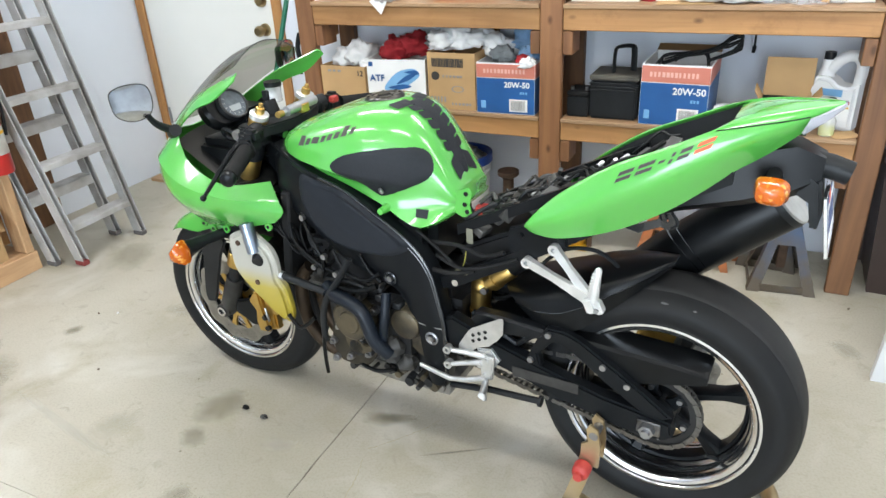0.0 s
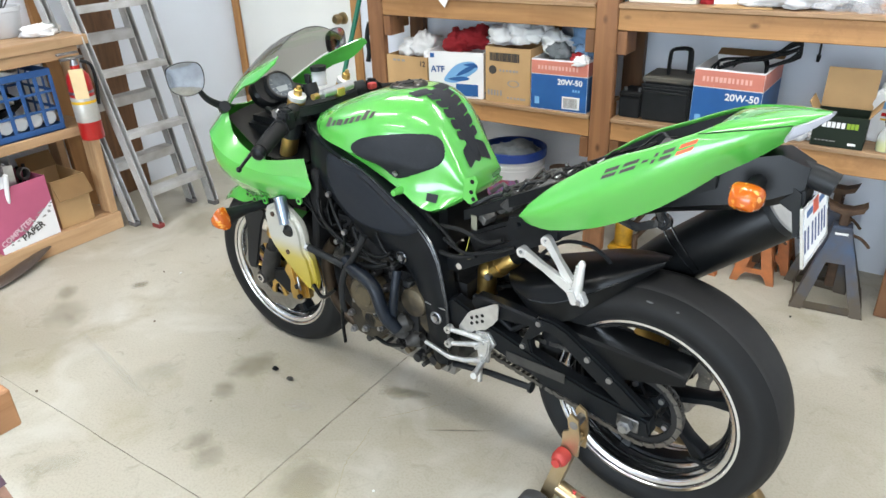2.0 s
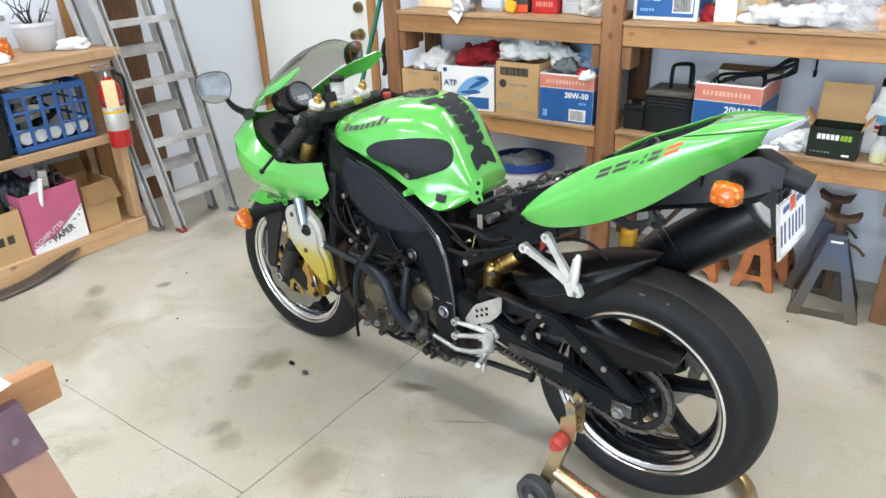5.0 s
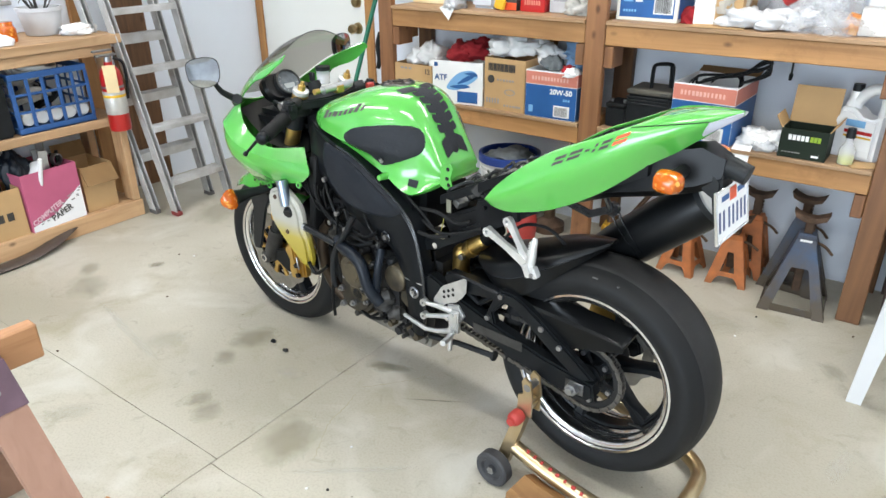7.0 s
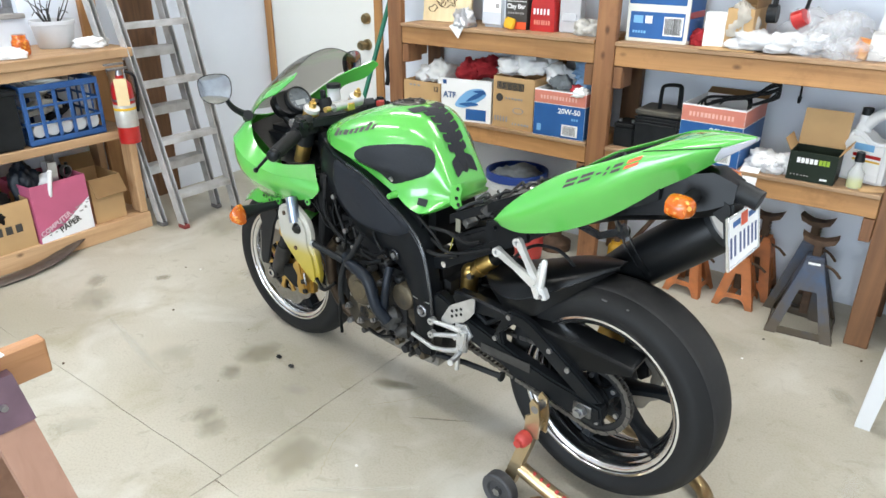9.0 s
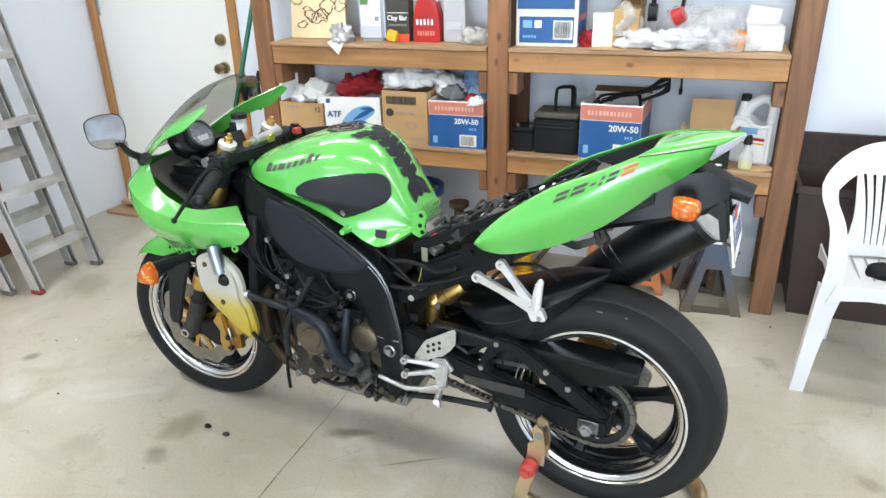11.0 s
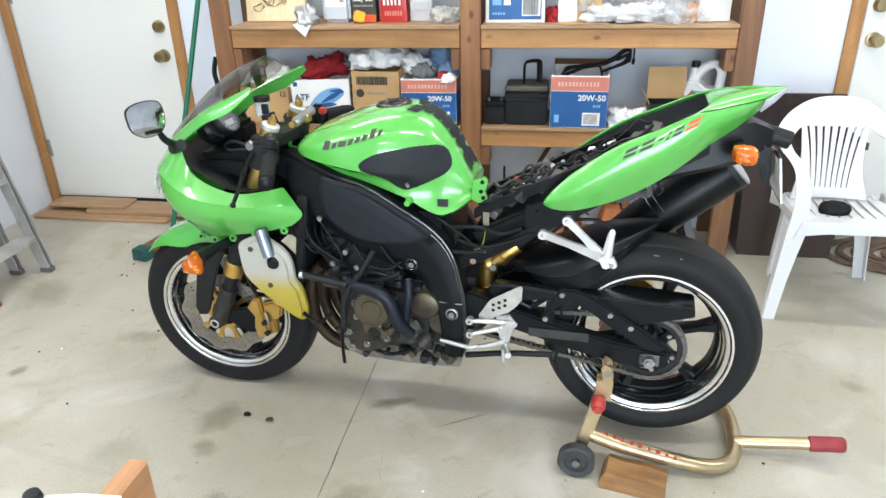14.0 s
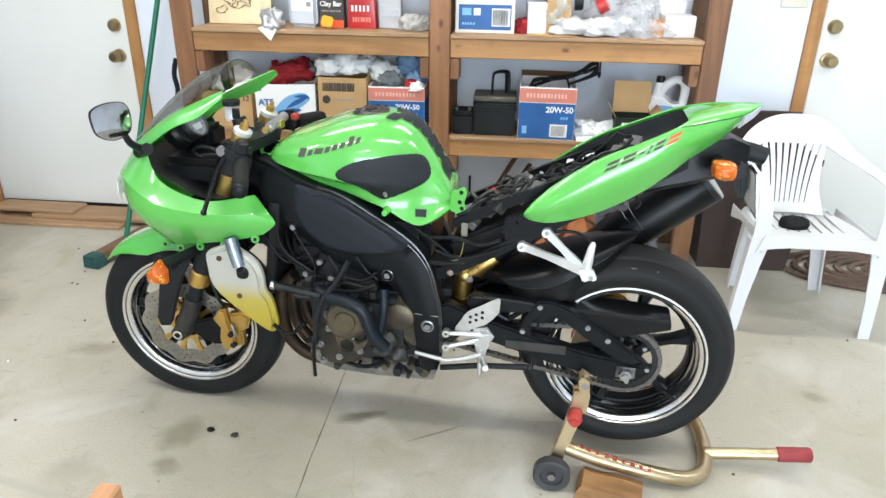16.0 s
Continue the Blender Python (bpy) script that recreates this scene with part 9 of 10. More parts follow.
# filter carton with open lid
fb = carton("filter_carton", "black and green filter carton with its lid open", 0.105, 0.272, 2.905, 3.03, LO, 0.735, mat("dark_green_print", (0.012, 0.02, 0.012), 0.6, var=0.2, scale=8, spec=0.25), (("n", 78, 0.14), ("w", 60, 0.05), ("e", 55, 0.05)), 0, CARD)
bars(fb, -0.055, 0.02, 0.07, 0.09, -0.0625, 5, WHITE, "plain white bars", 0.2), bars(fb, 0.022, 0.06, 0.07, 0.09, -0.0625, 3, mat("lime_print", "8fae2a", 0.5), "plain lime bars", 0.2), panel(fb, 0.035, 0.06, 0.012, 0.02, -0.0625, WHITE)
bars(fb, -0.07, 0.0, 0.02, 0.024, -0.0625, 6, PRINT_GREY)
# white jug
jg = thing("oil_jug", "white plastic oil jug with a black cap", "jug", (0.345, 3.06, LO), -18)
b = B()
o = [(-0.085, 0.0), (-0.086, 0.11), (-0.078, 0.155), (-0.055, 0.19), (-0.02, 0.19), (0.0, 0.18), (0.02, 0.162), (0.05, 0.158), (0.088, 0.17), (0.088, 0.0)]
prism(b, o, -0.05, 0.05, 0.014, seg=3)
JUG = mat("white_jug_plastic", (0.82, 0.82, 0.82), 0.4, var=0.04, scale=8)
jb = part("jug_body", b, JUG, jg)
part("neck", lathe(B(), [(0.03, 0.17), (0.028, 0.2), (0.021, 0.215), (0.02, 0.246), (0.0, 0.246)], (-0.036, 0, 0), "z", 20), JUG, jb)
part("handle", tube(B(), [(-0.03, 0, 0.2), (-0.005, 0, 0.238), (0.03, 0, 0.262), (0.062, 0, 0.258), (0.078, 0, 0.226), (0.074, 0, 0.16)], [0.022, 0.019], 14, 5), JUG, jb)
part("cap", cyl(B(), (-0.035, 0, 0.246), (-0.035, 0, 0.272), 0.02, 0.019, 18), BLACK, jg)
panel(jg, -0.03, 0.07, 0.04, 0.11, -0.05, WHITE), panel(jg, -0.03, 0.07, 0.1, 0.112, -0.05, RED_PAINT, "red label band", 0.002), panel(jg, -0.03, 0.04, 0.125, 0.15, -0.05, LTBLUE, "pale blue label"), panel(jg, -0.03, 0.07, 0.085, 0.092, -0.05, YELLOW, "", 0.002)
bt = thing("small_bottle", "small clear bottle of yellow-green liquid, black top", "bottle", (0.335, 2.94, LO))
part("glass", lathe(B(), [(0.0, 0.0), (0.026, 0.0), (0.028, 0.004), (0.028, 0.055), (0.014, 0.08), (0.013, 0.1), (0.0, 0.1)], (0, 0, 0), "z", 20), CLEAR, bt)
part("liquid", lathe(B(), [(0.0, 0.002), (0.0265, 0.003), (0.0265, 0.03), (0.0, 0.03)], (0, 0, 0), "z", 20), mat("yellow_liquid", "c8cc3a", 0.2), bt)
part("cap", cyl(B(), (0, 0, 0.1), (0, 0, 0.135), 0.017, 0.014, 16), BLACK, bt)
solo("paper_scrap", box(B(), (-0.05, -0.035, 0), (0.05, 0.035, 0.0015), m=pose(0, 0, 0.002, 2, 0, 30)), CARD, "scrap of brown card on the shelf", "scrap", at=pose(0.395, 2.945, LO))
random.seed(5)
b = B()
rows = []
for y, z, w in ((3.08, 0.05, 0.03), (3.04, 0.034, 0.034), (3.0, 0.02, 0.036), (2.95, 0.01, 0.037), (2.912, 0.006, 0.036), (2.8975, 0.002, 0.035), (2.8945, -0.025, 0.034), (2.893, -0.06, 0.031)):
    rows.append([b.verts.new((-0.028 + w * u + random.uniform(-1, 1) * 0.002, y - abs(random.uniform(0, 1)) * 0.003, LO + z + (random.uniform(0, 1) * 0.009 if z > 0.004 else 0))) for u in (-1, -0.6, -0.25, 0.1, 0.5, 1)])
fs = [b.faces.new([p[i], p[i + 1], q[i + 1], q[i]]) for p, q in zip(rows, rows[1:]) for i in range(5)]
bmesh.ops.solidify(b, geom=fs, thickness=0.0015)
solo("white_sheet", b, CLOTH_W, "white plastic sheet hanging over the shelf edge", "sheet", smooth=30)
for k, (x, y, r, sd) in enumerate(((-0.0, 3.0, 0.06, 1.3), (0.07, 3.0, 0.06, 2.9), (0.045, 2.95, 0.04, 4.1))):
    solo("plastic_bag", crumple(B(), (0, 0, 0), (r, r, r * 0.7), sd, 0.7), CLEAR if k == 2 else CLOTH_W, "crumpled pale plastic bag on the shelf", "bag", "shelf bags", smooth=180, at=pose(x, y, LO + r * 0.4))

# ---- upper shelf ----
b = box(B(), (-0.15, -0.009, 0), (0.15, 0.009, 0.42), 0.002)
pb = solo("stained_board", b, wood("pale_maple", "ead9b4", "dcc598", "z", False, 0.5, 0.08), "pale board with dark brown burnt stains", "board", smooth=0, at=pose(-1.645, 3.06, UP, -6, 0, 0))
random.seed(17)
SCORCH = mat("burnt_stain", (0.13, 0.07, 0.03), 0.7, var=0.5, scale=60)
for k in range(9):
    x, z, r = -0.115 + 0.03 * k + random.uniform(-0.01, 0.01), random.choice((0.07, 0.11, 0.16, 0.2)) + random.uniform(-0.015, 0.015), random.uniform(0.014, 0.032)
    p = [(x + r * (1 + random.uniform(-0.45, 0.45)) * math.cos(a) * 1.3, -0.0102, z + r * (1 + random.uniform(-0.45, 0.45)) * math.sin(a)) for a in (2 * math.pi * i / 11 for i in range(11))]
    p.append(p[0])
    n = len(smooth_path(p, 4))
    part("stain", tube(B(), p, [0.0022 + 0.0045 * abs(math.sin(0.37 * i + k)) for i in range(n)], 6, 4, 0.25), SCORCH, pb)
solo("foil_bag", crumple(B(), (0, 0, 0), (0.045, 0.05, 0.05), 12.1, 0.8), mat("crumpled_foil", (0.5, 0.5, 0.52), 0.35, 0.6, 0.2, 20), "crumpled grey foil bag on the shelf edge", "bag", smooth=180, at=pose(-1.455, 2.95, UP + 0.025))
b = prism(B(), [(-0.045, 0.0), (0.01, -0.055), (0.05, 0.012), (0.0, 0.02)], -0.001, 0.001)
solo("paper_corner", b, WHITE, "torn white paper hanging over the shelf edge", "paper", at=pose(-1.46, 2.888, UP + 0.005), smooth=0)
jg = thing("clear_jug", "clear plastic jug half full, printed label", "jug", (-1.33, 3.05, UP))
part("jug_body", box(B(), (-0.066, -0.05, 0), (0.066, 0.05, 0.3), 0.016, 3), mat("frosted_plastic", (0.6, 0.64, 0.7), 0.3, var=0.06, scale=8, alpha=0.9), jg)
panel(jg, -0.05, 0.05, 0.07, 0.28, -0.05, WHITE), panel(jg, -0.05, -0.01, 0.16, 0.27, -0.05, mat("leaf_green_print", "5a8a4a", 0.5), "green print", 0.002), panel(jg, -0.01, 0.02, 0.2, 0.28, -0.05, ORANGE_P, "", 0.002), panel(jg, 0.02, 0.04, 0.09, 0.11, -0.05, PRINT_GREY, "", 0.002)
cbx = thing("clay_box", "black and orange carton of cleaning clay", "box", (-1.195, 3.03, UP))
part("box_body", box(B(), (-0.055, -0.03, 0), (0.055, 0.03, 0.24), 0.002), PRINT_DK, cbx, smooth=0)
panel(cbx, -0.0545, 0.0545, 0.002, 0.035, -0.03, ORANGE_P, "orange band"), panel(cbx, -0.052, 0.052, 0.125, 0.128, -0.03, WHITE)
words("Clay Bar", 0.029, pose(-0.052, -0.0325, 0.095, 90, 0, 0), WHITE, cbx, "white lettering", bold=0.0006)
bars(cbx, -0.045, 0.045, 0.07, 0.078, -0.03, 7, PRINT_GREY)
solo("yellow_sponge", box(B(), (-0.026, -0.012, 0), (0.026, 0.012, 0.048), 0.006, 2), YELLOW, "small yellow sponge on the shelf", "sponge", at=pose(-1.215, 2.965, UP + 0.008, 0, 15, 8))
rb = thing("spray_bottle", "red detailer bottle with a white head", "bottle", (-1.06, 3.04, UP))
b = B()
loft(b, [[V((x * w, y * 0.035, z)) for x, y in spline2([(-1, -0.7), (-0.8, -1), (0.8, -1), (1, -0.7), (1, 0.7), (0.8, 1), (-0.8, 1), (-1, 0.7)], 3)] for z, w in ((0, 0.06), (0.01, 0.065), (0.12, 0.06), (0.17, 0.045), (0.2, 0.022), (0.21, 0.02))])
part("bottle_body", b, RED_PAINT, rb)
bars(rb, -0.045, 0.045, 0.075, 0.1, -0.0355, 5, WHITE, "plain white bars"), bars(rb, -0.04, 0.045, 0.03, 0.05, -0.0355, 7, SALMON, "pale bars")
part("spray_head", crumple(B(), (0, 0, 0.19), (0.045, 0.03, 0.04), 2.0, 0.3), CLOTH_W, rb)
gb = thing("grey_package", "pale grey blister package standing on the shelf", "package", (-0.935, 3.06, UP))
part("card", box(B(), (-0.052, -0.025, 0), (0.052, 0.025, 0.24), 0.003), mat("pale_grey_card", (0.5, 0.5, 0.52), 0.5), gb, smooth=0)
part("blister", box(B(), (-0.035, -0.035, 0.05), (0.04, -0.0255, 0.085), 0.008, 2), CLEAR, gb)
for k, (x, y, r, sd) in enumerate(((-0.83, 3.02, 0.055, 3.3), (-0.79, 3.06, 0.05, 5.8))):
    solo("work_glove", crumple(B(), (0, 0, 0), (r, r, r * 0.75), sd, 0.7), mat("dirty_white_cloth", (0.5, 0.48, 0.44), 0.9, var=0.4, scale=40, bump=0.4) if not k else bpy.data.materials["dirty_white_cloth"], "dirty white work glove on the shelf", "glove", "gloves", smooth=180, at=pose(x, y, UP + r * 0.42))
pc = thing("blue_white_carton", "white carton with blue panels and barcode", "box", (-0.5, 3.06, UP))
part("box_body", box(B(), (-0.13, -0.1, 0), (0.13, 0.1, 0.28), 0.002), mat("cream_white_card", (0.74, 0.72, 0.64), 0.55, var=0.05), pc, smooth=0)
panel(pc, -0.115, 0.115, 0.015, 0.12, -0.1, BLUE, "blue panel"), panel(pc, -0.125, 0.115, 0.15, 0.275, -0.1, BLUE, "blue panel")
panel(pc, 0.03, 0.11, 0.03, 0.105, -0.1, WHITE, "white barcode label", 0.002), bars(pc, 0.035, 0.105, 0.035, 0.1, -0.1, 16, PRINT_DK, "barcode", 0.5, 0.003)
bars(pc, -0.1, -0.04, 0.035, 0.045, -0.1, 5, LTBLUE, "", 0.3, 0.002), panel(pc, -0.05, -0.02, 0.075, 0.105, -0.1, WHITE, "pale emblem shape", 0.002), panel(pc, -0.1, -0.06, 0.075, 0.105, -0.1, LTBLUE, "pale emblem shape", 0.002)
east_panel(pc, -0.09, 0.09, 0.015, 0.27, 0.13, BLUE), east_panel(pc, -0.09, 0.09, 0.1, 0.125, 0.13, RED_PAINT, "red stripe", 0.002)
solo("red_cloth", crumple(B(), (0, 0, 0), (0.05, 0.05, 0.04), 6.1, 0.6), CLOTH_R, "crumpled red cloth on the shelf", "cloth", smooth=180, at=pose(-0.335, 3.03, UP + 0.02))
solo("white_carton", box(B(), (-0.045, -0.035, 0), (0.045, 0.035, 0.13), 0.002), WHITE, "small plain white carton", "box", smooth=0, at=pose(-0.272, 3.02, UP + 0.001, 0, 0, 8))
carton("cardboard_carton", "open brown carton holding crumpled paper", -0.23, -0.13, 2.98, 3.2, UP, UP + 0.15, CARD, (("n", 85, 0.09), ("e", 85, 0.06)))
solo("crumpled_paper", crumple(B(), (0, 0, 0), (0.045, 0.06, 0.08), 8.8, 0.7), mat("buff_paper", (0.48, 0.44, 0.38), 0.8, var=0.2), "crumpled buff paper in the carton", "paper", smooth=180, at=pose(-0.185, 3.03, UP + 0.09))
solo("flat_card", box(B(), (-0.1, -0.06, 0), (0.1, 0.06, 0.002)), CARD, "flat piece of brown card on the shelf", "card", smooth=0, at=pose(-0.2, 2.955, UP + 0.001, 0, 0, 5))
em = thing("ear_muffs", "black and red ear muffs on the shelf", "ear muffs", (-0.02, 3.1, UP + 0.11))
part("headband", tube(B(), [(-0.07, 0, 0.03), (-0.06, 0, 0.12), (0.0, 0, 0.16), (0.05, 0, 0.12), (0.04, 0, 0.02)], 0.012, 10, 5, 0.5), BLACK, em)
part("cup", cyl(B(), (0.02, -0.03, 0.0), (0.055, -0.04, 0.02), 0.036, 0.03, 20), RED_PAINT, em, "red ear cup")
part("cup", cyl(B(), (-0.085, -0.02, 0.02), (-0.05, -0.02, 0.02), 0.036, 0.034, 20), BLACK, em)
PLASTIC_FILM = mat("thin_plastic_film", (0.8, 0.81, 0.84), 0.2, var=0.1, scale=20, alpha=0.3, bump=0.3)
BAGS = [(-0.12, 2.99, 0.07, 0, 1.2), (-0.03, 2.97, 0.06, 0, 3.7), (0.04, 3.02, 0.075, 0, 5.2), (0.1, 2.99, 0.06, 1, 6.4), (0.17, 3.05, 0.1, 1, 7.7), (0.22, 2.98, 0.06, 1, 8.9), (0.12, 3.12, 0.11, 1, 2.4)]
for x, y, r, c, sd in BAGS:
    solo("plastic_bag", crumple(B(), (0, 0, 0), (r * 1.2, r, r * (0.6 if not c else 0.85)), sd, 0.7, 30, 18), PLASTIC_FILM if c else mat("white_bag_film", (0.66, 0.66, 0.67), 0.5, var=0.15, scale=20, bump=0.2) if "white_bag_film" not in bpy.data.materials else bpy.data.materials["white_bag_film"], "crumpled clear plastic bag on the shelf" if c else "crumpled white plastic bag on the shelf", "bag", "shelf bags", smooth=180, at=pose(x, y, UP + r * 0.4))
solo("yellow_label", box(B(), (-0.025, -0.02, 0), (0.025, 0.02, 0.07), 0.003), mat("yellow_red_print", "d8a23a", 0.5, var=0.5, scale=60, stain="b04030"), "small yellow printed packet in plastic", "packet", at=pose(0.245, 3.0, UP + 0.002, 0, 12, 0))
solo("white_carton", box(B(), (-0.066, -0.06, 0), (0.066, 0.06, 0.09), 0.002), mat("scuffed_white_card", (0.66, 0.65, 0.63), 0.6, var=0.1, scale=10), "scuffed low white carton", "box", smooth=0, at=pose(0.337, 3.03, UP + 0.001, 0, 0, 4))
solo("white_sheet", box(B(), (-0.06, -0.002, 0), (0.06, 0.002, 0.14), m=pose(0, 0, 0, -12, 8, 0)), WHITE, "folded white sheet leaning at the shelf's end", "sheet", smooth=0, at=pose(0.32, 3.13, UP + 0.012))

# ---- under the shelves ----
bk = thing("paint_bucket", "white bucket with blue rim and printed label", "bucket", (-1.185, 3.06, 0))
part("bucket_body", lathe(B(), [(0.0, 0.0), (0.13, 0.0), (0.134, 0.006), (0.15, 0.3), (0.15, 0.34), (0.144, 0.34), (0.128, 0.02), (0.0, 0.02)], (0, 0, 0), "z", 40), CHAIR_WHITE, bk)
part("bucket_rim", lathe(B(), [(0.1515, 0.335), (0.162, 0.335), (0.162, 0.372), (0.15, 0.375), (0.145, 0.37), (0.145, 0.342)], (0, 0, 0), "z", 40, closed=True), mat("blue_rim_plastic", "1f3f8a", 0.4), bk, "blue plastic rim")
for z in (0.285, 0.305):
    part("bucket_band", lathe(B(), [(0.148, z), (0.155, z), (0.155, z + 0.008), (0.148, z + 0.008)], (0, 0, 0), "z", 40, closed=True), CHAIR_WHITE, bk)
b = B()
for z0, z1, a0, a1 in ((0.1, 0.25, -2.2, -0.9),):
    rows = [[V(((0.1415 + 0.0147 * (z - 0.1) / 0.2 * 0.9) * math.cos(a), (0.1415 + 0.0147 * (z - 0.1) / 0.2 * 0.9) * math.sin(a), z)) for a in (a0 + (a1 - a0) * k / 14 for k in range(15))] for z in (z0, z1)]
    loft(b, rows, False)
part("label_panel", b, mat("blue_red_label", "3a62a0", 0.5, var=0.6, scale=30, stain="a03a34"), bk, "blue and red label")
words("NUT", 0.06, pose(-0.05, -0.1475, 0.115, 90, 0, 0), RED_PAINT, bk, "red lettering", bold=0.001)
solo("grey_rag", crumple(B(), (0, 0, 0), (0.1, 0.1, 0.05), 4.4, 0.6), CLOTH_G, "grey rags and scrap in the bucket", "rags", smooth=180, at=pose(-1.185, 3.06, 0.34))
b = B()
lathe(b, [(0.0, 0.0), (0.08, 0.0), (0.08, 0.04), (0.03, 0.07), (0.025, 0.27), (0.05, 0.29), (0.05, 0.31), (0.0, 0.31)], (0, 0, 0), "z", 20)
solo("bottle_jack", b, RUST, "rusty bottle jack standing under the shelf", "jack", at=pose(-0.93, 3.05, 0))

yj = thing("bottle_jack", "yellow hydraulic bottle jack under the shelf", "jack", (-0.575, 2.99, 0))
part("base", box(B(), (-0.055, -0.05, 0), (0.055, 0.05, 0.022), 0.005, 2), YELLOW_STEEL, yj)
part("body", lathe(B(), [(0.0, 0.0225), (0.036, 0.0225), (0.04, 0.03), (0.04, 0.12), (0.034, 0.132), (0.026, 0.136), (0.026, 0.15), (0.0, 0.15)], (0, 0, 0), "z", 24), YELLOW_STEEL, yj, "scuffed yellow body")
part("ram", lathe(B(), [(0.0, 0.1505), (0.014, 0.1505), (0.014, 0.19), (0.022, 0.192), (0.022, 0.206), (0.0, 0.206)], (0, 0, 0), "z", 18), RUST, yj, "rusty ram")
part("pump", tube(B(), [(0.06, -0.02, 0.02), (0.06, -0.02, 0.085)], 0.012, 12), RUST, yj)
rc = thing("red_container", "round red plastic container on the floor", "container", (-0.985, 2.86, 0))
part("body", lathe(B(), [(0.0, 0.0), (0.06, 0.0), (0.068, 0.008), (0.074, 0.06), (0.074, 0.12), (0.062, 0.16), (0.045, 0.176), (0.0, 0.178)], (0, 0, 0), "z", 28), RED_PLASTIC, rc)
part("lid", lathe(B(), [(0.0, 0.2), (0.03, 0.2), (0.034, 0.195), (0.034, 0.1785), (0.0, 0.1785)], (0, 0, 0), "z", 20), RED_PLASTIC, rc)
solo("wall_hook", tube(B(), [(-0.56, WALL_Y - 0.001, 0.31), (-0.56, WALL_Y - 0.02, 0.3), (-0.56, WALL_Y - 0.022, 0.24), (-0.57, WALL_Y - 0.022, 0.222), (-0.585, WALL_Y - 0.022, 0.228)], 0.006, 8, 5), BLACK, "small black hook on the wall below the shelves", "hook")


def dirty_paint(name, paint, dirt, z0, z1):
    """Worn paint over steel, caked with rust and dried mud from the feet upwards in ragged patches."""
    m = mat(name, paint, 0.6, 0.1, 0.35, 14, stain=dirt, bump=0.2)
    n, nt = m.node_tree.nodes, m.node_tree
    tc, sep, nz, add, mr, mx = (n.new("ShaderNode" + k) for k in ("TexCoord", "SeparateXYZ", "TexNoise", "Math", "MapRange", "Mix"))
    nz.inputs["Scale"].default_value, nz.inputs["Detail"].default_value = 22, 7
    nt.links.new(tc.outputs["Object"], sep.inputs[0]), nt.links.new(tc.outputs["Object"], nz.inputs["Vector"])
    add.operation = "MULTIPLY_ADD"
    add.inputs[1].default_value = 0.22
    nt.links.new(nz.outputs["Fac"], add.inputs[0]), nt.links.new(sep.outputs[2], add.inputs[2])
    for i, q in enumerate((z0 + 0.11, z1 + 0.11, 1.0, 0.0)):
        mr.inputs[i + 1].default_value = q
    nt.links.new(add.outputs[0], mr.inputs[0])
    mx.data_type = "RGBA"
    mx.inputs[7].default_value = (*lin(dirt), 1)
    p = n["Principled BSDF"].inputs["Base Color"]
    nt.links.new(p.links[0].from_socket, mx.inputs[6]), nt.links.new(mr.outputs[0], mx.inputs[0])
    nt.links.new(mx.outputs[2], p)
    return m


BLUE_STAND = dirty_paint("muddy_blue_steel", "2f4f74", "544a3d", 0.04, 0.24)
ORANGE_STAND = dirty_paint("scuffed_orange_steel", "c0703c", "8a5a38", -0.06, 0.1)


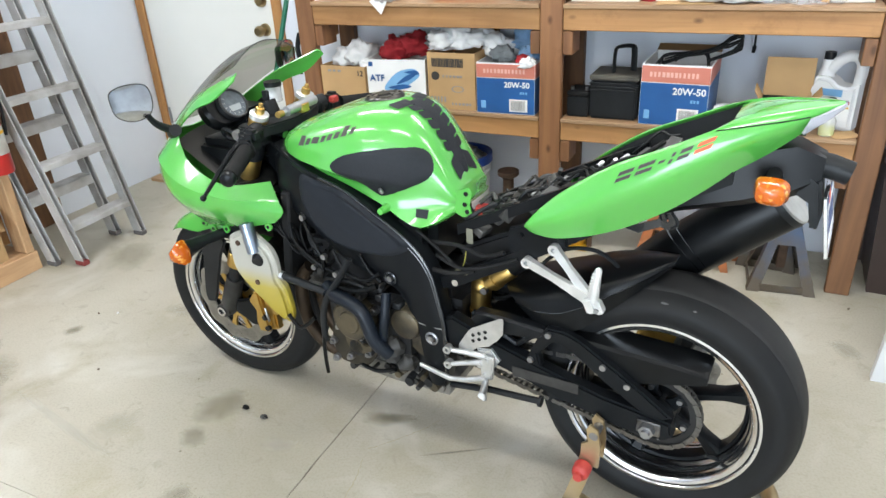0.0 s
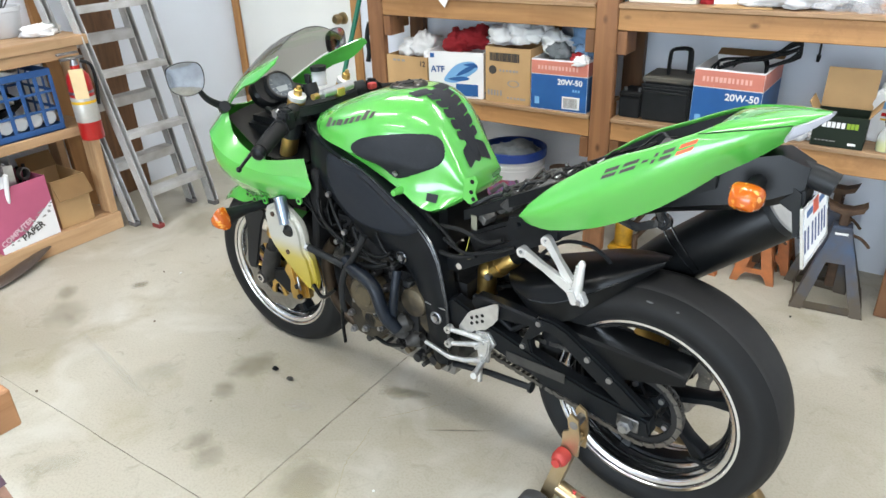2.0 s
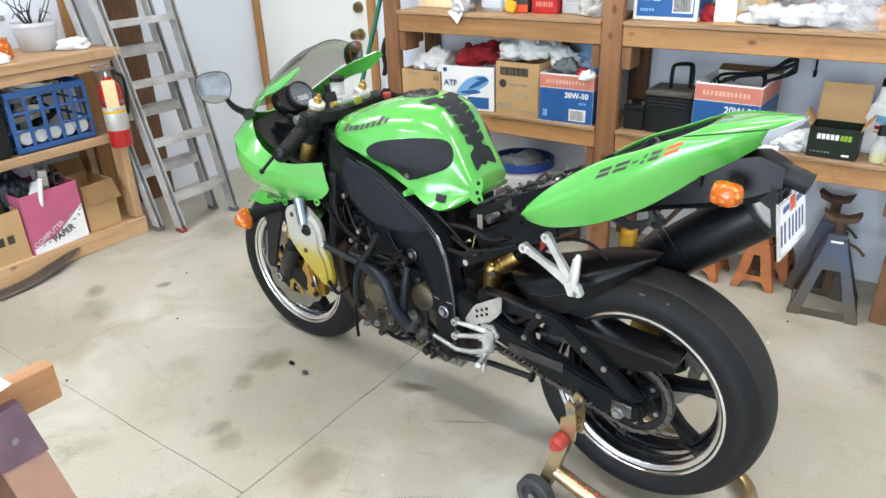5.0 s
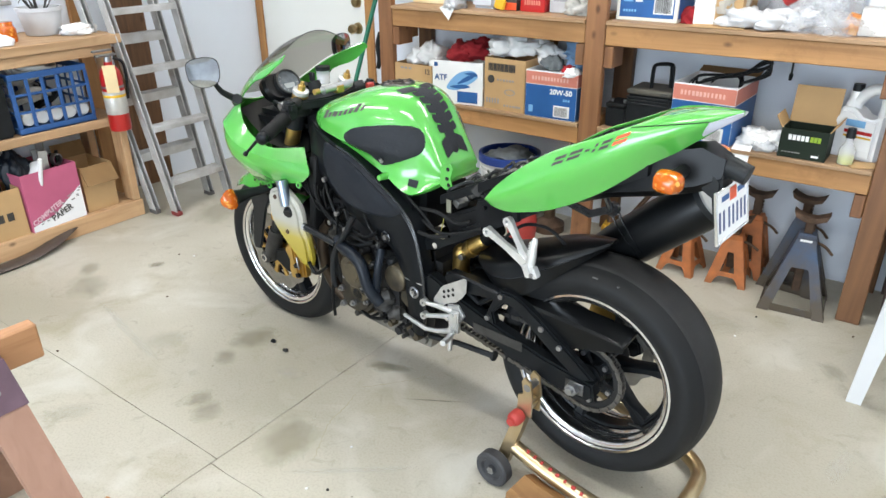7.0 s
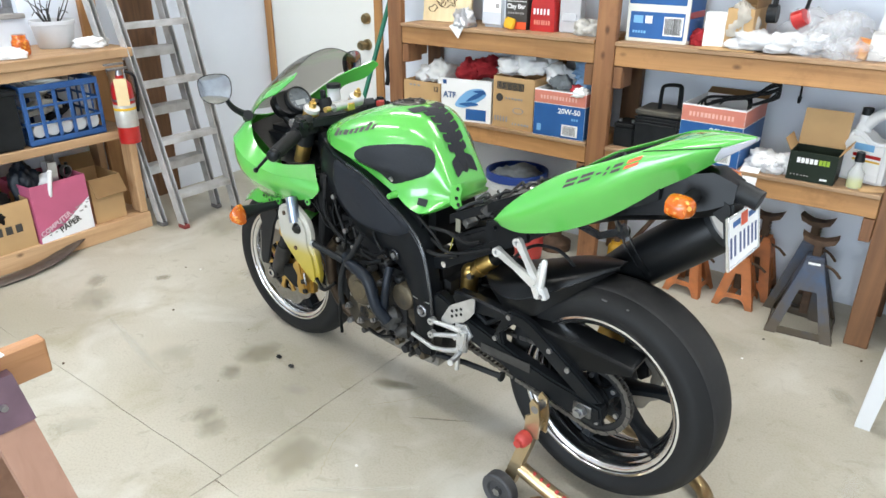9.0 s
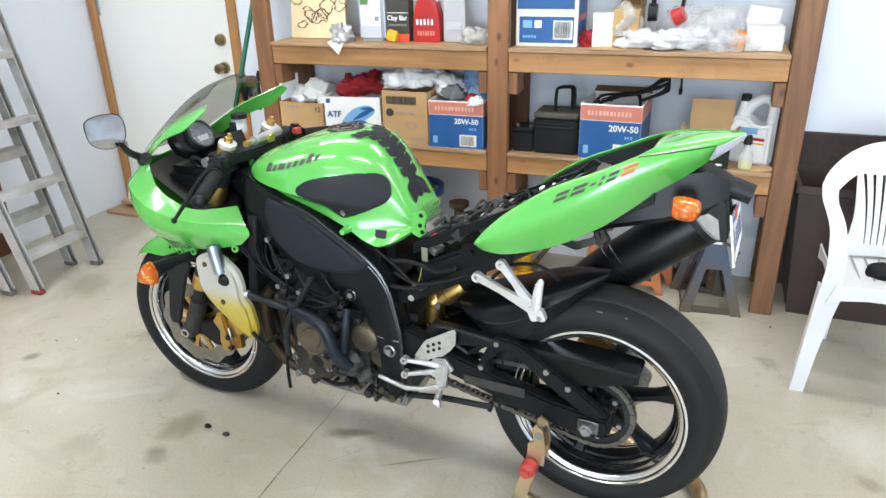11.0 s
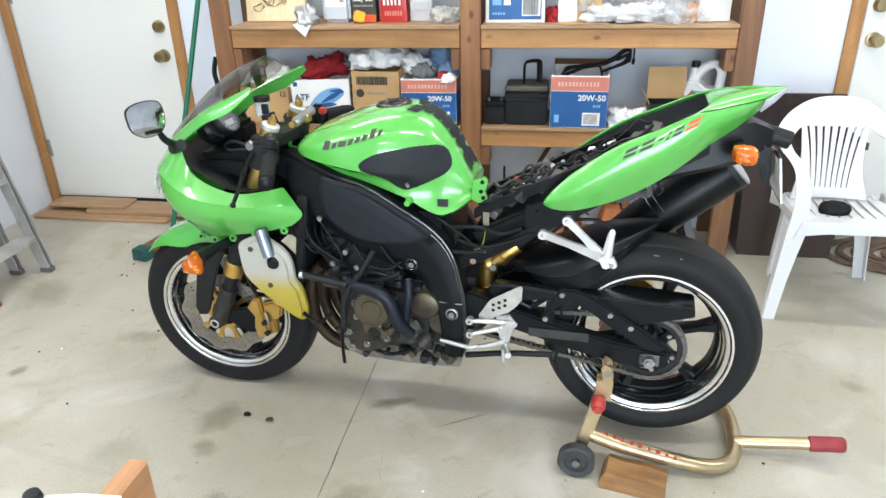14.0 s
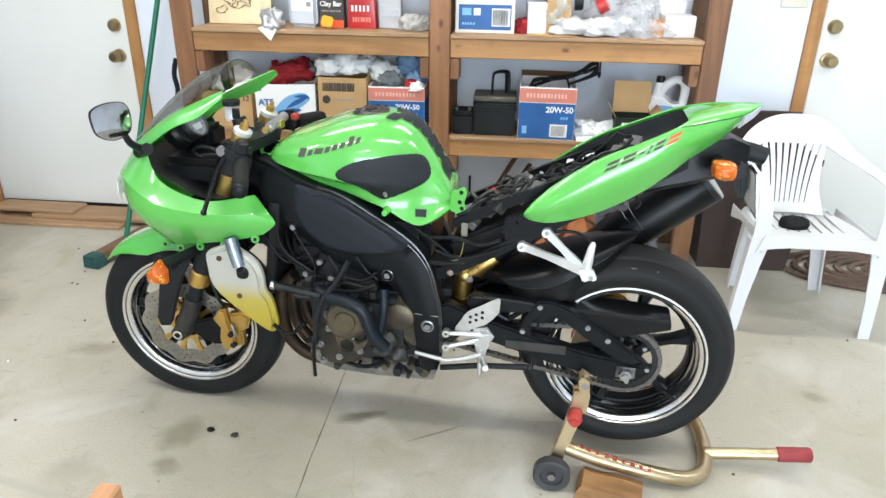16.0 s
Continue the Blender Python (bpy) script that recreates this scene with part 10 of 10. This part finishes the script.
def jack_stand(x, y, base, h, top, paint, label, rz):
    t = thing("jack_stand", label, "jack stand", (x, y, 0), rz, "jack stands")
    w = base / 2
    for k in range(4):
        m = pose(0, 0, 0, 0, 0, 90 * k)
        if paint is BLUE_STAND:
            # folded angle-iron legs with a strap between the feet
            b = B()
            secs = []
            for q in (0.0, 0.3, 0.7, 1.0):
                e, f = w + (0.034 - w) * q, 0.044 - 0.012 * q
                secs.append([m @ V(p) for p in ((-e, -e, h * q), (-e + f, -e, h * q), (-e + f, -e + 0.005, h * q), (-e + 0.005, -e + 0.005, h * q), (-e + 0.005, -e + f, h * q), (-e, -e + f, h * q))])
            loft(b, secs)
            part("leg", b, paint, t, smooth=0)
            b = B()
            box(b, (-w + 0.046, -w + 0.006, 0.002), (w - 0.046, -w + 0.01, 0.034), 0.001, m=m)
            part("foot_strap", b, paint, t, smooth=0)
            b = B()
            e0, e1 = w + (0.034 - w) * 0.62, 0.036
            loft(b, [[m @ V((sx * e, -e + d, z)) for sx, d in ((-1, 0), (1, 0), (1, 0.004), (-1, 0.004))] for e, z in ((e0 * 0.98, h * 0.62), (e1, h))])
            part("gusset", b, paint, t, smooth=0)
            continue
        o = [(-w, 0.0), (-w * 0.66, 0.0), (-w * 0.5, h * 0.14), (-w * 0.34, h * 0.2), (w * 0.34, h * 0.2), (w * 0.5, h * 0.14), (w * 0.66, 0.0), (w, 0.0), (0.04, h), (-0.04, h)]
        hole = [(-w * 0.34, h * 0.3), (w * 0.34, h * 0.3), (w * 0.14, h * 0.74), (-w * 0.14, h * 0.74)]
        b = B()
        put = lambda p, d: m @ V((p[0], -(w + (0.036 - w) * p[1] / h) + d, p[1]))
        for d in (0.0, 0.004):
            vo, vh = [b.verts.new(put(p, d)) for p in o], [b.verts.new(put(p, d)) for p in hole]
            bmesh.ops.triangle_fill(b, edges=[b.edges.new((r[i], r[(i + 1) % len(r)])) for r in (vo, vh) for i in range(len(r))], use_beauty=True)
            if d == 0.0:
                first = (vo, vh)
        for r0, r1 in zip(first, (vo, vh)):
            for i in range(len(r0)):
                j = (i + 1) % len(r0)
                b.faces.new([r0[i], r0[j], r1[j], r1[i]])
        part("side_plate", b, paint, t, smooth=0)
    b = B()
    prism(b, [(-0.05, h * 0.72), (0.05, h * 0.72), (0.032, h + 0.02), (-0.032, h + 0.02)], -0.032, 0.032, 0.004)
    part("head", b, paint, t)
    b = B()
    box(b, (-0.016, -0.014, 0.06), (0.016, 0.014, top - 0.02), 0.003)
    for k in range(9):
        z = h + 0.03 + k * 0.015
        if z < top - 0.03:
            box(b, (0.0162, -0.012, z), (0.0215, 0.012, z + 0.007), 0.001)
    part("ratchet_post", b, RUST, t, "rusty ratchet post", smooth=0)
    b = B()
    prism(b, [(-0.065, top + 0.015), (-0.055, top - 0.012), (-0.02, top - 0.026), (0.02, top - 0.026), (0.055, top - 0.012), (0.065, top + 0.015), (0.05, top + 0.006), (0.02, top - 0.006), (-0.02, top - 0.006), (-0.05, top + 0.006)], -0.03, 0.03, 0.003)
    part("saddle", b, RUST, t, "worn steel saddle")
    part("lever", tube(B(), [(0.03, 0.0, h * 0.95), (0.07, 0.0, h * 0.9), (0.1, 0.0, h * 0.8)], 0.006, 8, 4), RUST, t)
    return t


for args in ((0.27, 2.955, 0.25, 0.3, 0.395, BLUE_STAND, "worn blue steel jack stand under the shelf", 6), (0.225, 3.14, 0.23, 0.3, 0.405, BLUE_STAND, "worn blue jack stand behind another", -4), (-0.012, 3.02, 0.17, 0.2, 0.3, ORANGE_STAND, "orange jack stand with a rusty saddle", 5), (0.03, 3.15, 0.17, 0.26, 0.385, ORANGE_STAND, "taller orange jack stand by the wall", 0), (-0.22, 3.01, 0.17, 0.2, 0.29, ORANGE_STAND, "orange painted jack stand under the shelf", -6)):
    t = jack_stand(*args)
    if args[0] == 0.27:
        part("paper_label", box(B(), (-0.022, -0.0385, 0.25), (0.022, -0.0365, 0.3)), WHITE, t, "dirty white label", smooth=0)
for x0, x1, z in ((-0.6, -0.3, 0.2), (-0.55, -0.25, 0.12)):
    b = tube(B(), [(x0, 3.02, 0.02), (x1, 3.18, z + 0.3)], 0.012, 8)
    solo("steel_bar", b, RUST, "rusty steel bar leaning under the shelf", "bar", "leaning bars")

# ---- stains, scraps and marks on the floor ----
def blot(x, y, rx, ry, color, strength, rz=0, k=[0]):
    k[0] += 1
    b = B()
    n = 28
    vs = [b.verts.new((1.25 * math.cos(2 * math.pi * i / n), 1.25 * math.sin(2 * math.pi * i / n), 0)) for i in range(n)]
    b.faces.new(vs)
    nm = "stain_%s_%d" % (color, int(strength * 100))
    m = bpy.data.materials.get(nm) or stain_mat(nm, color, strength * 0.75)
    o = solo("oil_stain", b, m, "dry dark oil stain on the concrete", "stain", "floor stains", kind="structure", smooth=0, at=Matrix.Translation((x, y, 0.0008 + 0.00012 * k[0])) @ pose(0, 0, 0, 0, 0, rz) @ Matrix.Diagonal((rx, ry, 1, 1)))
    o.visible_shadow = True


for x, y, rx, ry, s in ((-1.36, 1.46, 0.11, 0.08, 0.5), (-1.34, 1.31, 0.05, 0.06, 0.45), (-0.81, 1.13, 0.14, 0.1, 0.45), (-1.21, 1.1, 0.06, 0.05, 0.4), (-1.13, 1.07, 0.07, 0.06, 0.35), (-2.46, 1.41, 0.09, 0.05, 0.4), (-0.79, 1.62, 0.03, 0.08, 0.5), (-0.83, 1.6, 0.04, 0.07, 0.5), (-2.24, 1.615, 0.035, 0.045, 0.7), (-2.3, 1.31, 0.15, 0.1, 0.35), (-1.62, 1.26, 0.1, 0.08, 0.2), (-1.9, 1.9, 0.12, 0.06, 0.3), (-2.55, 2.2, 0.2, 0.12, 0.4), (0.5, 2.5, 0.05, 0.07, 0.35), (-2.0, 2.7, 0.2, 0.1, 0.3), (-0.2, 0.9, 0.1, 0.05, 0.25), (0.75, 1.9, 0.04, 0.05, 0.35), (0.0, 2.6, 0.25, 0.12, 0.25), (-1.5, 0.8, 0.12, 0.06, 0.2)):
    blot(x, y, rx * 1.25, ry * 1.25, "968e72", min(0.6, s * 0.95), (x * 90) % 180)
for x, y, rx, ry in ((-1.06, 1.38, 0.06, 0.03), (-0.55, 1.15, 0.2, 0.012), (-1.8, 1.2, 0.3, 0.02), (0.6, 2.0, 0.1, 0.03)):
    blot(x, y, rx * 1.4, ry * 1.4, "d8d4c8", 0.3, 60 + x * 40)
blot(-0.55, 1.55, 0.16, 0.006, "8a7e62", 0.6, 30)
for x, y, s in ((-1.273, 1.482, 1.0), (-1.186, 1.465, 0.9)):
    solo("debris", crumple(B(), (0, 0, 0), (0.012 * s, 0.009 * s, 0.006 * s), x * 7, 0.9, 14, 8), MATTE if s == 1 else GRIME, "small dark scrap lying on the floor", "scrap", "floor scraps", at=pose(x, y, 0.006))
random.seed(77)
for k in range(26):
    x, y = random.uniform(-2.6, 1.1), random.uniform(0.8, 2.85)
    solo("grit", crumple(B(), (0, 0, 0), (0.005, 0.004, 0.003), k * 1.3, 0.7, 8, 5), (RUST, GRIME, WHITE)[k % 3], "fleck of dry grit on the floor", "grit", "floor grit", at=pose(x, y, 0.002, 0, 0, k * 40))
